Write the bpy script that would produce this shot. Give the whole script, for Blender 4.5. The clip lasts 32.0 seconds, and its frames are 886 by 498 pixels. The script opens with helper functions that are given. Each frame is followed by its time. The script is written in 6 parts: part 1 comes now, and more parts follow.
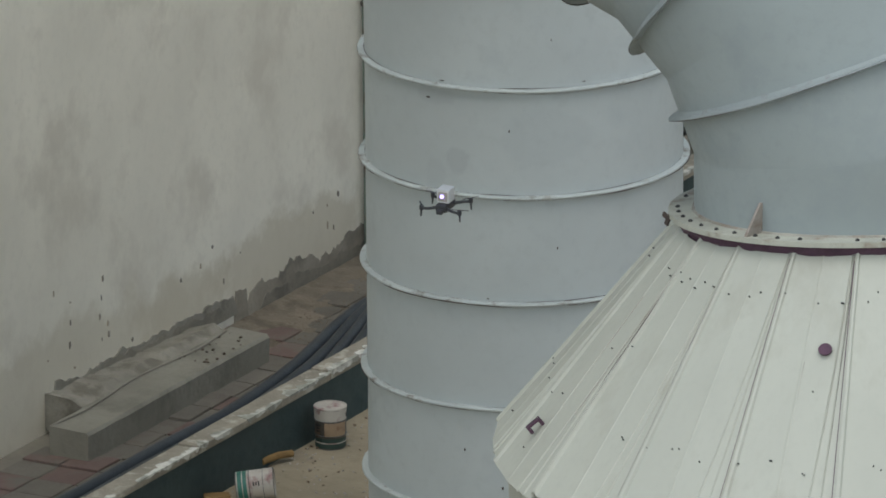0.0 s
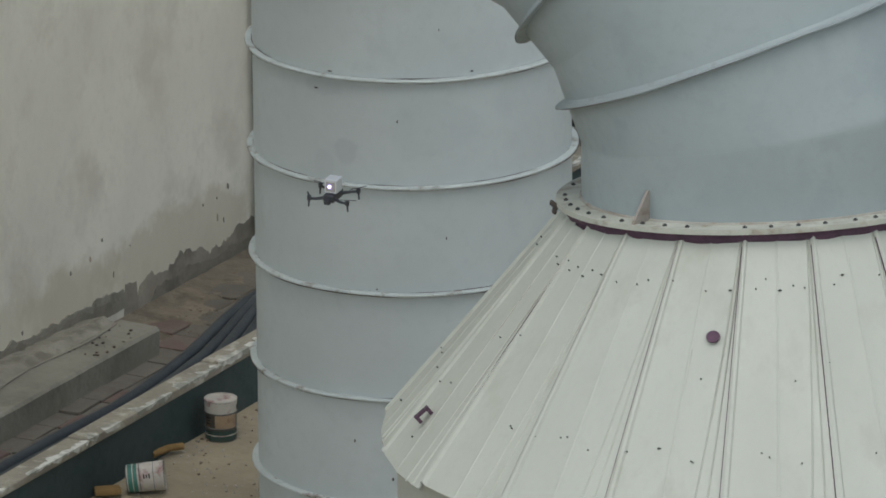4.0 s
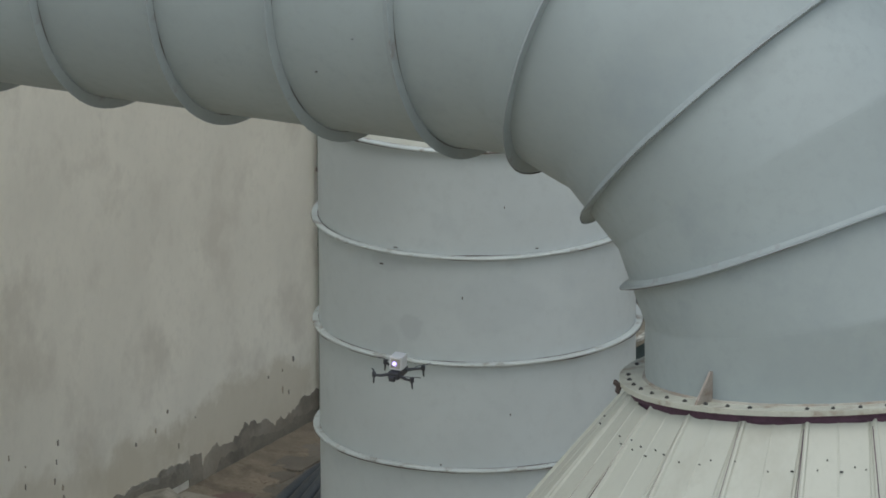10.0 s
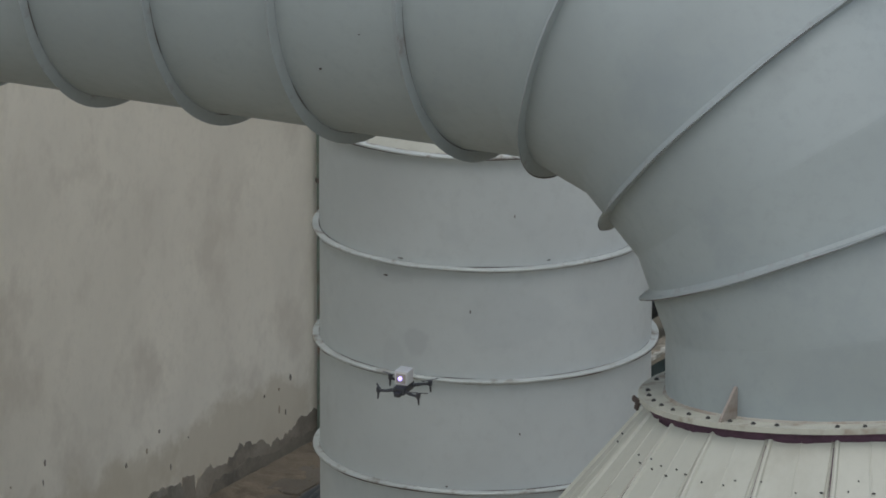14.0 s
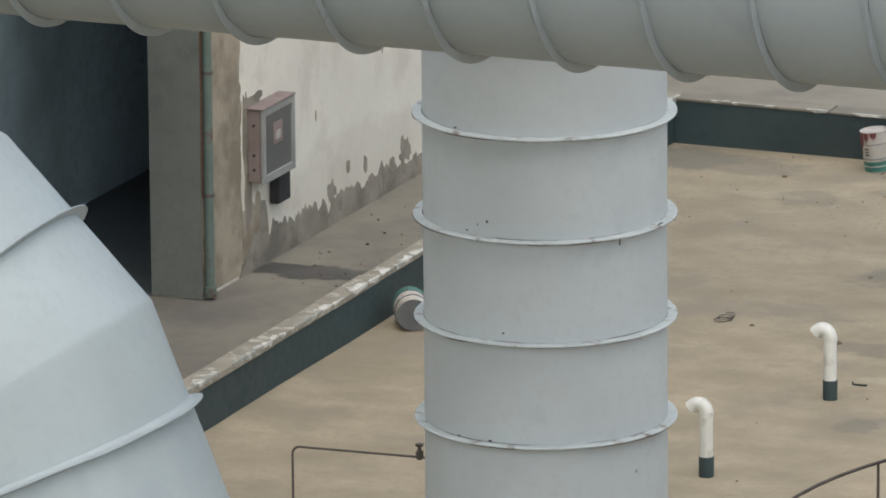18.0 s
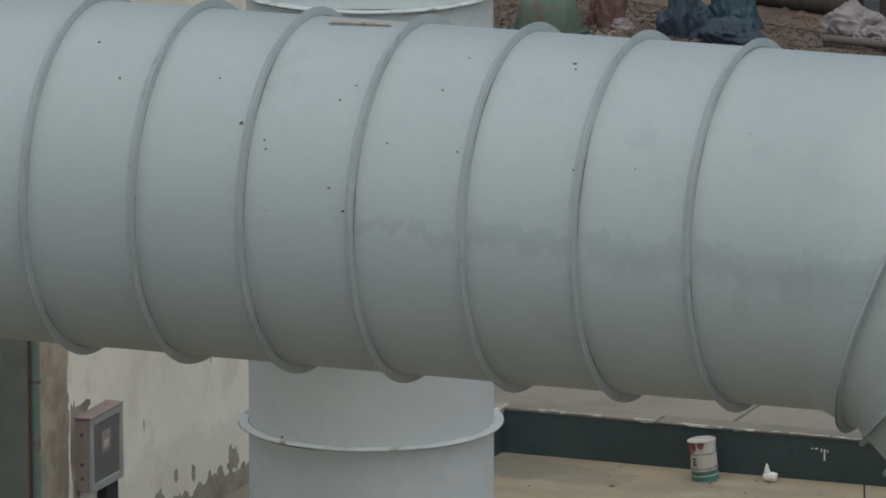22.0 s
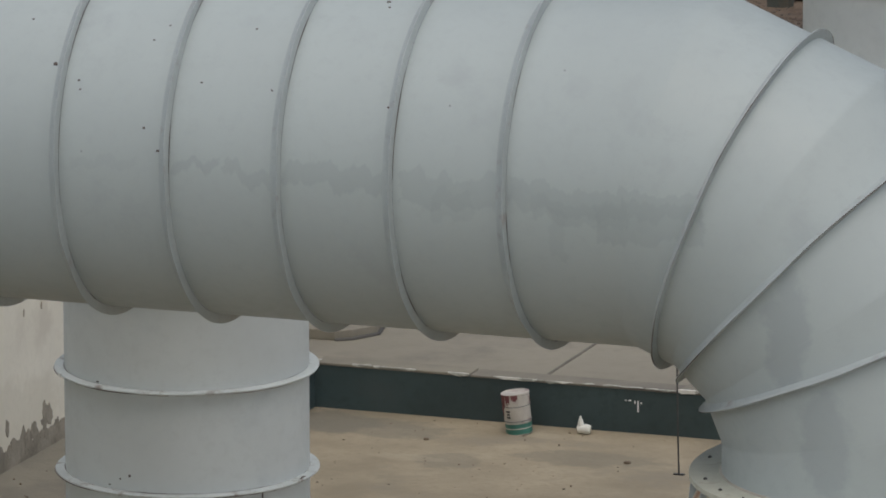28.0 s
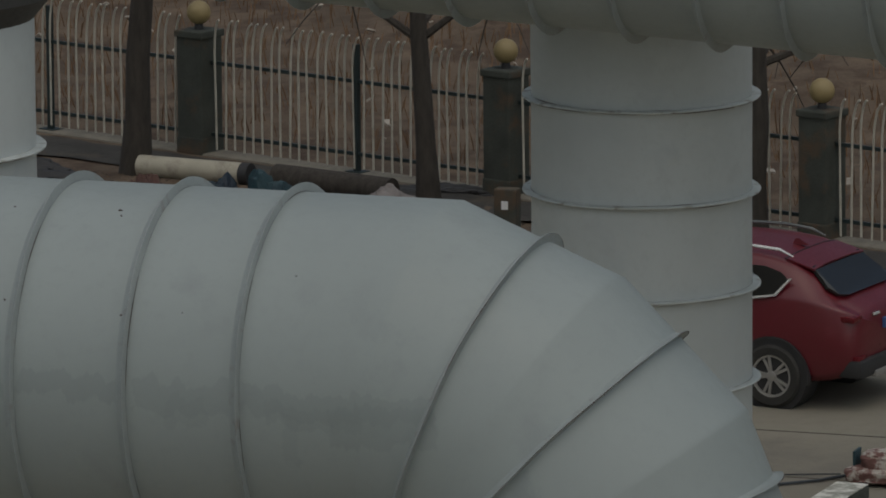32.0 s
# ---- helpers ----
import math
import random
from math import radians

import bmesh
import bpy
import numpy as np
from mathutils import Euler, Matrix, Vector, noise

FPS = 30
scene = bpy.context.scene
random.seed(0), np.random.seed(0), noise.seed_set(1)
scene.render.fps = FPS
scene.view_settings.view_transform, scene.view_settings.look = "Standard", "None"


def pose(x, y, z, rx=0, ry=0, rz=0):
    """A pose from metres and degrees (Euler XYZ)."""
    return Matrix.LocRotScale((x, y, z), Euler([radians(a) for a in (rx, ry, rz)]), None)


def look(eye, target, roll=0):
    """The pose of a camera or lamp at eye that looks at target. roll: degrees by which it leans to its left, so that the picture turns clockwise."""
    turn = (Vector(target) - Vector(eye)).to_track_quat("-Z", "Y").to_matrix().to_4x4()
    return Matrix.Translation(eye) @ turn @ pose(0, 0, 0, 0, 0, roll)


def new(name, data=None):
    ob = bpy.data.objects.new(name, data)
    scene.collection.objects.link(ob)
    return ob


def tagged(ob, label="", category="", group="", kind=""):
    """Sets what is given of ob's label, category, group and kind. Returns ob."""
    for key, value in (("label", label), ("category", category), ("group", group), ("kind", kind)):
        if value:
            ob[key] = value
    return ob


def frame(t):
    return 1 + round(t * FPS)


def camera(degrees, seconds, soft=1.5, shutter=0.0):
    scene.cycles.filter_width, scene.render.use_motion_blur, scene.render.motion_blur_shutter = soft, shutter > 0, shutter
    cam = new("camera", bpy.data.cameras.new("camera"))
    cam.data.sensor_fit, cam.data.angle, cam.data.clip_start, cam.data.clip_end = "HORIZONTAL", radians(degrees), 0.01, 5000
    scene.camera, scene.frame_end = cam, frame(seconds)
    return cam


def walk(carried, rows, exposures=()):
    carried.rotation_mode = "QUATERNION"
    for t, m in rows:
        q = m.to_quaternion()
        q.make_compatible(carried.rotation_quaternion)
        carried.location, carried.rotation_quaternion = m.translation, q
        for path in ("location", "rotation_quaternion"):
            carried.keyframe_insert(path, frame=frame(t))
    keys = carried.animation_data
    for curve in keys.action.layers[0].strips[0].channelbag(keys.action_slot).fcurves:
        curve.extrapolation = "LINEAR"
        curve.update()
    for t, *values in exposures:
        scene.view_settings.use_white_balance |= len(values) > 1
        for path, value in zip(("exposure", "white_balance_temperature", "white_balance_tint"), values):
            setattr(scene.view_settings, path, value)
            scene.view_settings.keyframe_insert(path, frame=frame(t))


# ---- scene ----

cam = camera(5.9839, 32.0, soft=1.75)


def aim(x, y, z, yaw, pitch, roll):
    """A camera pose: yaw to the left of +y, pitch upwards, roll as in look(), in degrees."""
    return pose(x, y, z, 0, 0, yaw) @ pose(0, 0, 0, 90 + pitch) @ pose(0, 0, 0, 0, 0, roll)


PATH = [
    (0, 0.413, -0.629, 19.308, 28.8854, -17.3676, -0.4702),
    (0.5, 0.410, -0.627, 19.290, 28.8957, -17.3715, -0.3956),
    (1, 0.395, -0.627, 19.277, 28.9224, -17.3856, -0.4615),
    (1.5, 0.385, -0.620, 19.269, 28.9259, -17.3830, -0.4409),
    (2, 0.378, -0.603, 19.266, 28.9199, -17.3900, -0.4910),
    (2.5, 0.376, -0.600, 19.249, 28.8291, -17.4052, -0.4167),
    (3, 0.364, -0.600, 19.228, 28.6218, -17.4196, -0.4165),
    (3.5, 0.414, -0.556, 19.229, 28.2872, -17.4425, -0.4360),
    (5.5, 0.495, -0.543, 19.232, 28.1911, -17.1146, -0.8712),
    (6, 0.528, -0.548, 19.243, 28.2565, -16.9582, -0.7524),
    (6.5, 0.570, -0.577, 19.247, 28.3470, -16.7642, -0.2266),
    (7, 0.586, -0.621, 19.278, 28.4165, -16.5949, -0.1579),
    (7.5, 0.584, -0.660, 19.314, 28.4659, -16.4685, -0.1738),
    (8, 0.582, -0.693, 19.347, 28.5346, -16.3339, -0.0836),
    (8.5, 0.573, -0.723, 19.380, 28.5456, -16.3041, -0.1397),
    (9, 0.581, -0.738, 19.402, 28.5701, -16.3019, -0.1763),
    (9.5, 0.585, -0.754, 19.412, 28.5974, -16.3021, -0.1316),
    (10, 0.574, -0.762, 19.432, 28.6306, -16.3077, -0.2528),
    (10.5, 0.571, -0.777, 19.446, 28.6876, -16.3010, -0.1528),
    (11, 0.571, -0.777, 19.457, 28.7382, -16.3102, -0.1846),
    (11.5, 0.560, -0.778, 19.461, 28.7983, -16.2975, -0.2249),
    (12, -0.723, 1.380, 18.641, 28.7230, -16.1736, -0.0811),
    (12.5, -0.715, 1.381, 18.638, 28.8077, -16.1614, -0.1001),
    (13, -0.699, 1.374, 18.610, 28.8684, -16.1209, -0.1084),
    (13.5, -0.714, 1.347, 18.576, 28.8014, -16.1213, -0.0373),
    (14, -0.725, 1.319, 18.534, 28.5216, -16.0459, 0.0932),
    (14.5, -0.756, 1.289, 18.510, 27.7157, -15.9711, 0.2537),
    (15, -0.759, 1.289, 18.520, 26.3725, -15.9380, 0.3835),
    (15.5, -0.767, 1.295, 18.530, 25.2585, -15.9117, -0.0046),
    (17.5, -0.102, 0.273, 18.871, 24.0392, -14.7641, -0.5634),
    (17.9, -0.103, 0.269, 18.880, 23.0054, -14.5001, -0.5100),
    (18, -0.103, 0.266, 18.889, 22.7584, -14.4182, -0.5036),
    (18.2, -0.100, 0.258, 18.895, 22.3636, -14.2697, -0.4500),
    (18.5, -0.100, 0.241, 18.906, 22.1036, -14.0432, -0.3655),
    (19, -0.083, 0.227, 18.905, 21.9852, -13.6475, -0.2484),
    (19.5, -0.057, 0.221, 18.922, 21.8828, -13.2227, -0.1938),
    (20, -0.046, 0.200, 18.930, 21.7623, -12.7895, -0.1566),
    (20.5, -0.042, 0.202, 18.935, 21.6109, -12.3751, -0.2234),
    (21, -0.032, 0.198, 18.937, 21.6114, -12.3547, -0.1681),
    (21.5, -0.017, 0.199, 18.932, 21.6150, -12.3264, -0.1843),
    (22, -0.019, 0.192, 18.929, 21.5902, -12.3456, -0.1414),
    (22.5, -0.012, 0.192, 18.928, 21.5928, -12.3518, -0.1487),
    (23, -0.024, 0.197, 18.925, 21.6108, -12.3672, -0.1301),
    (23.5, -0.051, 0.210, 18.911, 21.5780, -12.3859, -0.1808),
    (24, -0.094, 0.228, 18.900, 21.1571, -12.3962, -0.1977),
    (24.5, -0.109, 0.249, 18.898, 21.0057, -12.3911, -0.2578),
    (26.5, -0.129, 0.251, 18.809, 21.0804, -12.3185, -0.3192),
    (27, -0.113, 0.203, 18.725, 21.0625, -12.3095, -0.3115),
    (27.5, -0.095, 0.144, 18.658, 20.7983, -12.3574, -0.3219),
    (28, -0.046, 0.072, 18.570, 20.2438, -12.3898, -0.2172),
    (28.5, -0.027, 0.067, 18.476, 19.6746, -12.4495, -0.2359),
    (29, -0.011, -0.139, 18.424, 19.1697, -12.4712, -0.4641),
    (29.2, -0.022, -0.125, 18.392, 18.9300, -12.4820, -0.4700),
    (29.5, -0.045, -0.101, 18.338, 18.4021, -12.5050, -0.4792),
    (30, -0.001, -0.202, 18.343, 18.4436, -12.1901, -0.5),
    (30.5, -0.001, -0.202, 18.343, 18.4713, -11.831, -0.47),
    (31, -0.001, -0.202, 18.343, 18.421, -11.457, -0.42),
    (31.5, -0.001, -0.202, 18.343, 18.4097, -11.095, -0.42),
    (32, -0.001, -0.202, 18.343, 18.3395, -10.729, -0.42),
]
EXPOSURES = [(0.0, 0.2, 6150, 3), (8.0, 0.15, 6170, 3), (10.0, 0.1, 6170, 3), (11.0, 0.0, 6170, 3), (13.0, -0.14, 6200, 5), (14.0, -0.12, 6220, 7), (15.0, 0.0, 6330, 9), (15.5, -0.05, 6400, 9), (17.5, 0.0, 6440, 9), (18.0, 0.75, 6350, 8), (18.3, 0.4, 6350, 8), (19.0, 0.18, 6350, 7), (20.0, 0.43, 6420, 8), (21.0, 0.03, 6320, 5), (22.0, 0.1, 6300, 5), (26.0, 0.06, 6370, 6), (28.0, 0.25, 6570, 9), (29.3, 0.38, 6690, 9), (30.0, 0.27, 6720, 8), (31.0, -0.22, 6660, 6), (32.0, -0.85, 6640, 5)]
walk(cam, [(row[0], aim(*row[1:])) for row in PATH], EXPOSURES)

# ---- world and sun: a bright overcast sky ----
world = bpy.data.worlds.new("sky")
scene.world = world
world.use_nodes = True
wn = world.node_tree
sky = wn.nodes.new("ShaderNodeTexSky")
sky.sky_type = "NISHITA"
sky.sun_disc = False
sky.sun_elevation, sky.sun_rotation = radians(65), radians(153)
sky.air_density, sky.dust_density = 1.0, 4.0
wn.nodes["Background"].inputs["Strength"].default_value = 0.08
wn.links.new(sky.outputs[0], wn.nodes["Background"].inputs["Color"])
sun = new("sun", bpy.data.lights.new("sun", "SUN"))
sun.data.energy, sun.data.angle, sun.data.color = 1.68, radians(142), (1.0, 0.985, 0.955)
sun.matrix_world = look((-4, 20, 82), (-20, 55, 0))

# ---- materials ----


def mat(name, colour, rough=0.6, metal=0.0, vary=0.12, scale=1.5, stain=None, stain_scale=0.8, stain_amount=0.45,
        bump=0.15, bump_scale=40.0, stretch=(1, 1, 1), island=0.0, spec=0.5, specks=0.0, smudge=0.0, patches=(), strokes=()):
    """A procedural paint, stone, wood or metal: colour drift, stains with edges of their own, fine relief."""
    m = bpy.data.materials.new(name)
    m.use_nodes = True
    nt = m.node_tree
    bsdf = nt.nodes["Principled BSDF"]
    bsdf.inputs["Metallic"].default_value = metal
    bsdf.inputs["Specular IOR Level"].default_value = spec
    coord = nt.nodes.new("ShaderNodeTexCoord")
    mapping = nt.nodes.new("ShaderNodeMapping")
    mapping.inputs["Scale"].default_value = stretch
    nt.links.new(coord.outputs["Object"], mapping.inputs["Vector"])
    info = nt.nodes.new("ShaderNodeObjectInfo")
    shift = nt.nodes.new("ShaderNodeVectorMath")
    shift.operation = "MULTIPLY_ADD"
    nt.links.new(info.outputs["Random"], shift.inputs[0])
    shift.inputs[1].default_value = (17.0, 31.0, 23.0)
    nt.links.new(mapping.outputs[0], shift.inputs[2])

    def noisy(s, detail=4.0, rgh=0.55):
        n = nt.nodes.new("ShaderNodeTexNoise")
        n.inputs["Scale"].default_value, n.inputs["Detail"].default_value, n.inputs["Roughness"].default_value = s, detail, rgh
        nt.links.new(shift.outputs[0], n.inputs["Vector"])
        return n

    def mix(a, b, fac):
        x = nt.nodes.new("ShaderNodeMix")
        x.data_type = "RGBA"
        for sock, v in ((x.inputs[6], a), (x.inputs[7], b)):
            if isinstance(v, tuple):
                sock.default_value = (*v, 1)
            else:
                nt.links.new(v, sock)
        nt.links.new(fac, x.inputs[0])
        return x.outputs[2]

    def ramp(src, lo, hi):
        r = nt.nodes.new("ShaderNodeMapRange")
        r.inputs["From Min"].default_value, r.inputs["From Max"].default_value = lo, hi
        nt.links.new(src, r.inputs["Value"])
        return r

    dark = tuple(c * (1 - vary) for c in colour)
    light = tuple(min(1, c * (1 + vary)) for c in colour)
    big = noisy(scale)
    out = mix(dark, light, ramp(big.outputs["Fac"], 0.3, 0.7).outputs[0])
    fine = noisy(scale * 14, 6, 0.7)
    out = mix(out, tuple(c * (1 - vary * 1.2) for c in colour), ramp(fine.outputs["Fac"], 0.5, 0.85).outputs[0])
    if stain:
        spots = noisy(stain_scale, 7, 0.62)
        lim = 1 - stain_amount
        out = mix(out, stain, ramp(spots.outputs["Fac"], 0.35 + 0.3 * lim, 0.47 + 0.33 * lim).outputs[0])
    if specks:
        vor = nt.nodes.new("ShaderNodeTexVoronoi")
        vor.inputs["Scale"].default_value = specks
        nt.links.new(shift.outputs[0], vor.inputs["Vector"])
        dots = ramp(vor.outputs["Distance"], 0.028, 0.02)
        pick = nt.nodes.new("ShaderNodeMath")
        pick.operation = "MULTIPLY"
        split = nt.nodes.new("ShaderNodeSeparateColor")
        nt.links.new(vor.outputs["Color"], split.inputs[0])
        nt.links.new(ramp(split.outputs[0], 0.75, 0.78).outputs[0], pick.inputs[0])
        nt.links.new(dots.outputs[0], pick.inputs[1])
        out = mix(out, (0.05, 0.035, 0.03), pick.outputs[0])
    if smudge:
        # sparse hand-sized smudges with soft edges
        blot = noisy(2.4, 3, 0.5)
        fac = ramp(blot.outputs["Fac"], 0.66, 0.76)
        fac.inputs["To Max"].default_value = smudge
        out = mix(out, tuple(c * 0.72 for c in colour), fac.outputs[0])
    for cx, cy, cz, rx, ry, rz, amount, tone in patches:
        # one brushed or damp patch with a ragged outline
        away = nt.nodes.new("ShaderNodeVectorMath")
        away.operation = "SUBTRACT"
        nt.links.new(coord.outputs["Object"], away.inputs[0])
        away.inputs[1].default_value = (cx, cy, cz)
        squash = nt.nodes.new("ShaderNodeVectorMath")
        squash.operation = "DIVIDE"
        nt.links.new(away.outputs[0], squash.inputs[0])
        squash.inputs[1].default_value = (rx, ry, rz)
        size = nt.nodes.new("ShaderNodeVectorMath")
        size.operation = "LENGTH"
        nt.links.new(squash.outputs[0], size.inputs[0])
        rag = nt.nodes.new("ShaderNodeMath")
        rag.operation = "MULTIPLY_ADD"
        nt.links.new(noisy(1.7 / min(rx, ry, rz) ** 0.5, 6, 0.65).outputs["Fac"], rag.inputs[0])
        rag.inputs[1].default_value = 1.6
        nt.links.new(size.outputs["Value"], rag.inputs[2])
        fac = ramp(rag.outputs[0], 1.85, 1.55)
        fac.inputs["To Max"].default_value = amount
        out = mix(out, tuple(c * k for c, k in zip(colour, tone)), fac.outputs[0])
    for x0, x1, z0, z1, amount in strokes:
        # overpainting brushed on with short upright strokes: ragged above and below, straighter at the ends
        def shake(sx, sz, size, axis):
            stretch2 = nt.nodes.new("ShaderNodeVectorMath")
            stretch2.operation = "MULTIPLY"
            nt.links.new(coord.outputs["Object"], stretch2.inputs[0])
            stretch2.inputs[1].default_value = (sx, 0.4, sz)
            n = nt.nodes.new("ShaderNodeTexNoise")
            n.inputs["Scale"].default_value, n.inputs["Detail"].default_value, n.inputs["Roughness"].default_value = 1.0, 3.0, 0.6
            nt.links.new(stretch2.outputs[0], n.inputs["Vector"])
            add = nt.nodes.new("ShaderNodeMath")
            add.operation = "MULTIPLY_ADD"
            nt.links.new(n.outputs["Fac"], add.inputs[0])
            add.inputs[1].default_value = size
            nt.links.new(sep.outputs[axis], add.inputs[2])
            return add.outputs[0]

        sep = nt.nodes.new("ShaderNodeSeparateXYZ")
        nt.links.new(coord.outputs["Object"], sep.inputs[0])
        zz, xx = shake(6.5, 1.6, 0.34, 2), shake(2.0, 9.0, 0.16, 0)
        cur = None
        for src, lo, hi in ((zz, z0 + 0.165, z0 + 0.19), (zz, z1 + 0.18, z1 + 0.16), (xx, x0 + 0.08, x0 + 0.1), (xx, x1 + 0.08, x1 + 0.06)):
            f = ramp(src, lo, hi)
            if cur is None:
                f.inputs["To Max"].default_value = amount
                cur = f.outputs[0]
                continue
            mul = nt.nodes.new("ShaderNodeMath")
            mul.operation = "MULTIPLY"
            nt.links.new(cur, mul.inputs[0])
            nt.links.new(f.outputs[0], mul.inputs[1])
            cur = mul.outputs[0]
        out = mix(out, tuple(c * k for c, k in zip(colour, (0.72, 0.745, 0.74))), cur)
    if island:
        r = ramp(info.outputs["Random"], 0.0, 1.0)
        r.inputs["To Max"].default_value = island
        out = mix(out, tuple(c * 0.55 for c in colour), r.outputs[0])
    nt.links.new(out, bsdf.inputs["Base Color"])
    rr = ramp(fine.outputs["Fac"], 0.2, 0.8)
    rr.inputs["To Min"].default_value, rr.inputs["To Max"].default_value = max(0.05, rough - 0.1), min(1, rough + 0.12)
    nt.links.new(rr.outputs[0], bsdf.inputs["Roughness"])
    if bump:
        relief = noisy(bump_scale, 5, 0.6)
        b = nt.nodes.new("ShaderNodeBump")
        b.inputs["Strength"].default_value, b.inputs["Distance"].default_value = bump, 0.02
        nt.links.new(relief.outputs["Fac"], b.inputs["Height"])
        nt.links.new(b.outputs[0], bsdf.inputs["Normal"])
    return m


def emission(name, colour, strength):
    m = bpy.data.materials.new(name)
    m.use_nodes = True
    b = m.node_tree.nodes["Principled BSDF"]
    b.inputs["Emission Color"].default_value = (*colour, 1)
    b.inputs["Emission Strength"].default_value = strength
    return m


def glass(name, colour, rough=0.05):
    m = bpy.data.materials.new(name)
    m.use_nodes = True
    b = m.node_tree.nodes["Principled BSDF"]
    b.inputs["Base Color"].default_value = (*colour, 1)
    b.inputs["Roughness"].default_value = rough
    b.inputs["Specular IOR Level"].default_value = 0.8
    return m


BRUSH = (0.8, 0.81, 0.83)
WET = (0.56, 0.61, 0.68)
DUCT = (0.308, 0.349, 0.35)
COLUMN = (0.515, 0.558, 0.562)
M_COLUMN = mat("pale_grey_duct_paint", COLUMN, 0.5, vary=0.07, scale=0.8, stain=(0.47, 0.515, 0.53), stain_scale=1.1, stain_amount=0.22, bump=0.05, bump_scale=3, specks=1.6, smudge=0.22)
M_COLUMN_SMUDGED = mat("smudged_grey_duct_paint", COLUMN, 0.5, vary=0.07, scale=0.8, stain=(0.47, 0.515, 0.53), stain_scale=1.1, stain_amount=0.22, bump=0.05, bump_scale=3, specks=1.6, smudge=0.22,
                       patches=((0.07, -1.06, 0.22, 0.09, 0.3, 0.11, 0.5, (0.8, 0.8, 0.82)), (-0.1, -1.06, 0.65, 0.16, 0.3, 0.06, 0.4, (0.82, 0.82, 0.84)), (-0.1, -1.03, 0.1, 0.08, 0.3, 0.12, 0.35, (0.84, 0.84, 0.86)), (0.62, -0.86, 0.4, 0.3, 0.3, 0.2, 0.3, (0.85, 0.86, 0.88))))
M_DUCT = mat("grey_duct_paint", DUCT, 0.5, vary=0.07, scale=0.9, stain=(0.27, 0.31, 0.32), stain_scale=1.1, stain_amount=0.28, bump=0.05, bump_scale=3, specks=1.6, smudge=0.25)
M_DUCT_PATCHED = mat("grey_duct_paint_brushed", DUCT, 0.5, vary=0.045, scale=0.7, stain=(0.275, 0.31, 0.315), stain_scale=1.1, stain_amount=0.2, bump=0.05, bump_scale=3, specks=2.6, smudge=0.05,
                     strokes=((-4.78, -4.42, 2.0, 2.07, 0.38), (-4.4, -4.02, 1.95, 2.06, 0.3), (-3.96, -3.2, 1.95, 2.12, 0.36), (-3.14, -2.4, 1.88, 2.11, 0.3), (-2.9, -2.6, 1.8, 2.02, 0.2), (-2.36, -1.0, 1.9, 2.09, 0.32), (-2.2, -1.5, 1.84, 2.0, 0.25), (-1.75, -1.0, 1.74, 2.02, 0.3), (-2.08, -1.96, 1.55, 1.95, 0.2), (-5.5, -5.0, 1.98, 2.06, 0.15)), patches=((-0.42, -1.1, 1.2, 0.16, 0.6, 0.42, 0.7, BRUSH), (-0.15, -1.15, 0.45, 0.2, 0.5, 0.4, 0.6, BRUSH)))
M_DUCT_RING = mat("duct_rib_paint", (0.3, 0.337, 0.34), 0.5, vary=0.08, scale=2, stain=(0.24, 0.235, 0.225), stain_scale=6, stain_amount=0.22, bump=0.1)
M_RING = mat("chipped_rim_paint", (0.52, 0.56, 0.553), 0.55, vary=0.1, scale=3, stain=(0.2, 0.165, 0.135), stain_scale=7, stain_amount=0.33, bump=0.1)
M_CONE = mat("cream_sheet_metal", (0.47, 0.48, 0.42), 0.5, vary=0.06, scale=1.5, stain=(0.42, 0.42, 0.36), stain_scale=2.5, stain_amount=0.35, bump=0.05, stretch=(1, 1, 0.4))
M_CONE_RUSTY = mat("rust_streaked_sheet", (0.47, 0.425, 0.33), 0.6, vary=0.14, scale=1.5, stain=(0.33, 0.15, 0.08), stain_scale=1.15, stain_amount=0.46, bump=0.1, stretch=(0.4, 6.0, 0.3))
M_FLANGE_GREY = mat("grey_green_flange_paint", (0.44, 0.45, 0.385), 0.6, vary=0.12, scale=4, stain=(0.31, 0.28, 0.22), stain_scale=6, stain_amount=0.25)
M_SEAL = mat("dark_sealant", (0.085, 0.042, 0.07), 0.7, vary=0.3, scale=9, bump=0.4)
M_FLANGE = mat("weathered_flange_paint", (0.47, 0.475, 0.41), 0.6, vary=0.15, scale=4, stain=(0.3, 0.255, 0.2), stain_scale=5, stain_amount=0.42)
M_RUST = mat("rusty_steel", (0.16, 0.09, 0.06), 0.85, vary=0.3, scale=8, bump=0.4)
M_CHIP_SHADE = mat("dark_chip_and_shade_line", (0.08, 0.062, 0.055), 0.8, vary=0.2, scale=12)
M_RUSTPAINT = mat("rust_streaked_paint", (0.32, 0.285, 0.25), 0.75, vary=0.25, scale=9, stain=(0.2, 0.155, 0.125), stain_scale=10, stain_amount=0.35)
M_BEAD = mat("rust_stained_weld", (0.36, 0.345, 0.3), 0.75, vary=0.2, scale=5, stain=(0.24, 0.18, 0.14), stain_scale=4, stain_amount=0.35)
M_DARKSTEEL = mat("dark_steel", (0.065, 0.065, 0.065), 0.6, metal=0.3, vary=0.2)
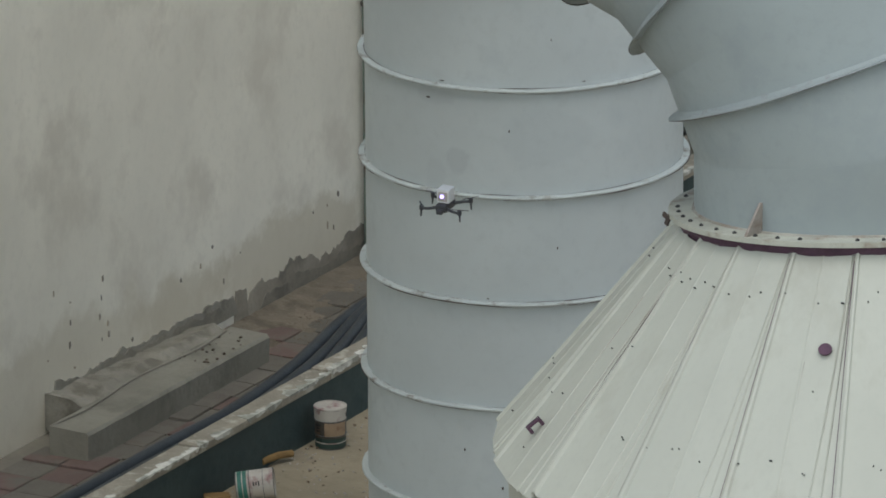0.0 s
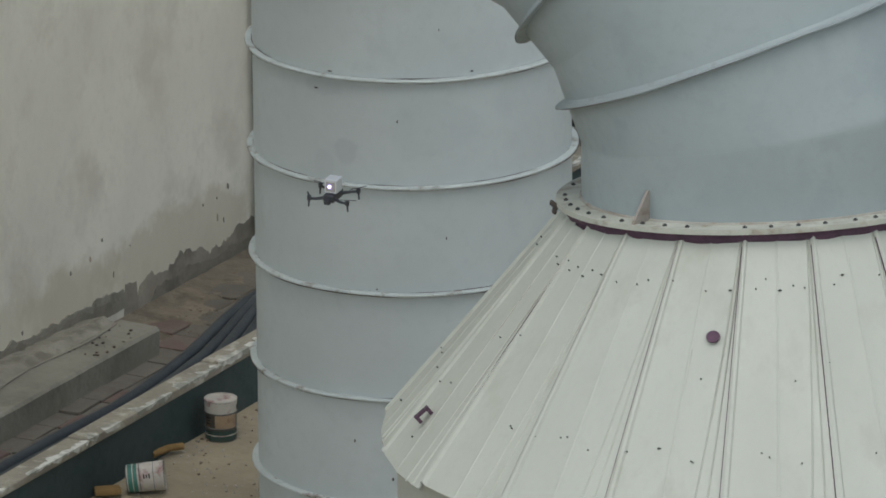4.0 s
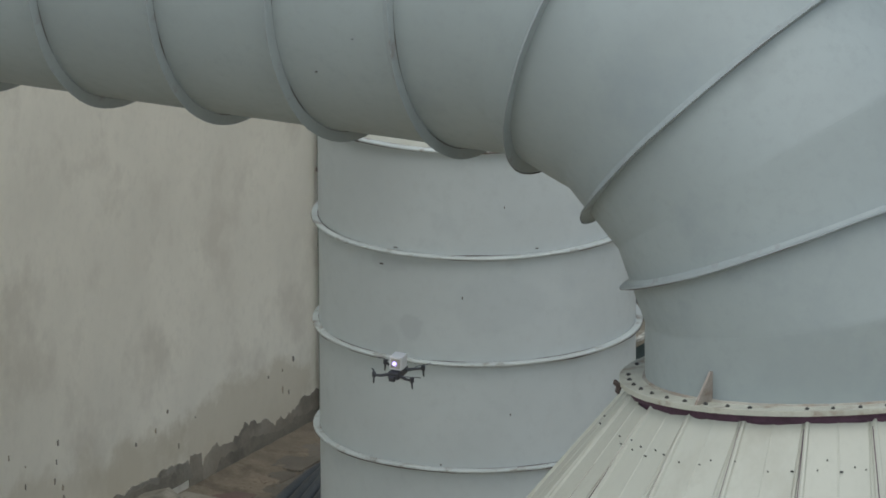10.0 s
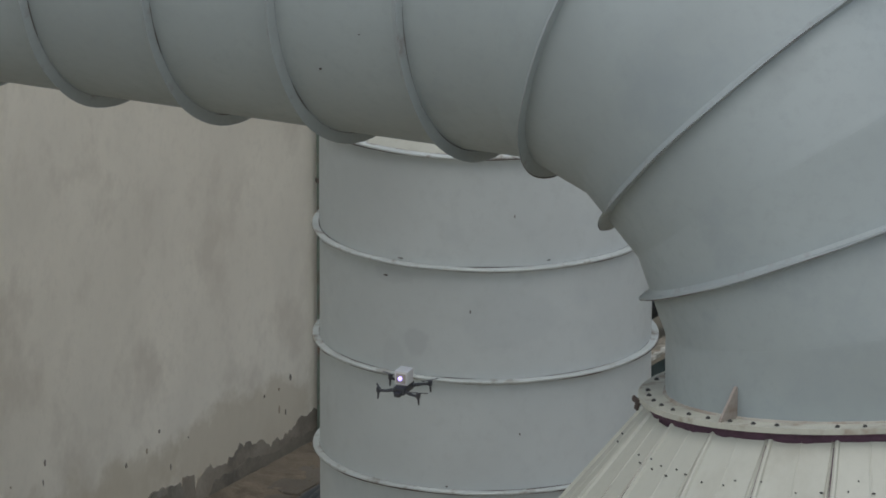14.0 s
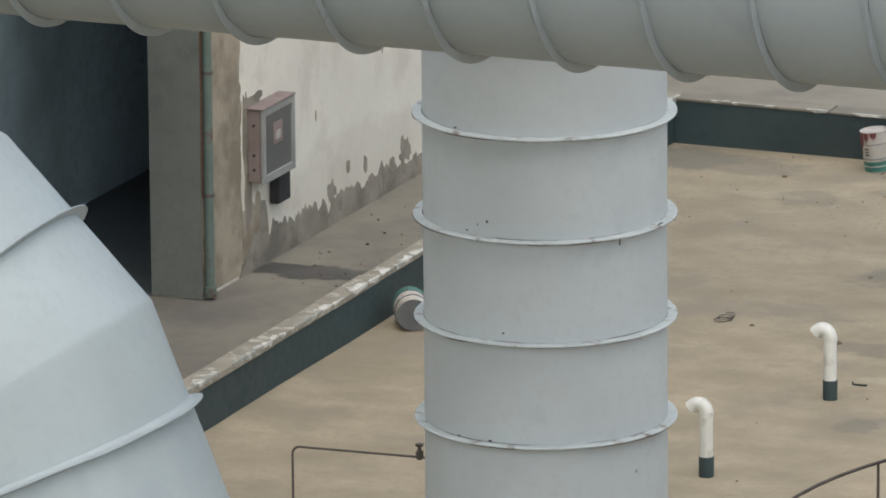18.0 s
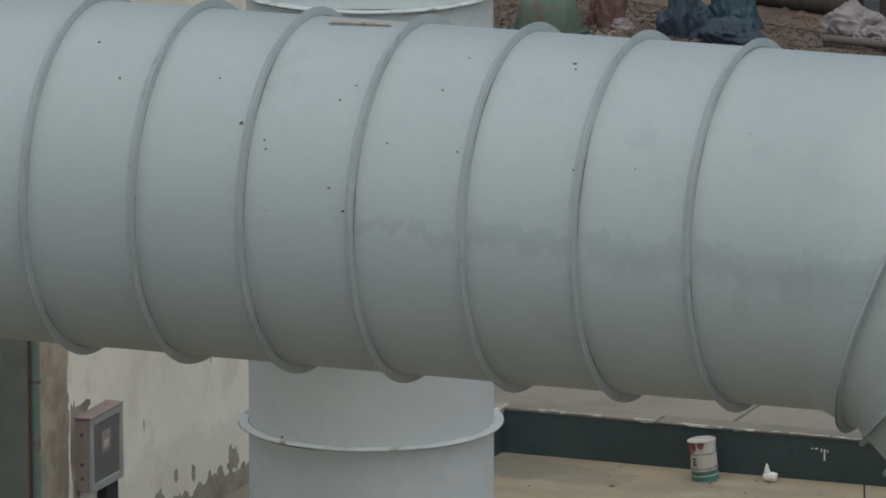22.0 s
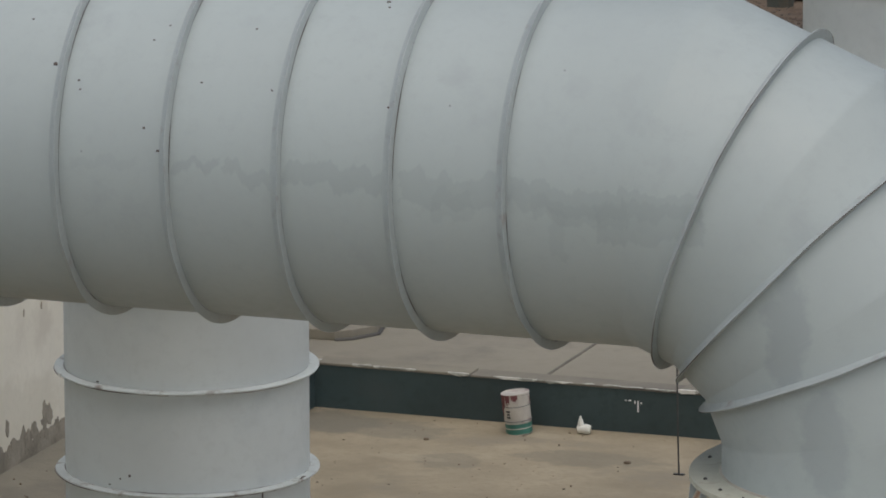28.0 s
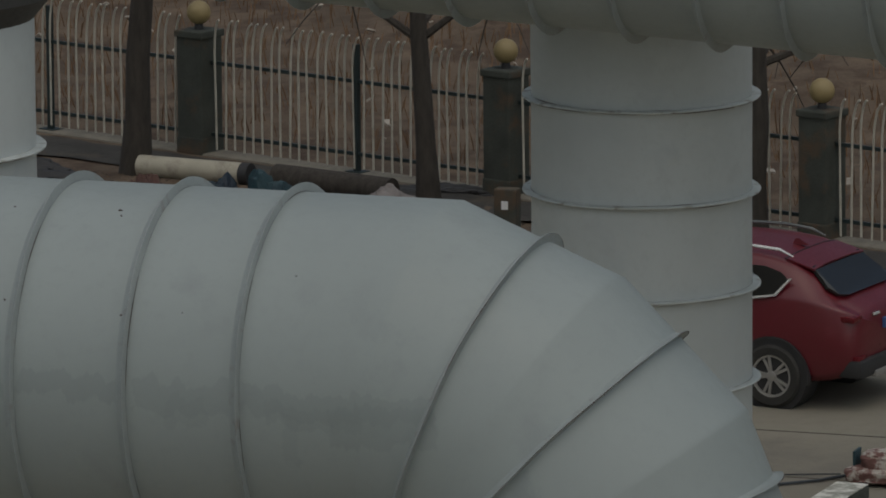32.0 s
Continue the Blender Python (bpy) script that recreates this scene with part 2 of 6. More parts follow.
M_FLOOR = mat("sandy_roof_floor", (0.33, 0.278, 0.195), 0.9, vary=0.19, scale=1.1, stain=(0.265, 0.23, 0.172), stain_scale=0.9, stain_amount=0.42, bump=0.3, bump_scale=25, stretch=(1, 1.3, 1),
              patches=((-24.6, 57.5, 0, 0.9, 0.5, 1, 0.7, WET), (-24.2, 56.4, 0, 1.0, 0.3, 1, 0.7, WET), (-24.0, 55.6, 0, 0.9, 0.35, 1, 0.6, WET), (-22.9, 65.6, 0, 0.5, 0.4, 1, 0.55, WET), (-24.9, 71.4, 0, 0.7, 0.3, 1, 0.5, WET),
                       (-27.2, 71.9, 0, 0.8, 0.4, 1, 0.6, WET), (-22.4, 64.0, 0, 0.6, 0.3, 1, 0.45, WET), (-22.5, 66.8, 0, 0.5, 0.25, 1, 0.5, WET), (-27.75, 72.0, 0, 0.55, 0.45, 1, 0.8, WET), (-26.1, 70.9, 0, 0.35, 0.3, 1, 0.5, WET), (-24.2, 68.5, 0, 0.5, 0.5, 1, 0.6, WET), (-23.6, 66.1, 0, 0.7, 0.22, 1, 0.6, WET), (-23.1, 65.7, 0, 0.35, 0.35, 1, 0.6, WET), (-23.06, 63.8, 0, 0.2, 0.25, 1, 0.7, WET),
                       (-26.5, 70.9, 0, 0.4, 0.12, 1, 0.25, (1.3, 1.35, 1.4)), (-25.62, 72.12, 0, 0.2, 0.12, 1, 0.3, (1.3, 1.35, 1.4)), (-23.3, 65.2, 0, 0.3, 0.1, 1, 0.4, (1.3, 1.35, 1.45))))
M_BLACK = mat("black_bitumen", (0.037, 0.06, 0.063), 0.6, vary=0.2, scale=0.8, stain=(0.05, 0.07, 0.072), stain_scale=1.4, stain_amount=0.3, bump=0.1)
M_COPING = mat("peeling_coping", (0.3, 0.272, 0.22), 0.9, vary=0.2, scale=3, stain=(0.5, 0.47, 0.4), stain_scale=6.5, stain_amount=0.4, bump=0.6, bump_scale=14)
DAMP = (0.72, 0.685, 0.62)
M_EDGE = mat("flaking_white_edge", (0.3, 0.3, 0.26), 0.9, vary=0.15, scale=3, stain=(0.68, 0.67, 0.62), stain_scale=4.5, stain_amount=0.68)
M_WALL = mat("stained_white_plaster", (0.77, 0.735, 0.635), 0.9, vary=0.08, scale=0.8, stain=(0.66, 0.62, 0.53), stain_scale=1.5, stain_amount=0.42, bump=0.35, bump_scale=9, stretch=(1, 1.1, 0.95), smudge=0.2,
             patches=((-29.85, 48.6, 0.25, 1, 2.4, 0.5, 0.55, DAMP), (-29.85, 45.2, 0.3, 1, 2.2, 0.75, 0.6, DAMP), (-29.85, 51.8, 0.35, 1, 1.3, 0.35, 0.7, DAMP), (-29.85, 50.3, 0.35, 1, 0.7, 0.3, 0.6, DAMP), (-29.85, 69.0, 0.4, 1, 1.8, 0.4, 0.3, DAMP)))
M_JAMB = mat("grey_green_jamb_paint", (0.19, 0.2, 0.175), 0.9, vary=0.15, scale=1.2, stain=(0.13, 0.135, 0.12), stain_scale=1.5, stain_amount=0.4, bump=0.25, bump_scale=10)
M_RAILPIPE = mat("dull_brown_rail", (0.11, 0.092, 0.08), 0.8, vary=0.25, scale=8)
M_RENDER = mat("bare_grey_render", (0.27, 0.25, 0.21), 0.95, vary=0.2, scale=2, stain=(0.3, 0.27, 0.22), stain_scale=3, stain_amount=0.4, bump=0.6, bump_scale=18)
M_CONCRETE = mat("weathered_concrete", (0.26, 0.25, 0.22), 0.95, vary=0.12, scale=0.8, stain=(0.17, 0.16, 0.14), stain_scale=0.9, stain_amount=0.45, bump=0.4, bump_scale=20)
M_YARD = mat("grey_yard_concrete", (0.23, 0.212, 0.17), 0.95, vary=0.1, scale=0.3, stain=(0.16, 0.145, 0.125), stain_scale=0.35, stain_amount=0.45, bump=0.3, bump_scale=20)
M_HOSE = mat("black_rubber_hose", (0.036, 0.044, 0.052), 0.5, vary=0.2, scale=4)
M_WHITEPVC = mat("white_pvc", (0.72, 0.72, 0.66), 0.4, vary=0.06, scale=4, stain=(0.5, 0.48, 0.42), stain_scale=5, stain_amount=0.25)
M_DARKFLOOR = mat("shade_dark_floor", (0.12, 0.14, 0.15), 0.7, vary=0.2, scale=1.0)
M_VOID = mat("dark_interior", (0.55, 0.68, 0.74), 0.9, vary=0.3, scale=0.6)

# ---- mesh helpers ----


def finish(name, bm, material, parent=None, label="", smooth=True, sharp=35):
    mesh = bpy.data.meshes.new(name)
    bm.normal_update()
    for f in bm.faces:
        f.smooth = smooth
    if smooth:
        lim = radians(sharp)
        for e in bm.edges:
            if len(e.link_faces) == 2 and e.calc_face_angle(0) > lim:
                e.smooth = False
    bm.to_mesh(mesh)
    bm.free()
    mesh.materials.append(material)
    ob = new(name, mesh)
    ob.parent = parent
    if label:
        tagged(ob, label)
    return ob


def part(name, bm, material, parent, label="", smooth=True):
    return finish(name, bm, material, parent, label, smooth)


def thing(name, at, label, category, group="", kind=""):
    ob = new(name)
    ob.location = at
    ob.empty_display_size = 0.2
    return tagged(ob, label, category, group, kind)


def setting(name, bm, material, label, category, smooth=False, kind="structure"):
    return tagged(finish(name, bm, material, None, "", smooth), label, category, "", kind)


def add_box(bm, lo, hi, bevel=0.0, m=None):
    verts = [bm.verts.new((x, y, z)) for x in (lo[0], hi[0]) for y in (lo[1], hi[1]) for z in (lo[2], hi[2])]
    faces = [bm.faces.new([verts[i] for i in q]) for q in ((0, 1, 3, 2), (4, 6, 7, 5), (0, 4, 5, 1), (2, 3, 7, 6), (0, 2, 6, 4), (1, 5, 7, 3))]
    if bevel:
        edges = list({e for f in faces for e in f.edges})
        got = bmesh.ops.bevel(bm, geom=edges, offset=bevel, segments=2, affect="EDGES", profile=0.6)
        verts = list({v for f in got["faces"] for v in f.verts} | {v for v in verts if v.is_valid})
    if m is not None:
        bmesh.ops.transform(bm, matrix=m, verts=[v for v in verts if v.is_valid])
    return bm


def box(lo, hi, bevel=0.0, m=None):
    return add_box(bmesh.new(), lo, hi, bevel, m)


def add_rings(bm, loops, closed=True, caps=False):
    """Skin a list of loops of points, each loop closed round."""
    made = [[bm.verts.new(p) for p in loop] for loop in loops]
    for a, b in zip(made, made[1:]):
        n = len(a)
        for i in range(n if closed else n - 1):
            j = (i + 1) % n
            bm.faces.new((a[i], a[j], b[j], b[i]))
    if caps:
        bm.faces.new(list(reversed(made[0])))
        bm.faces.new(made[-1])
    return bm


def circle(r, n, z=0.0, cx=0.0, cy=0.0):
    return [Vector((cx + r * math.cos(2 * math.pi * i / n), cy + r * math.sin(2 * math.pi * i / n), z)) for i in range(n)]


def lathe(profile, n=48, caps=True):
    """A turned body from (radius, height) pairs, from below to above."""
    return add_rings(bmesh.new(), [circle(r, n, z) for r, z in profile], caps=caps)


def add_tube(bm, points, r, n=10, caps=True):
    """A round bar, hose or limb along points; r may be a list."""
    pts = [Vector(p) for p in points]
    rs = r if isinstance(r, (list, tuple)) else [r] * len(pts)
    loops, side = [], None
    for i, p in enumerate(pts):
        d = (pts[min(i + 1, len(pts) - 1)] - pts[max(i - 1, 0)]).normalized()
        if side is None:
            side = d.orthogonal().normalized()
        side = (side - d * side.dot(d)).normalized()
        up = d.cross(side)
        loops.append([p + rs[i] * (side * math.cos(2 * math.pi * k / n) + up * math.sin(2 * math.pi * k / n)) for k in range(n)])
    return add_rings(bm, loops, caps=caps)


def tube(points, r, n=10, caps=True):
    return add_tube(bmesh.new(), points, r, n, caps)

# ---- the ground, the basin floor and its kerbs ----
bm = bmesh.new()
S = 1500.0
for quad in ([(-S, -S), (S, -S), (S, S), (-S, S)],):
    bm.faces.new([bm.verts.new((x, y, -0.03)) for x, y in quad])
setting("ground", bm, M_YARD, "grey worn concrete yard round the ducts and the basin", "ground")

FX, BY = -28.04, 72.49  # inner faces of the side kerb and the back kerb
bm = bmesh.new()
nx, ny = 24, 60
grid = [[bm.verts.new((FX + (FX * -1 - 6.0) * i / nx, 30 + (BY - 30) * j / ny, 0.012 * noise.noise((i * 0.7, j * 0.5, 3.0)))) for j in range(ny + 1)] for i in range(nx + 1)]
for i in range(nx):
    for j in range(ny):
        bm.faces.new((grid[i][j], grid[i + 1][j], grid[i + 1][j + 1], grid[i][j + 1]))
setting("floor", bm, M_FLOOR, "sandy stained concrete basin floor with damp patches", "floor", smooth=True)

KH = 0.44


def kerb(name, lo, hi, axis, label, thick=0.06):
    """A low kerb: black coated body with a peeling coping on top, in short uneven lengths."""
    root = thing(name, ((lo[0] + hi[0]) / 2, (lo[1] + hi[1]) / 2, 0), label, "kerb", kind="structure")
    inv = Matrix.Translation(-root.location)
    part("kerb_body", box((lo[0], lo[1], -0.05), (hi[0], hi[1], KH - thick + 0.01), 0, inv), M_BLACK, root, "black bitumen-coated kerb body", False)
    rnd = random.Random(len(name))
    a, end = lo[axis], hi[axis]
    while a < end:
        b = min(end, a + rnd.uniform(1.0, 2.2))
        l, h = list(lo), list(hi)
        l[axis], h[axis] = a, b - 0.012
        dz, dw = rnd.uniform(-0.008, 0.01), rnd.uniform(0.0, 0.018)
        other = 1 - axis
        l[other] -= 0.01 + dw
        h[other] += 0.012 + dw
        bmc = box((l[0], l[1], KH - thick), (h[0], h[1], KH + dz), min(0.012, thick * 0.3), inv)
        part("coping", bmc, M_COPING if thick > 0.03 else M_YARD, root, "peeling coping stone", False)
        c = a
        while c < b - 0.05:
            d = min(b - 0.01, c + rnd.uniform(0.06, 0.45))
            w, up = rnd.uniform(0.02, 0.075), KH + dz + rnd.uniform(0.002, 0.008)
            if rnd.random() < 0.86:
                drop = rnd.uniform(0.012, 0.035) if axis == 1 else rnd.uniform(0.008, 0.028)
                count = max(3, int((d - c) / 0.03))
                rows = []
                for k in range(count + 1):
                    p = c + (d - c) * k / count
                    thin = 0.35 if k in (0, count) else 1.0
                    deep = max(0.006, w * thin * (1 + 1.1 * noise.noise((p * 9.0, a, 2.0)) + 0.5 * noise.noise((p * 31.0, a, 5.0))))
                    low = KH - max(0.004, drop * thin * (1 + 1.2 * noise.noise((p * 11.0, a, 8.0))))
                    if axis == 1:
                        rows.append([Vector((h[0] + 0.004, p, low)), Vector((h[0] + 0.004, p, up)), Vector((h[0] - deep, p, up)), Vector((h[0] - deep, p, low))])
                    else:
                        rows.append([Vector((p, l[1] - 0.006, low)), Vector((p, l[1] - 0.006, up)), Vector((p, l[1] + deep * 0.6, up)), Vector((p, l[1] + deep * 0.6, low))])
                piece = add_rings(bmesh.new(), [[inv @ v for v in row] for row in rows], caps=True)
                bmesh.ops.recalc_face_normals(piece, faces=piece.faces[:])
                part("painted_edge", piece, M_EDGE, root, "flaking white painted edge", False)
            c = d + rnd.choice((-0.02, -0.01, 0.0, 0.02, 0.09))
        a = b
    return root


kerb("kerb_side", (FX - 0.14, 30.0), (FX, BY + 0.24), 1, "low black kerb with peeling cream coping beside the wall")
kerb("kerb_back", (FX, BY), (-12.0, BY + 0.24), 0, "low black kerb with peeling cream coping at the back of the basin", 0.028)

# ---- the building beside the basin ----
WX = -29.85
OPEN0, OPEN1 = 61.1, 65.72
bm = bmesh.new()
add_box(bm, (WX - 0.48, 25.0, -0.05), (WX, OPEN0, 7.6))
add_box(bm, (WX - 0.48, OPEN1, -0.05), (WX, 75.5, 7.6))
add_box(bm, (WX - 0.48, OPEN0, 4.6), (WX, OPEN1, 7.6))
setting("wall_side", bm, M_WALL, "tall whitewashed plaster wall with grey stains and peeling foot", "wall")
bm = bmesh.new()
add_box(bm, (WX - 12.0, 75.1, -0.05), (WX - 0.48, 75.5, 7.6))
add_box(bm, (WX - 12.0, 25.0, -0.05), (WX - 11.6, 75.1, 7.6))
add_box(bm, (WX - 12.0, 24.6, -0.05), (WX, 25.0, 7.6))
setting("wall_outer", bm, M_RENDER, "plain grey rendered walls of the building", "wall")
bm = box((WX - 12.0, 24.6, 7.6), (WX + 0.3, 75.5, 7.9))
setting("roof", bm, M_CONCRETE, "flat concrete roof slab of the building", "roof")
bm = bmesh.new()
add_box(bm, (WX - 2.6, OPEN0 - 8, -0.02), (WX - 2.4, 75.0, 7.55))
setting("wall_inner", bm, M_VOID, "dark inner wall behind the open doorway", "wall")
# added slab whose dark colour stands in for shade behind the doorway
bm = box((WX - 11.5, 25.1, -0.04), (WX - 0.5, 75.0, -0.012))
setting("floor_inner", bm, M_DARKFLOOR, "floor inside the building, coloured dark for the shade", "floor")

# ---- round ducts ----


def rim_mesh(r, out, thick, n=64):
    """A flat rolled-steel ring of inner radius r, with a small rounded edge."""
    t = thick / 2
    return add_rings(bmesh.new(), [circle(r - 0.01, n, -t), circle(r + out * 0.9, n, -t), circle(r + out, n, -t * 0.4), circle(r + out, n, t * 0.4),
                                   circle(r + out * 0.9, n, t), circle(r - 0.01, n, t)])


def rib_mesh(r, out, thick, n=64, seed=0.0):
    """A slightly wavy flat ring on a duct, with a smooth fillet on its far side and a sharp joint on the other."""
    t = thick / 2
    far = [(r - 0.008, t + 0.08), (r + 0.003, t + 0.05), (r + 0.016, t + 0.022), (r + out * 0.5, t + 0.004), (r + out * 0.94, t), (r + out, t * 0.4)]
    near = [(r + out, t * 0.4), (r + out * 0.94, t), (r + 0.012, t + 0.003), (r - 0.008, t + 0.012)]
    b = add_rings(bmesh.new(), [circle(q, n, -z) for q, z in far] + [circle(q, n, z) for q, z in near])
    for v in b.verts:
        q = math.hypot(v.co.x, v.co.y)
        v.co.z += 0.016 * min(1.0, max(0.0, (q - r) / out)) * noise.noise((v.co.x * 2.2, v.co.y * 2.2, seed))
    return b


def shade_dirt_line(points, r, seed, keep=0.0):
    """A thin dark line of painted ring shade and dirt along a closed line, of uneven width, fading to a hair in places.
    """
    wide = []
    for i in range(len(points)):
        w = noise.noise((i * 0.16, seed * 3.7, 0.5)) + 0.5 * noise.noise((i * 0.55, seed * 1.9, 4.0))
        wide.append(r * max(0.12, min(1.2, 0.4 + 1.5 * (w - keep))))
    return tube(points, wide, 5)


def shell(r0, r1, h, n=64, dents=0.0, seed=0):
    """One rolled sheet of a duct, standing, open at both ends, slightly out of round."""
    steps = 5
    loops = []
    for k in range(steps):
        z = h * k / (steps - 1)
        r = r0 + (r1 - r0) * k / (steps - 1)
        loops.append([p * (1 + dents * noise.noise((3 * math.cos(6.283 * i / n) + seed, 3 * math.sin(6.283 * i / n), z * 1.5 + seed))) + Vector((0, 0, z)) for i, p in enumerate(circle(r, n))])
    return add_rings(bmesh.new(), loops)


def column(at, r, out, ring_heights, top, label, cap=False, bottom=0.0):
    """An upright duct: rolled sheets between rings."""
    root = thing("upright_duct", (at[0], at[1], bottom), label, "duct", "upright ducts")
    cuts = [bottom] + list(ring_heights)
    if top > cuts[-1] + 0.05:
        cuts.append(top)
    for k, (a, b) in enumerate(zip(cuts, cuts[1:])):
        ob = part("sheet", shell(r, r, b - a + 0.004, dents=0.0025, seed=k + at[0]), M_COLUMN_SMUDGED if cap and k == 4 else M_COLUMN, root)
        ob.location = (0, 0, a - bottom)
    rim = rim_mesh(r, out, 0.018)
    for v in rim.verts:
        v.co.z += 0.006 * noise.noise((v.co.x * 2, v.co.y * 2, at[0]))
    first = part("ring", rim, M_RING, root)
    first.location = (0, 0, ring_heights[0] - bottom)
    for z in ring_heights[1:]:
        ob = new("ring", first.data)
        ob.parent = root
        ob.location = (0, 0, z - bottom)
        ob.rotation_euler = (0, 0, z * 7.0)
        wavy = [p + Vector((0, 0, 0.006 * noise.noise((p.x * 2, p.y * 2, at[0])))) for p in circle(r + out, 128, -0.009)]
        # dark tubes paint the shade at the ring, along with its dirty edge
        part("rust_edge", shade_dirt_line(wavy, 0.0034, z + at[0], 0.05), M_CHIP_SHADE, ob, "dark line of painted shade and rust at the lower edge")
        part("rust_joint", shade_dirt_line(circle(r + 0.003, 128, 0.011), 0.0032, z - at[0], 0.2), M_CHIP_SHADE, ob, "dark line of painted shade and dirt in the joint")
    if cap:
        part("lid", lathe([(r * 1.0, 0), (r * 0.98, 0.03), (0.4, 0.42), (0.4, 0.9)], 48), M_CONE, root, "pale conical lid").location = (0, 0, top - bottom)
    return root


column_a = column((-25.385, 47.271), 1.066, 0.046, [0.77, 1.505, 2.243, 2.98, 3.712, 4.44], 4.44, "tall grey painted steel duct standing beside the whitewashed wall", cap=True)
column_b = column((-22.93, 56.64), 0.905, 0.075, [1.203, 1.98, 2.756, 3.534, 4.306, 5.08, 5.9, 6.72, 7.55], 8.7, "tall grey painted steel duct standing on the basin floor")
column((-20.717, 67.678), 0.941, 0.075, [0.525 + 0.8155 * k for k in range(13)], 11.0, "tall grey painted steel duct standing near the back kerb")


# invented dark piece, added only to darken the top of this duct
part("collar", lathe([(0.9, 8.5), (0.925, 8.53), (1.05, 8.68), (1.08, 9.15), (0.9, 9.3), (0.9, 10.0)], 48), M_DARKSTEEL, column_b, "made-up dark collar for the unclear dark top")


def column_chip(root, r, turn, z, size, tall):
    """A dark flake of missing paint on an upright duct: compass turn, height, half width and stretch."""
    b = bmesh.new()
    n = 11
    loop = [(size * (1 + 0.7 * noise.noise((i * 1.3, turn, z))) * math.cos(2 * math.pi * i / n), size * tall * (1 + 0.7 * noise.noise((i * 0.9, z, turn))) * math.sin(2 * math.pi * i / n)) for i in range(n)]
    add_rings(b, [[Vector((x, u, v)) for u, v in loop] for x in (-0.003, 0.006)], caps=True)
    bmesh.ops.recalc_face_normals(b, faces=b.faces[:])
    ob = part("paint_chip", b, M_CHIP_SHADE, root, "", False)
    a = radians(turn)
    ob.matrix_local = Matrix.Translation((r * math.cos(a), r * math.sin(a), z)) @ Matrix.Rotation(a, 4, "Z")


for turn, z, size, tall in ((-134, 0.8, 0.02, 2.2), (-138, 0.72, 0.01, 2.0), (-139, 0.42, 0.006, 9.0), (-95, 0.36, 0.02, 0.6), (-31, 3.49, 0.006, 6.0), (-107, 3.575, 0.014, 0.4), (-95, 2.0, 0.02, 0.4), (-113, 1.995, 0.016, 0.6), (-96, 3.66, 0.012, 1.2), (-114, 4.33, 0.016, 0.5), (-101, 3.63, 0.007, 1.5), (-88, 2.83, 0.012, 0.7)):
    column_chip(column_b, 0.905, turn, z, size * 0.8, tall)
column_chip(column_b, 0.955, -6, 3.54, 0.05, 0.3)
for turn, z, size, tall in ((-52, 4.05, 0.005, 3.0), (-67, 3.43, 0.007, 3.0), (-98, 3.61, 0.03, 0.25), (-120, 2.99, 0.02, 0.3), (-75, 2.27, 0.012, 0.6), (-60, 1.6, 0.008, 1.6), (-40, 3.75, 0.02, 0.3), (-84, 1.2, 0.009, 2.0), (-70, 0.95, 0.012, 1.6), (-66, 1.22, 0.008, 2.2), (-92, 3.74, 0.03, 0.2), (-50, 2.62, 0.007, 2.0)):
    column_chip(column_a, 1.064, turn, z, size * 0.6, tall)


def mitre(nodes, i, r, n=72, extra=0.0):
    """The cut of a mitred pipe at node i of its axis (x, z), as a closed loop; and the cut's normal."""
    d1 = (Vector(nodes[i]) - Vector(nodes[i - 1])).normalized()
    d2 = (Vector(nodes[i + 1]) - Vector(nodes[i])).normalized()
    along = (d1 + d2).normalized()
    half = math.acos(max(-1, min(1, d1.dot(d2)))) / 2
    out = Vector((along.y, -along.x))
    loop = []
    for k in range(n):
        a = 2 * math.pi * k / n
        u, v = (r + extra) * math.cos(a) / math.cos(half), (r + extra) * math.sin(a)
        loop.append(Vector((nodes[i][0] + u * out.x, v, nodes[i][1] + u * out.y)))
    return loop, Vector((along.x, 0, along.y))


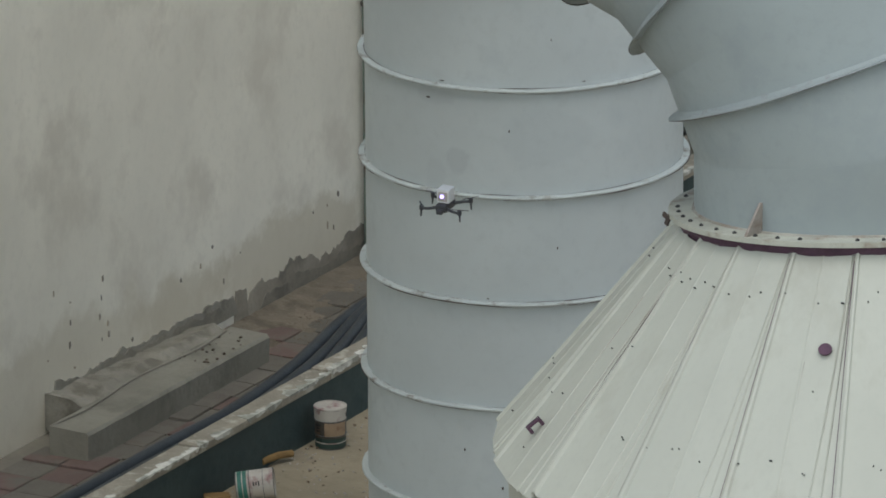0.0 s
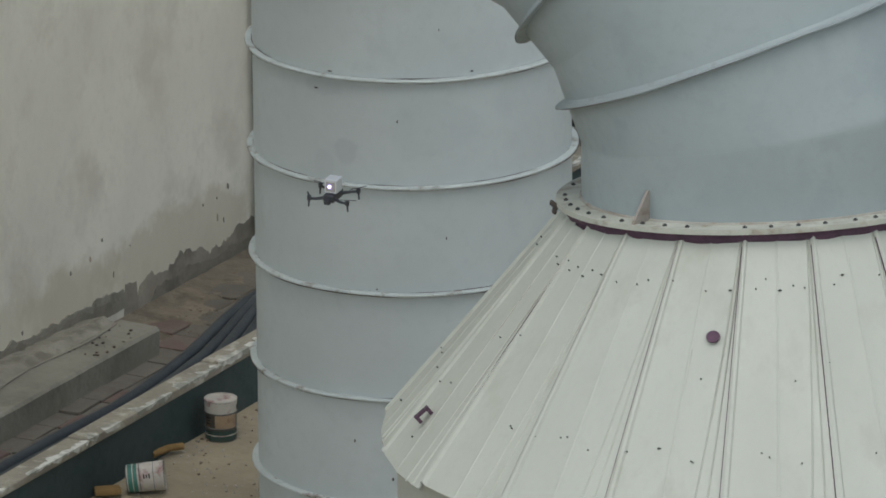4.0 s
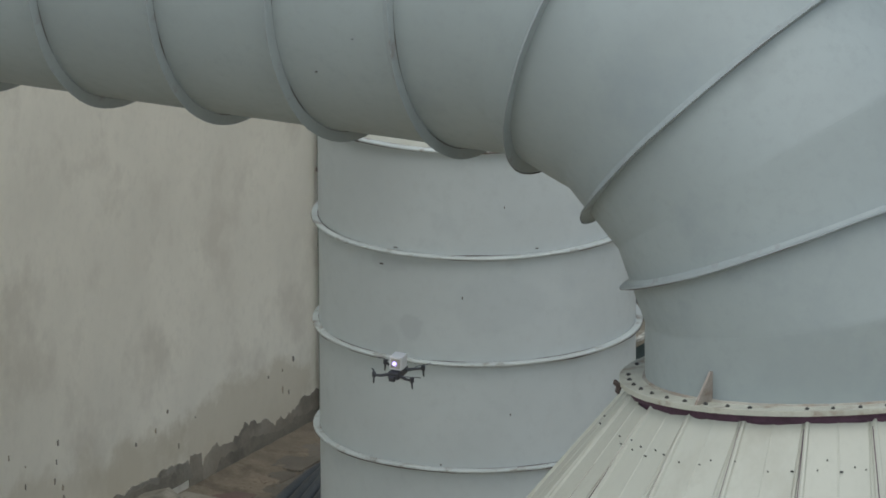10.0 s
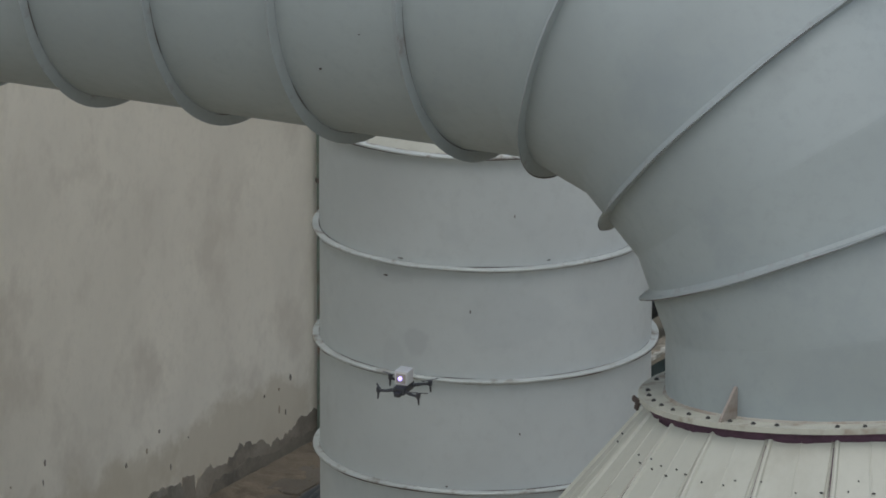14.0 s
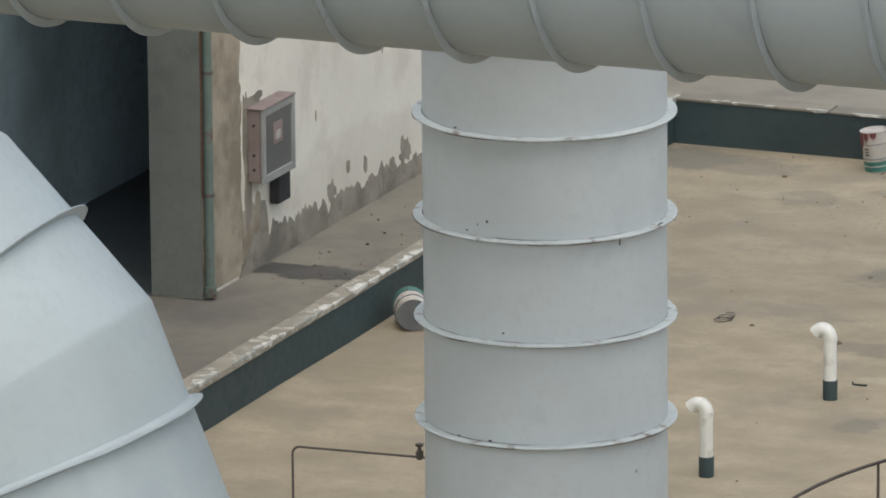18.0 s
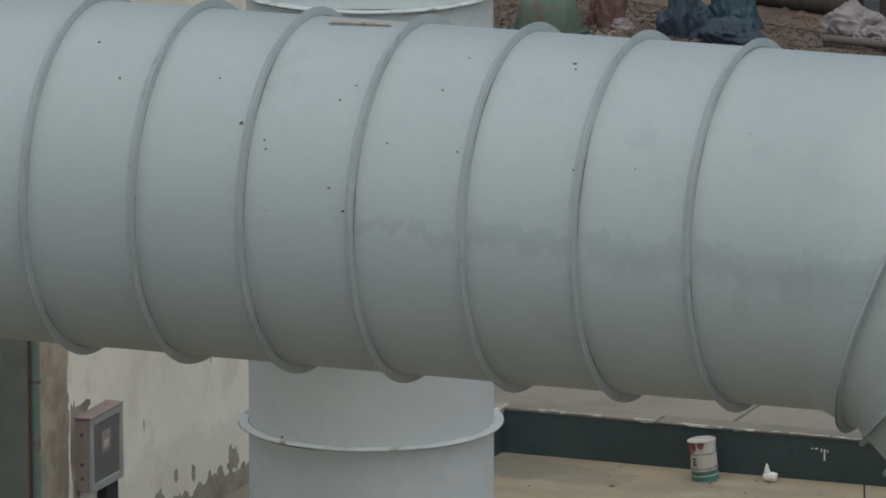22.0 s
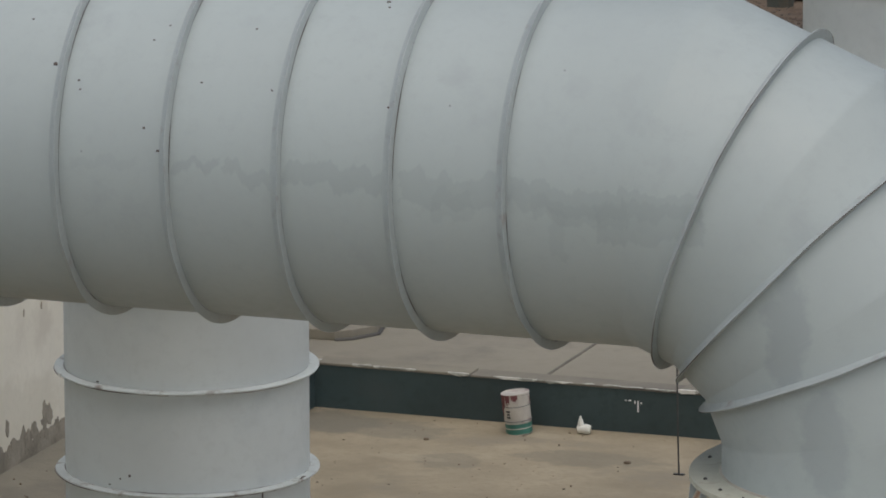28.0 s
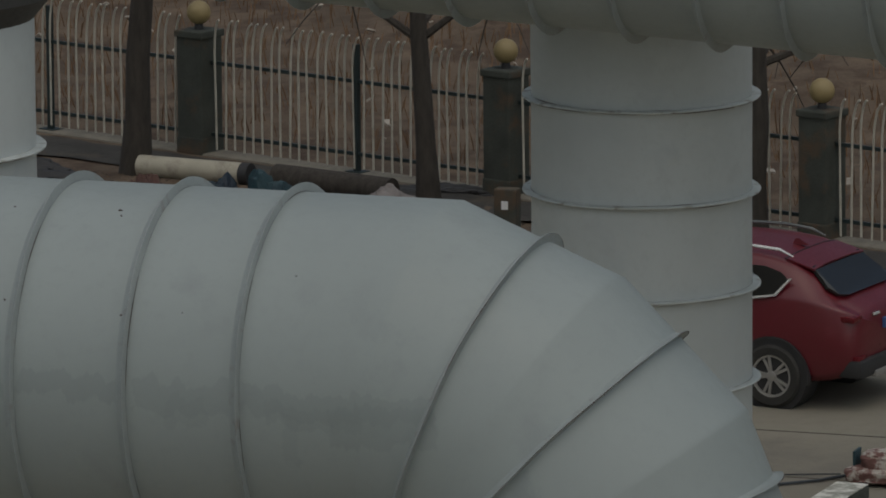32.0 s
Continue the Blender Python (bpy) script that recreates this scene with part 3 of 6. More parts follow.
def duct(name, foot, r, bends, axis_z, flange_z, ribs, end_x, out, flange_r, label, seed, paint, flange_paint, count, gussets, lean=(0.0, 0.0, 0.0)):
    """A lying duct along -x that bends down through seven mitres on to a bolted flange."""
    root = thing(name, (foot[0], foot[1], flange_z), label, "duct", "lying ducts")
    nodes = [(0.0, 0.0)] + [(x - foot[0], z - flange_z) for x, z in bends] + [(end_x - foot[0], axis_z - flange_z)]
    n = 72
    upright = [Vector((p.x, p.y, 0.0)) for p in circle(r, n)]
    stations = [mitre(nodes, k + 1, r, n)[0] for k in range(7)]
    cuts = sorted([x - foot[0] for x in ribs], reverse=True)
    lying = [[Vector((x, r * math.sin(2 * math.pi * i / n), axis_z - flange_z + r * math.cos(2 * math.pi * i / n))) for i in range(n)] for x in cuts + [end_x - foot[0]]]
    loops = [upright] + stations + lying
    spans = [(0, 2), (2, 4), (4, 6), (6, 8)] + [(k, k + 1) for k in range(8, len(loops) - 1)]
    for start, stop in spans:
        rows = [loops[start]]
        for a, b in zip(loops[start:stop], loops[start + 1:stop + 1]):
            mid = [p.lerp(q, 0.5) for p, q in zip(a, b)]
            c = sum(mid, Vector()) / n
            mid = [c + (p - c) * (1 + 0.004 * noise.noise((p.x * 1.3, p.y * 1.3 + seed, p.z * 1.3))) for p in mid]
            if start < 8:
                rows += [[p.lerp(q, 0.05) for p, q in zip(a, b)], mid, [p.lerp(q, 0.95) for p, q in zip(a, b)], b]
            else:
                rows += [mid, b]
        gore = add_rings(bmesh.new(), rows)
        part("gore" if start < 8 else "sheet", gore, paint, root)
    for k in (1, 3, 5, 7):
        # ground-down weld seam between two gores
        flush, nrm = mitre(nodes, k, r, n, -0.003)
        crown = [p + (p - q) * (0.15 + 0.5 * noise.noise((i * 0.9, k, seed))) for i, (p, q) in enumerate(zip(mitre(nodes, k, r, n, 0.0)[0], flush))]
        part("weld_seam", add_rings(bmesh.new(), [[p - nrm * 0.006 for p in flush], crown, [p + nrm * 0.006 for p in flush]]), paint, root, "ground-down weld seam")
    for k in (2, 4, 6):
        nrm = mitre(nodes, k, r, n)[1]
        nrm = nrm * 0.011
        upper = [(-0.01, 4.6), (0.004, 2.8), (0.016, 1.3), (out * 0.5, 0.6), (out, 0.36)]
        lower = [(-0.01, 1.0), (0.012, 0.5), (out * 0.94, 0.4), (out, 0.3)]

        def waved(extra, away):
            sway = 1.5 * min(1.0, max(0.0, extra / out))
            return [p + nrm * (away + sway * noise.noise((p.x * 1.7, p.y * 1.7, p.z * 1.7 + seed))) for p in mitre(nodes, k, r, n, extra)[0]]
        ring = part("ring", add_rings(bmesh.new(), [waved(e, -w) for e, w in lower] + [waved(e, w) for e, w in reversed(upper)]), M_DUCT_RING, root)
        # the shadow beneath the ring, painted as a dark line on its edge
        part("rust_edge", shade_dirt_line(waved(out, -0.42), 0.0036, k + seed, 0.0), M_CHIP_SHADE, ring, "dark line of painted shade and rust at the lower edge")
    for c, x in enumerate(cuts):
        ob = part("ring", rib_mesh(r, out, 0.008, n, seed + c * 1.7), M_DUCT_RING, root)
        ob.location = (x, 0, axis_z - flange_z)
        ob.rotation_euler = (0, radians(90), 0)
        # dark tube deepens the shade where ring and sheet meet
        part("rust_joint", shade_dirt_line(circle(r + 0.006, 144, 0.011), 0.0036 if seed < 3 else 0.0026, c + seed * 5, 0.22), M_CHIP_SHADE, ob, "dark line of painted shade and dirt in the joint")
    def leaning(b):
        """Set the level flange parts on the duct's oblique lower cut."""
        for v in b.verts:
            v.co.z += lean[0] * v.co.x + lean[1] * v.co.y + lean[2]
        return b

    fl = add_rings(bmesh.new(), [circle(r - 0.02, n, -0.02), circle(flange_r, n, -0.02), circle(flange_r, n, 0.012), circle(r - 0.02, n, 0.012)])
    flange = part("base_flange", leaning(fl), flange_paint, root, "bolted base flange")
    fl2 = add_rings(bmesh.new(), [circle(r - 0.02, n, -0.075), circle(flange_r - 0.05, n, -0.065 if count > 40 else -0.05), circle(flange_r - 0.05, n, -0.03), circle(r - 0.02, n, -0.03)])
    part("lower_flange", leaning(fl2), M_SEAL, root, "dark lower flange")
    bolt = None
    for i in range(count):
        a = 2 * math.pi * (i + 0.3 + 0.5 * noise.noise((i * 1.9, seed, 0))) / count
        if i % 11 == 4:
            continue
        if bolt is None:
            bolt = part("bolt", add_rings(bmesh.new(), [circle(0.014, 6, 0.0), circle(0.014, 6, 0.008), circle(0.007, 6, 0.009), circle(0.007, 6, 0.014)], caps=True), M_DARKSTEEL, flange, "dark hexagon bolt")
            ob = bolt
        else:
            ob = new("bolt", bolt.data)
            ob.parent = flange
        mid = (r + flange_r) / 2 + 0.02
        ob.location = (mid * math.cos(a), mid * math.sin(a), 0.012 + mid * (lean[0] * math.cos(a) + lean[1] * math.sin(a)) + lean[2])
        ob.rotation_euler = (0, 0, a)
    bead = [[p * (1 + 0.004 * noise.noise((i * 0.7, k, seed))) for i, p in enumerate(circle(rr, n, zz))] for k, (rr, zz) in enumerate(((r + 0.014, 0.012), (r + 0.01, 0.02), (r - 0.004, 0.026)))]
    part("weld_bead", leaning(add_rings(bmesh.new(), bead)), M_BEAD, root, "rusty weld bead")
    for a, paint2 in gussets:
        g = bmesh.new()
        tall = 0.19
        pts = [(r - 0.005, 0.012), (r + 0.75 * tall, 0.012), (r + 0.7 * tall, 0.03), (r + 0.012, tall), (r - 0.005, tall)]
        add_rings(g, [[Vector((x, -0.008, z)) for x, z in pts], [Vector((x, 0.008, z)) for x, z in pts]], caps=True)
        ob = part("gusset", g, paint2, root, "triangular steel gusset", False)
        ob.rotation_euler = (0, 0, radians(a))
        ob.location = (0, 0, 1.2 * (lean[0] * math.cos(radians(a)) + lean[1] * math.sin(radians(a))) + lean[2])
    return root




def chip(root, foot_z, x, turn, size, r, axis_z, material, tall=1.0):
    """A small flake of missing paint on a lying duct: place along it, degrees from the top towards the front."""
    b = bmesh.new()
    n = 9
    size *= 0.6
    loop = [(size * (1 + 0.9 * noise.noise((i * 1.7 + x, 3.1, turn))) * math.cos(2 * math.pi * i / n), size * tall * (0.75 + 0.9 * noise.noise((i * 1.3, x, turn))) * math.sin(2 * math.pi * i / n)) for i in range(n)]
    add_rings(b, [[Vector((u, v, z)) for u, v in loop] for z in (-0.004, 0.004)], caps=True)
    ob = part("paint_chip", b, material, root, "", False)
    a = radians(turn)
    ob.matrix_local = Matrix.Translation((x - root.location.x, -r * math.sin(a), axis_z - foot_z + r * math.cos(a))) @ Matrix.Rotation(a, 4, "X")


RIBS_A = [-22.616 - 0.819 * k for k in range(9)]
RIBS_B = [-18.608 - 0.8 * k for k in range(14)]


def elbow(x, axis_z, size, rings):
    """The axis of a quarter bend of four equal folds, with a ring part of the way along each of its three gores."""
    way = [Vector((-math.cos(a), math.sin(a))) for a in (radians(67.5), radians(45), radians(22.5))]
    p = Vector((x, axis_z - size * sum(w.y for w in way)))
    nodes = [p]
    for w, share in zip(way, rings):
        nodes += [p + w * (size * share), p + w * size]
        p = p + w * size
    return [tuple(v) for v in nodes]


BEND_A = elbow(-20.26, 6.938, 0.854, (0.51, 0.53, 0.645))
BEND_B = elbow(-16.227, 6.888, 0.752, (0.64, 0.585, 0.43))
LEAN = (0.09, -0.074, 0.012)  # the oblique lower cuts of the two ducts
LEAN_B = (0.02, 0.006, 0.05)
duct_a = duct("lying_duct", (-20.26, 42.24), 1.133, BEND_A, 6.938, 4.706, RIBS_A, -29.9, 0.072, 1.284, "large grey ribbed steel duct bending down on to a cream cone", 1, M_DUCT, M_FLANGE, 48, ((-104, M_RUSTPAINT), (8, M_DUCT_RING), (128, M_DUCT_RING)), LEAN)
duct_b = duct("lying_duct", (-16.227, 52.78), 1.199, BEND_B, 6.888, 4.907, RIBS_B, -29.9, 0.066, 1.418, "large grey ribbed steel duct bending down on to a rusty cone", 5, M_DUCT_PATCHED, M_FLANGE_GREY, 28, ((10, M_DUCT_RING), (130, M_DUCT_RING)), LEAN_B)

CHIPS_B = [(-21.89, 57, 0.028), (-21.7, 62, 0.016), (-21.68, 65, 0.014), (-21.19, 76, 0.017), (-21.08, 83, 0.02), (-21.83, 83, 0.022), (-20.82, 60, 0.013), (-20.31, 61, 0.014), (-19.7, 22, 0.022), (-19.67, 25, 0.014),
           (-20.53, 39, 0.014), (-21.15, 40, 0.013), (-21.23, 46, 0.014), (-22.14, 41, 0.013), (-22.86, 44, 0.016), (-23.12, 29, 0.013), (-19.47, 64, 0.014), (-19.04, 62, 0.009), (-22.6, 84, 0.018), (-18.3, 47, 0.01), (-24.1, 52, 0.016)]
for x, turn, size in CHIPS_B:
    chip(duct_b, 4.907, x, turn, size, 1.199, 6.888, M_CHIP_SHADE)
chip(duct_b, 4.907, -21.83, 87, 0.012, 1.2, 6.888, M_RUSTPAINT, 5.0)
for x, turn, size, tall in ((-18.64, 80, 0.008, 12), (-19.43, 84, 0.008, 10), (-20.23, 70, 0.007, 9), (-21.03, 96, 0.007, 10), (-20.23, 98, 0.008, 8)):
    chip(duct_b, 4.907, x, turn, size, 1.2, 6.888, M_CHIP_SHADE, tall)
for x, turn, size in ((-23.2, 118, 0.011), (-22.9, 104, 0.008)):
    chip(duct_a, 4.706, x, turn, size, 1.133, 6.938, M_CHIP_SHADE)


def far_duct(y, z, r, x0, x1, first, pitch):
    """A plain lying duct high up by the back kerb, falling slightly along +x."""
    root = thing("lying_duct", (x0, y, z), "large grey ribbed steel duct crossing before an upright duct", "duct", "lying ducts")
    root.rotation_euler = (0, radians(3.1), 0)
    cuts = [x0] + [first + pitch * k for k in range(-12, 30) if x0 + 0.1 < first + pitch * k < x1 - 0.1] + [x1]
    ring = None
    for k, (a, b) in enumerate(zip(cuts, cuts[1:])):
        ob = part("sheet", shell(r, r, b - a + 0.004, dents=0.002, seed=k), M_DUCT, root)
        ob.location, ob.rotation_euler = (a - x0, 0, 0), (0, radians(90), 0)
        if k:
            if ring is None:
                ring = part("ring", rib_mesh(r, 0.075, 0.009), M_DUCT_RING, root)
                ob = ring
            else:
                ob = new("ring", ring.data)
                ob.parent = root
            ob.location, ob.rotation_euler = (a - x0, 0, 0), (0, radians(90), 0)
    part("end_plate", lathe([(r, 0), (r, 0.02)], 48), M_DUCT, root).rotation_euler = (0, radians(90), 0)


far_duct(65.75, 8.555, 1.13, -26.5, -9.0, -20.775, 0.726)

# ---- cones under the bends ----


def cone_hood(at, z_top, r_top, z_low, r_low, panels, paint, label, body_label, jag, fin_r=0.0, lean=(0.0, 0.0, 0.0)):
    """A cone of long lapped sheets, each with a pressed line and a pleat, over a plain drum."""
    root = thing("conical_hood", (at[0], at[1], 0), label, "hood", "conical hoods")
    step = 2 * math.pi / panels
    rnd = random.Random(panels)

    def at_sheet(a, f, h):
        """A point of the cone's surface: compass turn, share of the way down, height over the sheet."""
        lift = (lean[0] * math.cos(a) + lean[1] * math.sin(a)) * r_top + lean[2]
        top, low = Vector((r_top, 0, z_top + lift)), Vector((r_low, 0, z_low))
        way = (low - top).normalized()
        return Matrix.Rotation(a, 3, "Z") @ (top.lerp(low, f) + Vector((-way.z, 0, way.x)) * h)

    def across(f):
        """Across a sheet: a lap over the last one, a pressed line, and a pleat that widens downwards."""
        one, two = 0.925 - 0.2 * f, 0.95 - 0.1 * f
        return [(-0.03, 0.014), (-0.012, 0.02), (0.0, 0.024), (0.03, 0.021), (0.045, 0.006), (0.46, 0.003), (0.468, 0.006), (0.482, 0.006), (0.49, 0.003),
                (one - 0.012, 0.003), (one, 0.01), (one + 0.01, 0.003), (two - 0.008, 0.003), (two, 0.012), (two + 0.01, 0.004), (0.975, 0.008), (1.0, 0.012)]

    rivet = None
    for i in range(panels):
        b = bmesh.new()
        loops = []
        skew, up_edge, low_edge = rnd.uniform(-0.05, 0.05), rnd.uniform(-0.028, 0.026) - 0.02, rnd.uniform(-0.012, 0.02)
        for f in (0.0, 0.06, 0.3, 0.65, 1.0):
            loop = []
            for u, h in across(f):
                wave = 0.005 * noise.noise((u * 4 + i, f * 5, i * 7.0))
                e = f + ((up_edge if not fin_r else 0.01) + skew * 0.4 * (u - 0.5) + rnd.uniform(-0.004, 0.004) if f == 0.0 else low_edge + jag * 0.5 * skew * (u - 0.5) + rnd.uniform(-0.004, 0.004) if f == 1.0 else 0)
                loop.append(at_sheet((i + u + skew * 0.6 * (f - 0.5)) * step, e, h + wave + 0.002 * (i % 3)))
            loops.append(loop)
        under = [[p * 0.998 - Vector((0, 0, 0.004)) for p in loop] for loop in reversed(loops)]
        add_rings(b, loops + under + [loops[0]], closed=False)
        bmesh.ops.recalc_face_normals(b, faces=b.faces[:])
        panel = part("panel", b, paint, root, "", False)
        marks = [(0.12, 0.04), (0.14, 0.2), (0.12, 0.34), (0.15, 0.52), (0.13, 0.68), (0.14, 0.85), (0.7, 0.02), (0.7, 0.06), (0.68, 0.34), (0.69, 0.38), (0.7, 0.67), (0.71, 0.71), (0.4, 0.03), (0.9, 0.35), (0.45, 0.66)]
        for f, u in marks:
            if rnd.random() < 0.45:
                continue
            f, u = f + rnd.uniform(-0.012, 0.012), u + rnd.uniform(-0.02, 0.02)
            a = (i + u + skew * 0.6 * (f - 0.5)) * step
            if rivet is None:
                rivet = part("rivet", add_rings(bmesh.new(), [circle(0.0046, 7, -0.006), circle(0.0046, 7, 0.003), circle(0.0025, 7, 0.006)], caps=True), M_DARKSTEEL, panel, "small dark rivet")
                ob = rivet
            else:
                ob = new("rivet", rivet.data)
                ob.parent = panel
            ob.location = at_sheet(a, f, 0.014)
            ob.rotation_euler = (0, math.atan2(z_top - z_low, r_low - r_top), a)
            ob.scale = (1, 1, 1) if rnd.random() < 0.8 else (1.0, 2.4, 1)
        # dark open laps, and dull dark lines along the pleats and pressed lines
        gap = [at_sheet((i - 0.032 + skew * 0.6 * (f - 0.5)) * step, f, 0.012) for f in (0.01, 0.3, 0.65, 0.98)]
        part("seam_gap", tube(gap, 0.0026 + 0.0022 * rnd.random(), 5), M_SEAL, panel, "dark open seam")
        for u0, u1, wide, paint2 in ((0.957, -0.1, 0.0042, M_CHIP_SHADE), (0.937, -0.2, 0.003, M_BEAD), (0.495, 0.0, 0.0032, M_BEAD)):
            f0 = rnd.uniform(0.03, 0.1) if u1 else rnd.uniform(0.05, 0.35)
            f1 = rnd.uniform(0.45, 0.95)
            line = [at_sheet((i + u0 + u1 * f + skew * 0.6 * (f - 0.5)) * step, f, 0.003) for f in (f0, f0 * 0.7 + f1 * 0.3, f0 * 0.3 + f1 * 0.7, f1)]
            part("dirt_line", tube(line, [wide, wide * 0.8, wide * 0.6, wide * 0.3], 4), paint2, panel, "dull dark line along a fold")
    part("drum", lathe([(r_low - 0.08, 0.0), (r_low - 0.08, z_low + 0.02)], 64), paint, root, body_label)
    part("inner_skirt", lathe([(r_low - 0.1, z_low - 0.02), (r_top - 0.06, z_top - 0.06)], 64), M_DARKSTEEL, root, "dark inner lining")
    if fin_r:
        fin = None
        for i in range(panels):
            if fin is None:
                g = bmesh.new()
                pts = [(r_top - 0.02, z_top - 0.02), (r_top - 0.02, z_top + 0.06), (fin_r, z_top + 0.06), (fin_r + 0.012, z_top + 0.01), (r_top + 0.1, z_top - 0.2)]
                add_rings(g, [[Vector((x, y, z)) for x, z in pts] for y in (-0.009, 0.009)], caps=True)
                bmesh.ops.recalc_face_normals(g, faces=g.faces[:])
                fin = part("fin", g, M_DUCT_RING, root, "grey steel fin under the flange", False)
                ob = fin
            else:
                ob = new("fin", fin.data)
                ob.parent = root
            ob.rotation_euler = (0, 0, i * step + 0.02 * (i % 3))
            ob.location = (0, 0, 1.4 * (lean[0] * math.cos(i * step) + lean[1] * math.sin(i * step)))
    # ragged sealant between the sheets and the flange
    seal = bmesh.new()
    loops = []
    for rr, zz in ((r_top - 0.05, z_top + 0.05), (r_top + 0.005, z_top + 0.045), (r_top - 0.01, z_top - 0.02), (r_top - 0.05, z_top - 0.06)):
        loops.append([p * (1 + 0.012 * noise.noise((i * 0.9, zz * 9, 1.0))) + Vector((0, 0, zz + lean[0] * p.x + lean[1] * p.y + lean[2])) for i, p in enumerate(circle(rr, 90))])
    add_rings(seal, loops)
    part("sealant", seal, M_SEAL, root, "dark purple-brown sealant")
    return root


hood = cone_hood((-20.26, 42.24), 4.615, 1.225, 3.24, 2.31, 20, M_CONE, "cream sheet-metal conical hood with raised seams under the bent duct", "cream sheet-metal drum", 0.03, 0.0, LEAN)
cone_hood((-16.227, 52.78), 4.86, 1.33, 2.9, 2.3, 20, M_CONE_RUSTY, "rust-streaked conical hood with grey fins under the bent duct", "rust-streaked drum", 0.01, 1.4, LEAN_B)

# a guard rail round the rusty hood
rail = thing("guard_rail", (-16.227, 52.78, 0), "thin dark steel guard rail curving round the rusty hood", "guard rail")
part("top_rail", tube([(3.4 * math.cos(radians(a)), 3.4 * math.sin(radians(a)), 2.65) for a in range(100, 231, 5)], 0.013, 10), M_RAILPIPE, rail)
for a in (104, 131, 158, 185, 212):
    part("post", tube([(3.4 * math.cos(radians(a)), 3.4 * math.sin(radians(a)), 0.0), (3.4 * math.cos(radians(a)), 3.4 * math.sin(radians(a)), 2.65)], 0.011, 8), M_RAILPIPE, rail)

# ---- more materials ----
M_PAVER = mat("grey_paver", (0.165, 0.15, 0.125), 0.9, vary=0.15, scale=3, stain=(0.14, 0.12, 0.1), stain_scale=4, stain_amount=0.4, island=0.35)
M_PAVER_RED = mat("red_paver", (0.165, 0.115, 0.1), 0.9, vary=0.15, scale=3, stain=(0.155, 0.14, 0.118), stain_scale=4, stain_amount=0.5, island=0.3)
M_PLINTH = mat("dirty_plinth_concrete", (0.25, 0.236, 0.196), 0.95, vary=0.15, scale=1.5, stain=(0.17, 0.16, 0.13), stain_scale=1.6, stain_amount=0.45, bump=0.5, bump_scale=18)
M_LEDGE = mat("crumbled_mortar", (0.265, 0.248, 0.208), 0.95, vary=0.2, scale=4, stain=(0.17, 0.155, 0.125), stain_scale=5, stain_amount=0.45, bump=0.8, bump_scale=14)
M_PEEL = mat("bare_brown_render", (0.3, 0.27, 0.22), 0.95, vary=0.2, scale=2.5, stain=(0.19, 0.172, 0.142), stain_scale=2.0, stain_amount=0.5, bump=0.5, bump_scale=20)
M_PEEL_PALE = mat("pale_damp_render", (0.4, 0.345, 0.26), 0.95, vary=0.12, scale=1.5, stain=(0.25, 0.21, 0.155), stain_scale=1.4, stain_amount=0.5, bump=0.4, bump_scale=18)
M_PEEL_DARK = mat("dark_damp_and_shaded_render", (0.23, 0.21, 0.172), 0.95, vary=0.25, scale=3, stain=(0.16, 0.145, 0.12), stain_scale=3, stain_amount=0.4, bump=0.5, bump_scale=18)
M_TIN_WHITE = mat("dirty_white_tin", (0.5, 0.47, 0.42), 0.45, vary=0.12, scale=6, stain=(0.25, 0.12, 0.12), stain_scale=7, stain_amount=0.4)
M_TIN_GREEN = mat("green_tin_print", (0.045, 0.17, 0.135), 0.45, vary=0.2, scale=6)
M_TIN_RED = mat("red_paint_spill", (0.15, 0.05, 0.055), 0.5, vary=0.25, scale=8)
M_TIN_GREY = mat("grey_tin_base", (0.16, 0.17, 0.17), 0.5, vary=0.15, scale=5, metal=0.4)
M_TIN_DARKGREEN = mat("dark_green_tin_print", (0.03, 0.058, 0.05), 0.5, vary=0.25, scale=6)
M_TIN_TAN = mat("tan_tin_print", (0.32, 0.23, 0.15), 0.6, vary=0.2, scale=6, stain=(0.2, 0.11, 0.06), stain_scale=9, stain_amount=0.35)
M_TIN_BROWN = mat("grimy_tin_side", (0.075, 0.068, 0.058), 0.5, vary=0.25, scale=8, stain=(0.13, 0.08, 0.045), stain_scale=9, stain_amount=0.35)
M_WOOD = mat("orange_stained_wood", (0.24, 0.15, 0.055), 0.8, vary=0.2, scale=4, stretch=(1, 4, 1))
M_METERBOX = mat("faded_pink_box_paint", (0.28, 0.22, 0.205), 0.6, vary=0.1, scale=4, stain=(0.22, 0.15, 0.13), stain_scale=5, stain_amount=0.35)
M_FRAMEGREY = mat("grey_box_frame", (0.31, 0.32, 0.295), 0.55, vary=0.1, scale=5)
M_GLASS = glass("dusty_dark_glass", (0.15, 0.15, 0.145), 0.2)
M_CARGLASS = glass("dark_car_glass", (0.02, 0.02, 0.019), 0.12)
M_PICKET = mat("weathered_white_picket", (0.5, 0.475, 0.41), 0.6, vary=0.12, scale=6, stain=(0.35, 0.3, 0.24), stain_scale=5, stain_amount=0.25)
M_RAIL = mat("dark_green_rail", (0.018, 0.03, 0.031), 0.5, vary=0.2, scale=5)
M_PILLAR = mat("dark_stone_pillar", (0.058, 0.064, 0.054), 0.85, vary=0.25, scale=3, stain=(0.1, 0.07, 0.045), stain_scale=2.2, stain_amount=0.45, bump=0.4)
M_GLOBE = mat("yellowed_globe", (0.31, 0.24, 0.115), 0.45, vary=0.08, scale=5)
M_BARK = mat("dark_bark", (0.05, 0.043, 0.036), 0.95, vary=0.3, scale=8, bump=0.8, bump_scale=14, stretch=(2, 2, 0.5))
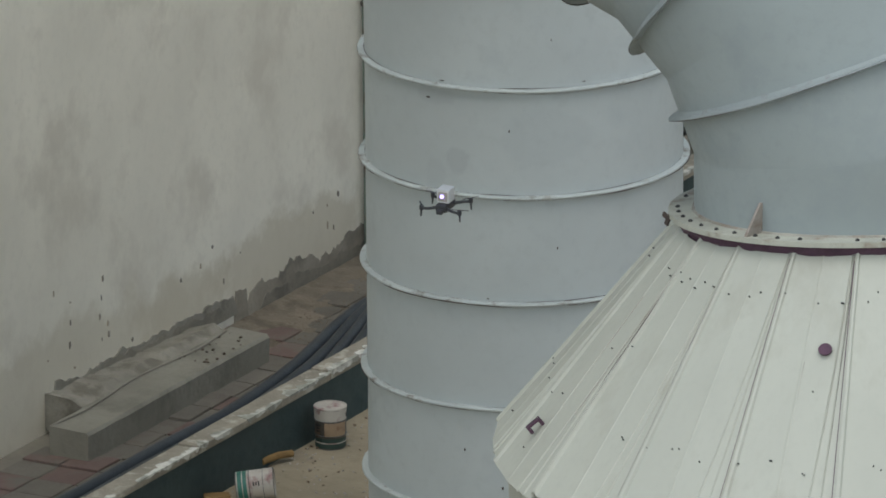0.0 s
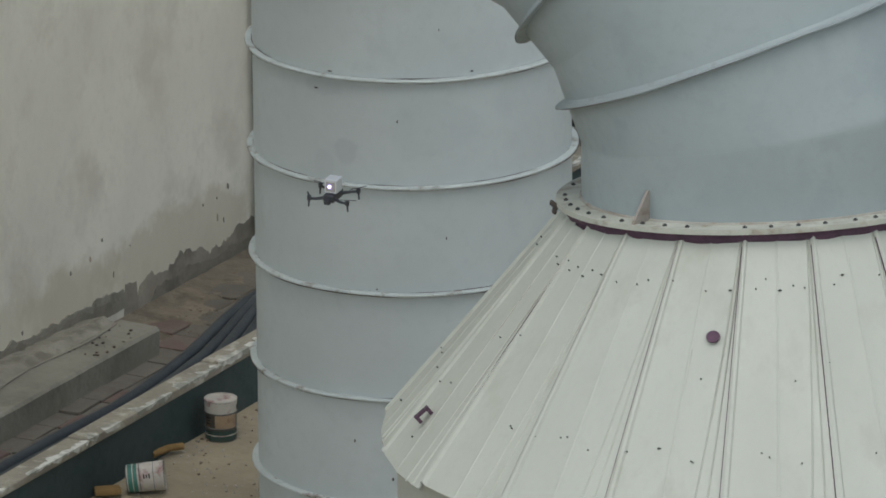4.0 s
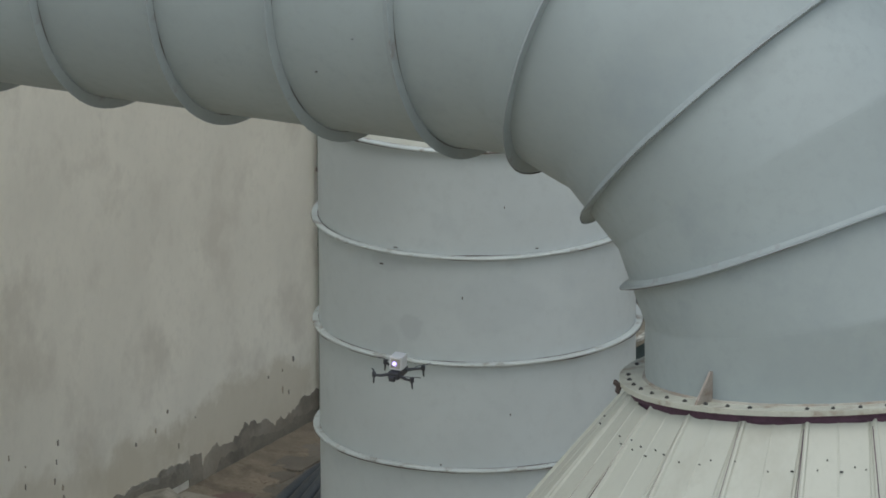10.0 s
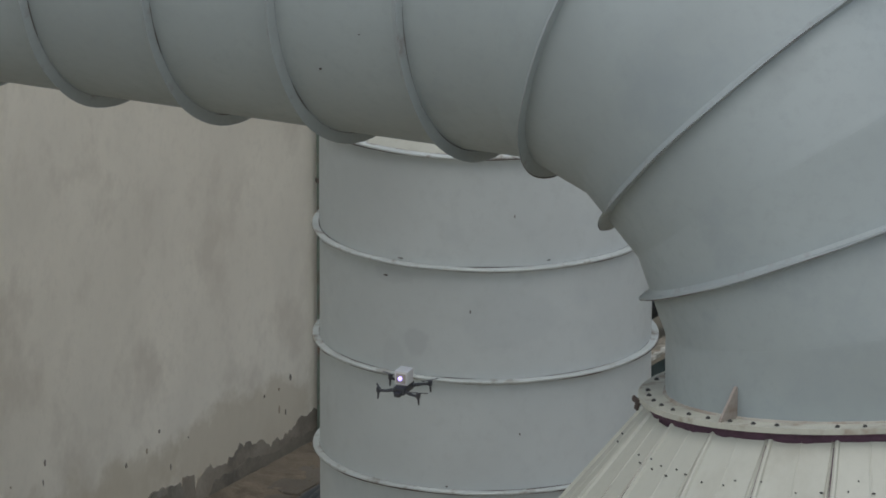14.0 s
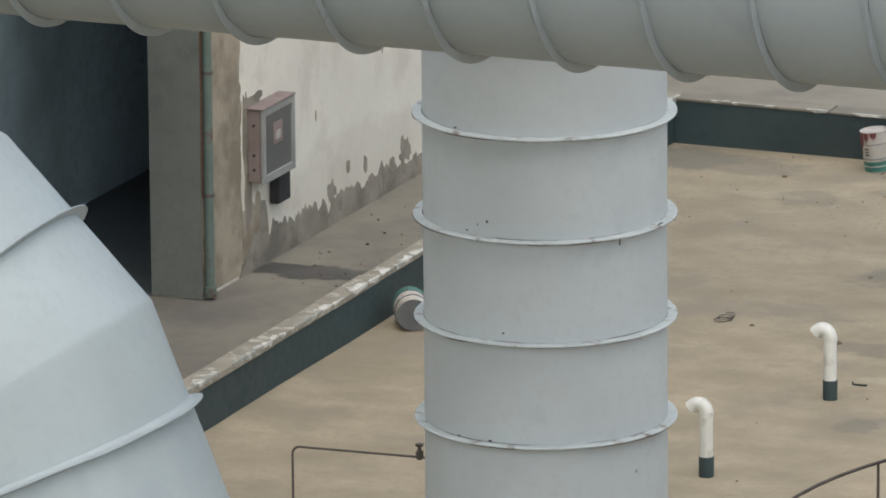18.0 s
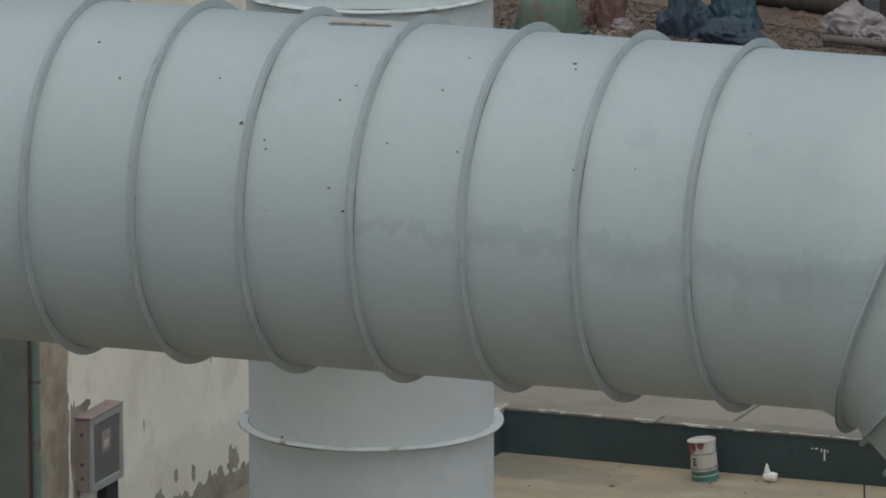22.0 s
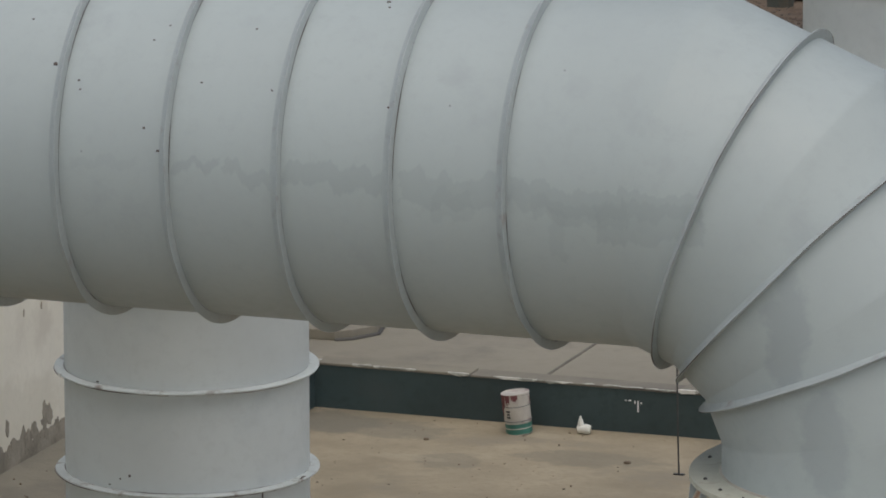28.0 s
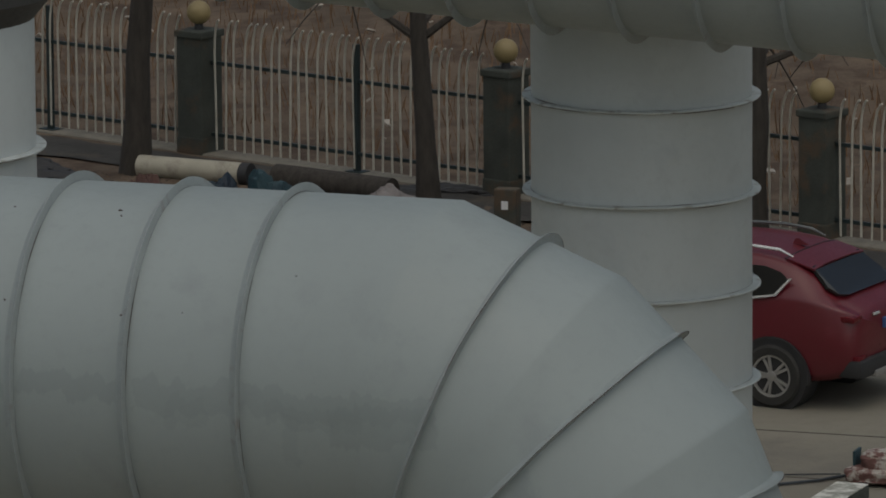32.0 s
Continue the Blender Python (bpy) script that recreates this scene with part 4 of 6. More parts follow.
M_BANK = mat("dry_leaf_litter", (0.125, 0.09, 0.062), 0.95, vary=0.35, scale=1.6, stain=(0.07, 0.045, 0.03), stain_scale=1.8, stain_amount=0.55, bump=0.8, bump_scale=6)
M_TWIG = mat("dry_brown_stems", (0.19, 0.115, 0.065), 0.95, vary=0.3, scale=3)
M_PALELITTER = mat("pale_litter", (0.42, 0.38, 0.33), 0.8, vary=0.15, scale=6)
M_CAR = mat("red_car_paint", (0.125, 0.009, 0.017), 0.33, vary=0.05, scale=2, stain=(0.15, 0.02, 0.032), stain_scale=2, stain_amount=0.3, bump=0.0, spec=0.7)
M_TYRE = mat("dusty_tyre_rubber", (0.035, 0.034, 0.032), 0.85, vary=0.2, scale=5)
M_ALLOY = mat("alloy_wheel", (0.42, 0.41, 0.4), 0.35, metal=0.6, vary=0.08, scale=5)
M_PLASTIC = mat("dark_grey_plastic", (0.03, 0.03, 0.032), 0.6, vary=0.15, scale=5)
M_CHROME = mat("bright_trim", (0.75, 0.75, 0.73), 0.25, metal=0.5, vary=0.04, scale=5)
M_TAIL = mat("red_lamp_lens", (0.12, 0.006, 0.012), 0.25, vary=0.1, scale=8)
M_PLATE = mat("blue_plate", (0.06, 0.12, 0.3), 0.4, vary=0.06, scale=6)
M_DEBRIS = mat("dark_brown_debris", (0.115, 0.088, 0.066), 0.95, vary=0.2, scale=3, stain=(0.055, 0.045, 0.037), stain_scale=3, stain_amount=0.5, bump=0.6)
M_TYREGREEN = mat("faded_green_plastic", (0.07, 0.105, 0.08), 0.8, vary=0.3, scale=4, stain=(0.12, 0.05, 0.045), stain_scale=3, stain_amount=0.45)
M_CREAMPIPE = mat("dirty_cream_pipe", (0.42, 0.39, 0.31), 0.5, vary=0.1, scale=3, stain=(0.28, 0.25, 0.2), stain_scale=3, stain_amount=0.4)
M_TARP = mat("teal_tarpaulin", (0.022, 0.06, 0.075), 0.6, vary=0.3, scale=3, stain=(0.02, 0.034, 0.048), stain_scale=3, stain_amount=0.5)
M_NAVY = mat("navy_tarpaulin", (0.017, 0.03, 0.048), 0.65, vary=0.3, scale=3, stain=(0.025, 0.05, 0.06), stain_scale=4, stain_amount=0.4)
M_REDSACK = mat("faded_red_sacking", (0.115, 0.062, 0.052), 0.85, vary=0.25, scale=5, stain=(0.07, 0.06, 0.055), stain_scale=4, stain_amount=0.45)
M_SACK = mat("dirty_white_sack", (0.235, 0.215, 0.21), 0.8, vary=0.2, scale=6, stain=(0.15, 0.13, 0.12), stain_scale=5, stain_amount=0.4)
M_LEAF = mat("grey_brown_leaf_litter", (0.19, 0.16, 0.122), 0.95, vary=0.2, scale=8)
M_STONE = mat("brown_rubble", (0.2, 0.15, 0.105), 0.95, vary=0.25, scale=4, island=0.5, bump=0.5)
M_REDSHEET = mat("brick_red_sheet", (0.27, 0.12, 0.095), 0.6, vary=0.1, scale=1.5, stain=(0.22, 0.1, 0.08), stain_scale=2, stain_amount=0.3)
M_WHITEBOX = mat("white_plastic_box", (0.78, 0.78, 0.78), 0.4, vary=0.03, scale=5)
M_DRONE = mat("dark_grey_drone_plastic", (0.05, 0.052, 0.06), 0.45, vary=0.1, scale=8)
M_LIGHT = emission("lit_violet_lamp", (0.42, 0.3, 1.0), 2.5)
M_CLOTH = mat("pink_patterned_cloth", (0.17, 0.085, 0.075), 0.9, vary=0.3, scale=8, stain=(0.46, 0.43, 0.39), stain_scale=8, stain_amount=0.6)
M_DAMP_SHADE = mat("dark_damp_and_shade", (0.085, 0.08, 0.072), 0.5, vary=0.25, scale=2.5, bump=0.1)
M_JOINT = mat("dark_joint_filler", (0.125, 0.115, 0.095), 0.9, vary=0.2, scale=5)

wall = bpy.data.objects["wall_side"]


# ---- peeled plaster on the wall ----
def ragged(name, y0, y1, height, seed, material, low=-0.03, step=0.03, proud=0.004, rough=0.5, fade=0.25, label=""):
    """A thin sheet of bared render with a ragged upper edge, standing on the wall's face."""
    b = bmesh.new()
    n = max(4, int((y1 - y0) / step))
    tops = []
    for i in range(n + 1):
        f = i / n
        y = y0 + (y1 - y0) * f
        h = height(f) if callable(height) else height
        k = 1 + rough * noise.noise((y * 2.3, seed, 0)) + rough * 0.7 * noise.noise((y * 9.0, seed, 2.0)) + rough * 0.35 * noise.noise((y * 25.0, seed, 5.0))
        taper = min(1.0, f / fade, (1 - f) / fade) if fade else 1.0
        tops.append((y, low + max(0.01, h * k * max(0.02, taper))))
    rows = []
    for x in (WX + proud, WX - 0.002):
        rows.append(([b.verts.new((x, y, low)) for y, _ in tops], [b.verts.new((x, y, z)) for y, z in tops]))
    (fl, ft), (bl, bt) = rows
    for i in range(n):
        b.faces.new((fl[i], fl[i + 1], ft[i + 1], ft[i]))
        b.faces.new((ft[i], ft[i + 1], bt[i + 1], bt[i]))
    return part(name, b, material, wall, label, False)


ragged("peeled_plaster", 51.0, 51.22, lambda f: 0.3, 3.0, M_PEEL, proud=0.007, rough=0.2, fade=0.08)
ragged("peeled_plaster", 51.15, 53.6, lambda f: 0.27 - 0.03 * f, 1.0, M_PEEL, proud=0.006, rough=0.4, fade=0.04, label="bare brown render where plaster has peeled")
ragged("peeled_plaster", 51.3, 53.5, lambda f: 0.16, 7.0, M_PEEL_DARK, proud=0.009, rough=0.4, fade=0.08, label="dark damp render")
ragged("peeled_plaster", 66.5, 71.6, lambda f: 0.34 - 0.2 * f, 13.0, M_PEEL, proud=0.006, rough=0.7, fade=0.06, label="bare brown render where plaster has peeled")
ragged("peeled_plaster", 66.55, 67.2, lambda f: 0.62, 15.0, M_PEEL_PALE, proud=0.004, rough=0.4, fade=0.1)
# the strip of bare render beside the doorway, ragged on its far side
b = bmesh.new()
edge = []
for i in range(90):
    z = 4.6 * i / 89
    edge.append((66.58 + 0.05 * noise.noise((z * 3, 2.0, 0)) + 0.035 * noise.noise((z * 11, 5.0, 0)), z))
lo = [b.verts.new((WX + 0.004, OPEN1 + 0.003, z)) for _, z in edge]
hi = [b.verts.new((WX + 0.004, y, z)) for y, z in edge]
back = [b.verts.new((WX - 0.002, y, z)) for y, z in edge]
for i in range(89):
    b.faces.new((lo[i], hi[i], hi[i + 1], lo[i + 1]))
    b.faces.new((hi[i], back[i], back[i + 1], hi[i + 1]))
part("bare_strip", b, M_PEEL_PALE, wall, "bare beige render beside the doorway", False)
# small flakes
rnd = random.Random(11)


def flake(y, z, w, h, material, proud=0.005):
    b = bmesh.new()
    proud += 0.002 * rnd.random()
    n = 17
    s = rnd.random() * 40
    loop = []
    for i in range(n):
        a = 2 * math.pi * i / n
        k = 1 + 0.45 * noise.noise((math.cos(a) * 1.5 + s, math.sin(a) * 1.5, s)) + 0.35 * noise.noise((math.cos(a) * 4 + s, math.sin(a) * 4, s))
        loop.append((y + w / 2 * k * math.cos(a), z + h / 2 * k * math.sin(a)))
    add_rings(b, [[Vector((WX - 0.001, p, q)) for p, q in loop], [Vector((WX + proud, p, q)) for p, q in loop]])
    b.verts.ensure_lookup_table()
    b.faces.new([b.verts[n + i] for i in range(n)])
    bmesh.ops.recalc_face_normals(b, faces=b.faces[:])
    part("flake", b, material, wall, "", False)


ragged("torn_plaster", 48.4, 51.05, lambda f: 0.185 - 0.03 * f, 31.0, M_LEDGE, low=0.1, proud=0.012, rough=0.35, fade=0.02, label="torn brown plaster edge above the ledge")
# darker strip paints the shadow under the torn plaster edge
ragged("torn_plaster", 48.5, 50.9, lambda f: 0.15 - 0.03 * f, 37.0, M_PEEL_DARK, low=0.1, proud=0.016, rough=0.5, fade=0.05, label="dark broken plaster with its shadow painted in")
for k in range(24):
    y = rnd.uniform(48.3, 52.6)
    flake(y, rnd.uniform(0.3, 0.95) * (1.1 - 0.1 * (y - 48)), rnd.uniform(0.008, 0.024), rnd.uniform(0.012, 0.06), (M_PEEL_DARK, M_PEEL, M_PEEL_PALE)[k % 3])
for k in range(22):
    y = rnd.uniform(67.9, 71.2)
    flake(y, rnd.uniform(0.2, 0.5) - 0.06 * (y - 67.9), rnd.uniform(0.06, 0.16), rnd.uniform(0.06, 0.2), M_PEEL, 0.008)
for y, z, w, h in ((66.68, 1.2, 0.1, 0.9), (66.72, 0.62, 0.16, 0.5), (66.85, 1.52, 0.5, 0.12), (67.05, 0.42, 0.14, 0.3)):
    flake(y, z, w, h, M_PEEL, 0.006)
for k in range(4):
    flake(rnd.uniform(67.9, 70.5), rnd.uniform(0.7, 1.5), rnd.uniform(0.012, 0.025), rnd.uniform(0.04, 0.1), M_PEEL_PALE)

# ---- doorway: jamb, frame, drain pipes, meter box ----
bm = box((WX - 0.485, OPEN1 - 0.014, -0.02), (WX + 0.004, OPEN1 + 0.002, 4.6))
setting("door_1", bm, M_JAMB, "grey concrete jamb of the tall dark doorway", "doorway")
part("rusty_gap", box((WX + 0.005, OPEN1 - 0.005, 0.9), (WX + 0.018, OPEN1 + 0.02, 4.55), 0.003), M_RUST, bpy.data.objects["door_1"], "dark rusty gap beside the pipe", False)
frame_root = thing("door_frame", (WX + 0.02, 60.8, 0), "pale painted steel door frame at the dark doorway", "door frame")
part("post", box((-0.02, -0.1, 0), (0.1, 0.1, 4.6), 0.01), M_FRAMEGREY, frame_root, "", False)
part("post", box((-0.02, -0.42, 0), (0.06, -0.27, 4.6), 0.01), M_PEEL_PALE, frame_root, "", False)
part("stop", box((-0.22, 0.14, 0), (-0.02, 0.26, 4.6), 0.01), M_METERBOX, frame_root, "faded pink frame strip", False)


def drain(y, r, top, label):
    root = thing("drain_pipe", (WX + 0.06, y, 0), label, "pipe", "drain pipes")
    part("pipe", tube([(0, 0, 0.05), (0, 0, top)], r, 14), M_DRAIN, root)
    part("foot", tube([(0, 0, 0.0), (0, 0, 0.09)], r * 1.35, 14), M_DRAIN, root)
    for z in (0.9, 2.0, 3.1, 4.2, 5.3):
        part("clamp", lathe([(r + 0.008, z), (r + 0.008, z + 0.03)], 14), M_RAILPIPE, root, "rusty pipe clamp")
    return root


M_DRAIN = mat("grey_green_pipe_paint", (0.15, 0.2, 0.17), 0.6, vary=0.15, scale=5, stain=(0.12, 0.07, 0.05), stain_scale=5, stain_amount=0.4)
drain(65.755, 0.042, 7.0, "grey-green drain pipe with rusty clamps beside the doorway")
drain(52.95, 0.035, 7.3, "thin grey drain pipe on the whitewashed wall")

box_root = thing("meter_box", (WX, 67.05, 0.8), "faded pink wall-mounted meter box with a dusty glazed door", "meter box")
part("case", box((0.004, -0.33, 0.0), (0.13, 0.35, 0.66), 0.012), M_METERBOX, box_root, "faded pink steel case", False)
part("hood", box((-0.0, -0.35, 0.665), (0.17, 0.37, 0.68), 0.006), M_METERBOX, box_root, "", False)
fr = bmesh.new()
for lo_, hi_ in (((0.135, -0.34, -0.01), (0.165, -0.28, 0.66)), ((0.135, 0.3, -0.01), (0.165, 0.36, 0.66)), ((0.135, -0.28, -0.01), (0.165, 0.3, 0.06)), ((0.135, -0.28, 0.6), (0.165, 0.3, 0.66))):
    add_box(fr, lo_, hi_, 0.006)
door = part("door", fr, M_FRAMEGREY, box_root, "grey framed door", False)
part("pane", box((0.136, -0.28, 0.06), (0.148, 0.3, 0.6)), M_GLASS, door, "dusty glass pane", False)
# two thin pinkish boxes on the glass imitate a blurred reflection
part("meter", box((0.15, -0.1, 0.3), (0.157, 0.1, 0.5), 0.003), M_METERBOX, box_root, "pinkish reflection painted on the pane")
part("meter_label", box((0.1575, -0.06, 0.34), (0.16, 0.05, 0.42), 0.001), M_TIN_WHITE, box_root, "paler middle of the painted reflection")
for z in (0.12, 0.25, 0.52):
    part("rivet", lathe([(0.014, 0), (0.014, 0.012)], 10), M_DARKSTEEL, box_root, "dark side bolt").matrix_local = pose(0.07, -0.336, z, 90)
sub = thing("junction_box", (WX, 67.3, 0.5), "small black junction box under the meter box", "junction box")
part("case", box((0.003, -0.12, 0.0), (0.1, 0.14, 0.27), 0.015), M_PLASTIC, sub, "", False)

# ---- beside the wall: plinth, pavers, hoses ----
plinth = thing("concrete_plinth", (-29.42, 49.17, 0), "weathered concrete plinth along the foot of the wall", "plinth")
b = bmesh.new()
seg = 14
loops = []
for i in range(seg + 1):
    y = -1.35 + 2.56 * i / seg
    w = 0.012 * noise.noise((i * 0.9, 1, 0))
    loops.append([Vector((-0.09, y, 0)), Vector((0.225 + w, y, 0)), Vector((0.232 + w, y, 0.2)), Vector((0.212 + w, y, 0.222 + w)), Vector((-0.09, y, 0.232 + w))])
add_rings(b, loops, caps=True)
part("block", b, M_PLINTH, plinth, "", False)
ledge = []
for i in range(61):
    y = -0.86 + 2.03 * i / 60
    w = 0.03 * noise.noise((y * 4.0, 3, 0)) + 0.02 * noise.noise((y * 13.0, 6, 0))
    ledge.append([Vector((-0.424, y, 0)), Vector((-0.094, y, 0)), Vector((-0.094, y, 0.2 + 0.5 * w)), Vector((-0.17 + w, y, 0.222 + 0.6 * w)), Vector((-0.22 + w, y, 0.245 + w)), Vector((-0.424, y, 0.265 - 0.045 * (y + 0.78) + 0.6 * w))])
b = add_rings(bmesh.new(), ledge, caps=True)
part("back_ledge", b, M_LEDGE, plinth, "crumbling mortar ledge", False)
part("cable", tube([(-0.06 + 0.03 * math.sin(i * 0.8), -1.3 + 0.2 * i, 0.242) for i in range(13)], 0.006, 8), M_RENDER, plinth, "dull cable lying on the plinth")
rnd = random.Random(5)
for i in range(26):
    s = rnd.uniform(0.005, 0.016)
    s *= 0.7
    bb = box((-s, -s, 0), (s, s * 1.3, s), s * 0.3, pose(rnd.uniform(-0.09, 0.2), rnd.uniform(0.4, 1.1), 0.228, 0, 0, rnd.uniform(0, 90)))
    part("crumb", bb, M_DEBRIS, plinth, "", False)

pav = thing("paving", (-28.9, 48.0, -0.03), "worn grey and red pavers between the wall and the kerb", "paving", kind="structure")
shared = {}
rnd = random.Random(8)
for i in range(4):
    for j in range(42):
        red = rnd.random() < (0.24 if j < 31 else 0.08)
        x, y = -0.75 + 0.315 * i, -7.0 + 0.205 * 1.55 * j
        if x < -0.6 and -0.3 < y < 2.7:
            continue
        key = (red, rnd.randrange(3))
        if key not in shared:
            r2 = random.Random(key[1])
            shared[key] = part("paver", box((0, 0, 0), (0.305, 0.305, 0.035 + 0.006 * key[1]), 0.008), M_PAVER_RED if red else M_PAVER, pav, "", False)
            ob = shared[key]
        else:
            ob = new("paver", shared[key].data)
            ob.parent = pav
        ob.location = (x, y, 0.0)
        ob.rotation_euler = (radians(rnd.uniform(-0.8, 0.8)), radians(rnd.uniform(-0.8, 0.8)), radians(rnd.uniform(-1, 1)))

for k in range(4):
    pts = []
    for i in range(46):
        y = 38.0 + 0.42 * i
        bend = 1 / (1 + math.exp(-(y - 50.7) * 2.6))
        x = -28.39 - 0.132 * k + 0.025 * noise.noise((y * 0.5, k, 0)) + 0.05 * math.exp(-((y - 48.9) * 2.0) ** 2) - 0.2 * bend - 0.03 * k * bend
        pts.append((x, y, max(0.055, 0.06 + 0.015 * noise.noise((y, k, 4))) + (0.13 * (3 - k) + 0.04) * bend))
    hose = thing("rubber_hose", (-28.5, 48.0, 0), "thick black rubber hose lying along the kerb", "hose", "hoses along the kerb")
    part("tube", tube([(x + 28.5, y - 48.0, z + 0.02) for x, y, z in pts], 0.055, 12), M_HOSE, hose)

rnd = random.Random(21)


def litter(name, x0, x1, y0, y1, count, size, material, label, category, z=0.0):
    """Countless crumbs of rubble or leaf as one object."""
    b = bmesh.new()
    for i in range(count):
        s = size * rnd.uniform(0.3, 1.0)
        x, y = rnd.uniform(x0, x1), rnd.uniform(y0, y1)
        m = pose(x, y, z + s * 0.2, rnd.uniform(0, 40), rnd.uniform(0, 40), rnd.uniform(0, 360))
        pts = [m @ Vector(p) for p in ((-s, -s * 0.7, 0), (s, -s * 0.6, 0), (s * 0.7, s * 0.7, 0), (-s * 0.8, s * 0.6, 0), (0, 0, s * 0.8))]
        v = [b.verts.new(p) for p in pts]
        for q in ((0, 1, 4), (1, 2, 4), (2, 3, 4), (3, 0, 4), (3, 2, 1, 0)):
            b.faces.new([v[t] for t in q])
    return setting(name, b, material, label, category, kind="stuff")


M_DIRT = mat("grey_brown_earth", (0.2, 0.17, 0.128), 0.95, vary=0.25, scale=3, stain=(0.13, 0.108, 0.08), stain_scale=4, stain_amount=0.5, bump=0.8, bump_scale=22)
b = bmesh.new()
nx, ny = 12, 60
grid = [[b.verts.new((WX + 0.02 + 0.95 * i / nx, 50.38 + 4.2 * j / ny, -0.03 + max(-0.01, (0.075 - 0.062 * (i / nx) ** 0.7 * (1.2 + 0.9 * noise.noise((i * 0.5, j * 0.3, 4)))) * min(1, j / 3) + 0.012 * noise.noise((i * 1.1, j * 0.9, 2))))) for j in range(ny + 1)] for i in range(nx + 1)]
for i in range(nx):
    for j in range(ny):
        b.faces.new((grid[i][j], grid[i + 1][j], grid[i + 1][j + 1], grid[i][j + 1]))
setting("earth_strip", b, M_DIRT, "grey-brown earth drifted over the pavers at the wall's foot", "earth", smooth=True)
litter("leaf_litter", -29.8, -29.3, 50.45, 54.4, 900, 0.011, M_LEAF, "dry brown leaf litter at the foot of the wall", "leaf litter", 0.012)
litter("leaf_litter", -29.4, -29.0, 50.45, 54.4, 300, 0.011, M_LEAF, "dry brown leaf litter thinning out over the pavers", "leaf litter", 0.012)
litter("rubble", -28.0, -26.4, 46.0, 51.0, 320, 0.017, M_STONE, "small brown rubble on the sandy basin floor", "rubble")
litter("rubble", -28.0, -26.6, 46.5, 49.6, 420, 0.013, M_PALELITTER, "pale crumbs and dust on the sandy basin floor", "rubble")
litter("rubble", -28.0, -24.5, 69.5, 72.4, 60, 0.016, M_STONE, "small dark rubble near the back kerb", "rubble")
litter("rubble", -29.7, -28.35, 65.8, 71.5, 90, 0.02, M_STONE, "crumbs of plaster on the ground by the wall", "rubble", -0.03)
litter("rubble", -27.9, -17.0, 52.0, 72.0, 70, 0.015, M_STONE, "scattered crumbs on the sandy basin floor", "rubble")


# ---- paint pails ----
def pail(m, r, h, label, top, mid, low, lid=True, spill=False):
    root = thing("paint_pail", (0, 0, 0), label, "pail", "paint pails")
    root.matrix_basis = m
    body = part("body", lathe([(r * 0.93, 0.0), (r * 0.95, 0.01), (r, h * 0.97), (r * 0.96, h * 0.97), (r * 0.9, h * 0.9 if not lid else h * 0.96)], 28), mid, root)
    part("base", lathe([(r * 0.93, -0.006), (r * 0.94, -0.002)], 28), M_TIN_GREY, root, "grey tin base")
    part("lower_band", lathe([(r * 0.955, 0.008), (r * 0.965, h * 0.27), (r * 0.95, h * 0.27)], 28, False), low, root, "coloured lower band")
    part("pale_line", lathe([(r * 0.955, h * 0.14), (r * 0.972, h * 0.145), (r * 0.972, h * 0.165), (r * 0.955, h * 0.17)], 28, False), M_TIN_WHITE, root, "pale printed line")
    part("upper_band", lathe([(r * 0.99, h * 0.7), (r * 1.012, h * 0.955), (r * 0.98, h * 0.955)], 28, False), top, root, "printed upper band")
    for z in (0.32, 0.68, 0.95):
        part("bead", lathe([(r * 0.97, h * z), (r * 1.03, h * (z + 0.012)), (r * 0.97, h * (z + 0.024))], 28, False), M_TIN_GREY, root, "rolled steel bead")
    if lid:
        part("lid", lathe([(r * 1.03, h * 0.965), (r * 1.03, h * 1.0), (r * 0.94, h * 1.0), (r * 0.92, h * 0.985)], 28), top, root, "dented lid")
    if spill:
        # thick dried runs down the wall, ragged below
        for a0, a1, deep, seed in ((-190, -122, 0.62, 1.0), (-118, -96, 0.3, 4.0), (-90, -62, 0.2, 7.0)):
            b = bmesh.new()
            cols = []
            for i in range(25):
                a = radians(a0 + (a1 - a0) * i / 24)
                low_z = h * (0.97 - deep * (0.45 + 0.9 * abs(noise.noise((i * 0.55, seed, 0)))) * min(1, i / 3 + 0.25, (24 - i) / 3 + 0.25))
                cols.append([Vector((q * math.cos(a), q * math.sin(a), z)) for q, z in ((r * 0.97, low_z), (r * 1.03, low_z + 0.004), (r * 1.035, h * 0.985), (r * 0.97, h * 0.985))])
            add_rings(b, cols, caps=True)
            bmesh.ops.recalc_face_normals(b, faces=b.faces[:])
            part("paint_run", b, M_TIN_RED, root, "dried dark red paint run")
    part("handle", tube([(r * 1.02 * math.cos(t), 0.02 + r * 0.25 * math.sin(t), h * 0.86 - 0.3 * h * math.sin(t)) for t in np.linspace(0, math.pi, 11)], 0.004, 6), M_DARKSTEEL, root, "thin wire handle")
    bars = []
    for z, w in ((0.43, 0.3), (0.5, 0.22), (0.57, 0.34)):
        b = box((-r * w * 0.5, -0.002, h * z), (r * w * 0.5, 0.003, h * (z + 0.035)), 0, pose(0, 0, 0, 0, 0, -20) @ pose(0, -r * 1.0, 0))
        part("print_bar", b, M_PLASTIC, root, "dark unreadable print", False)
    return root


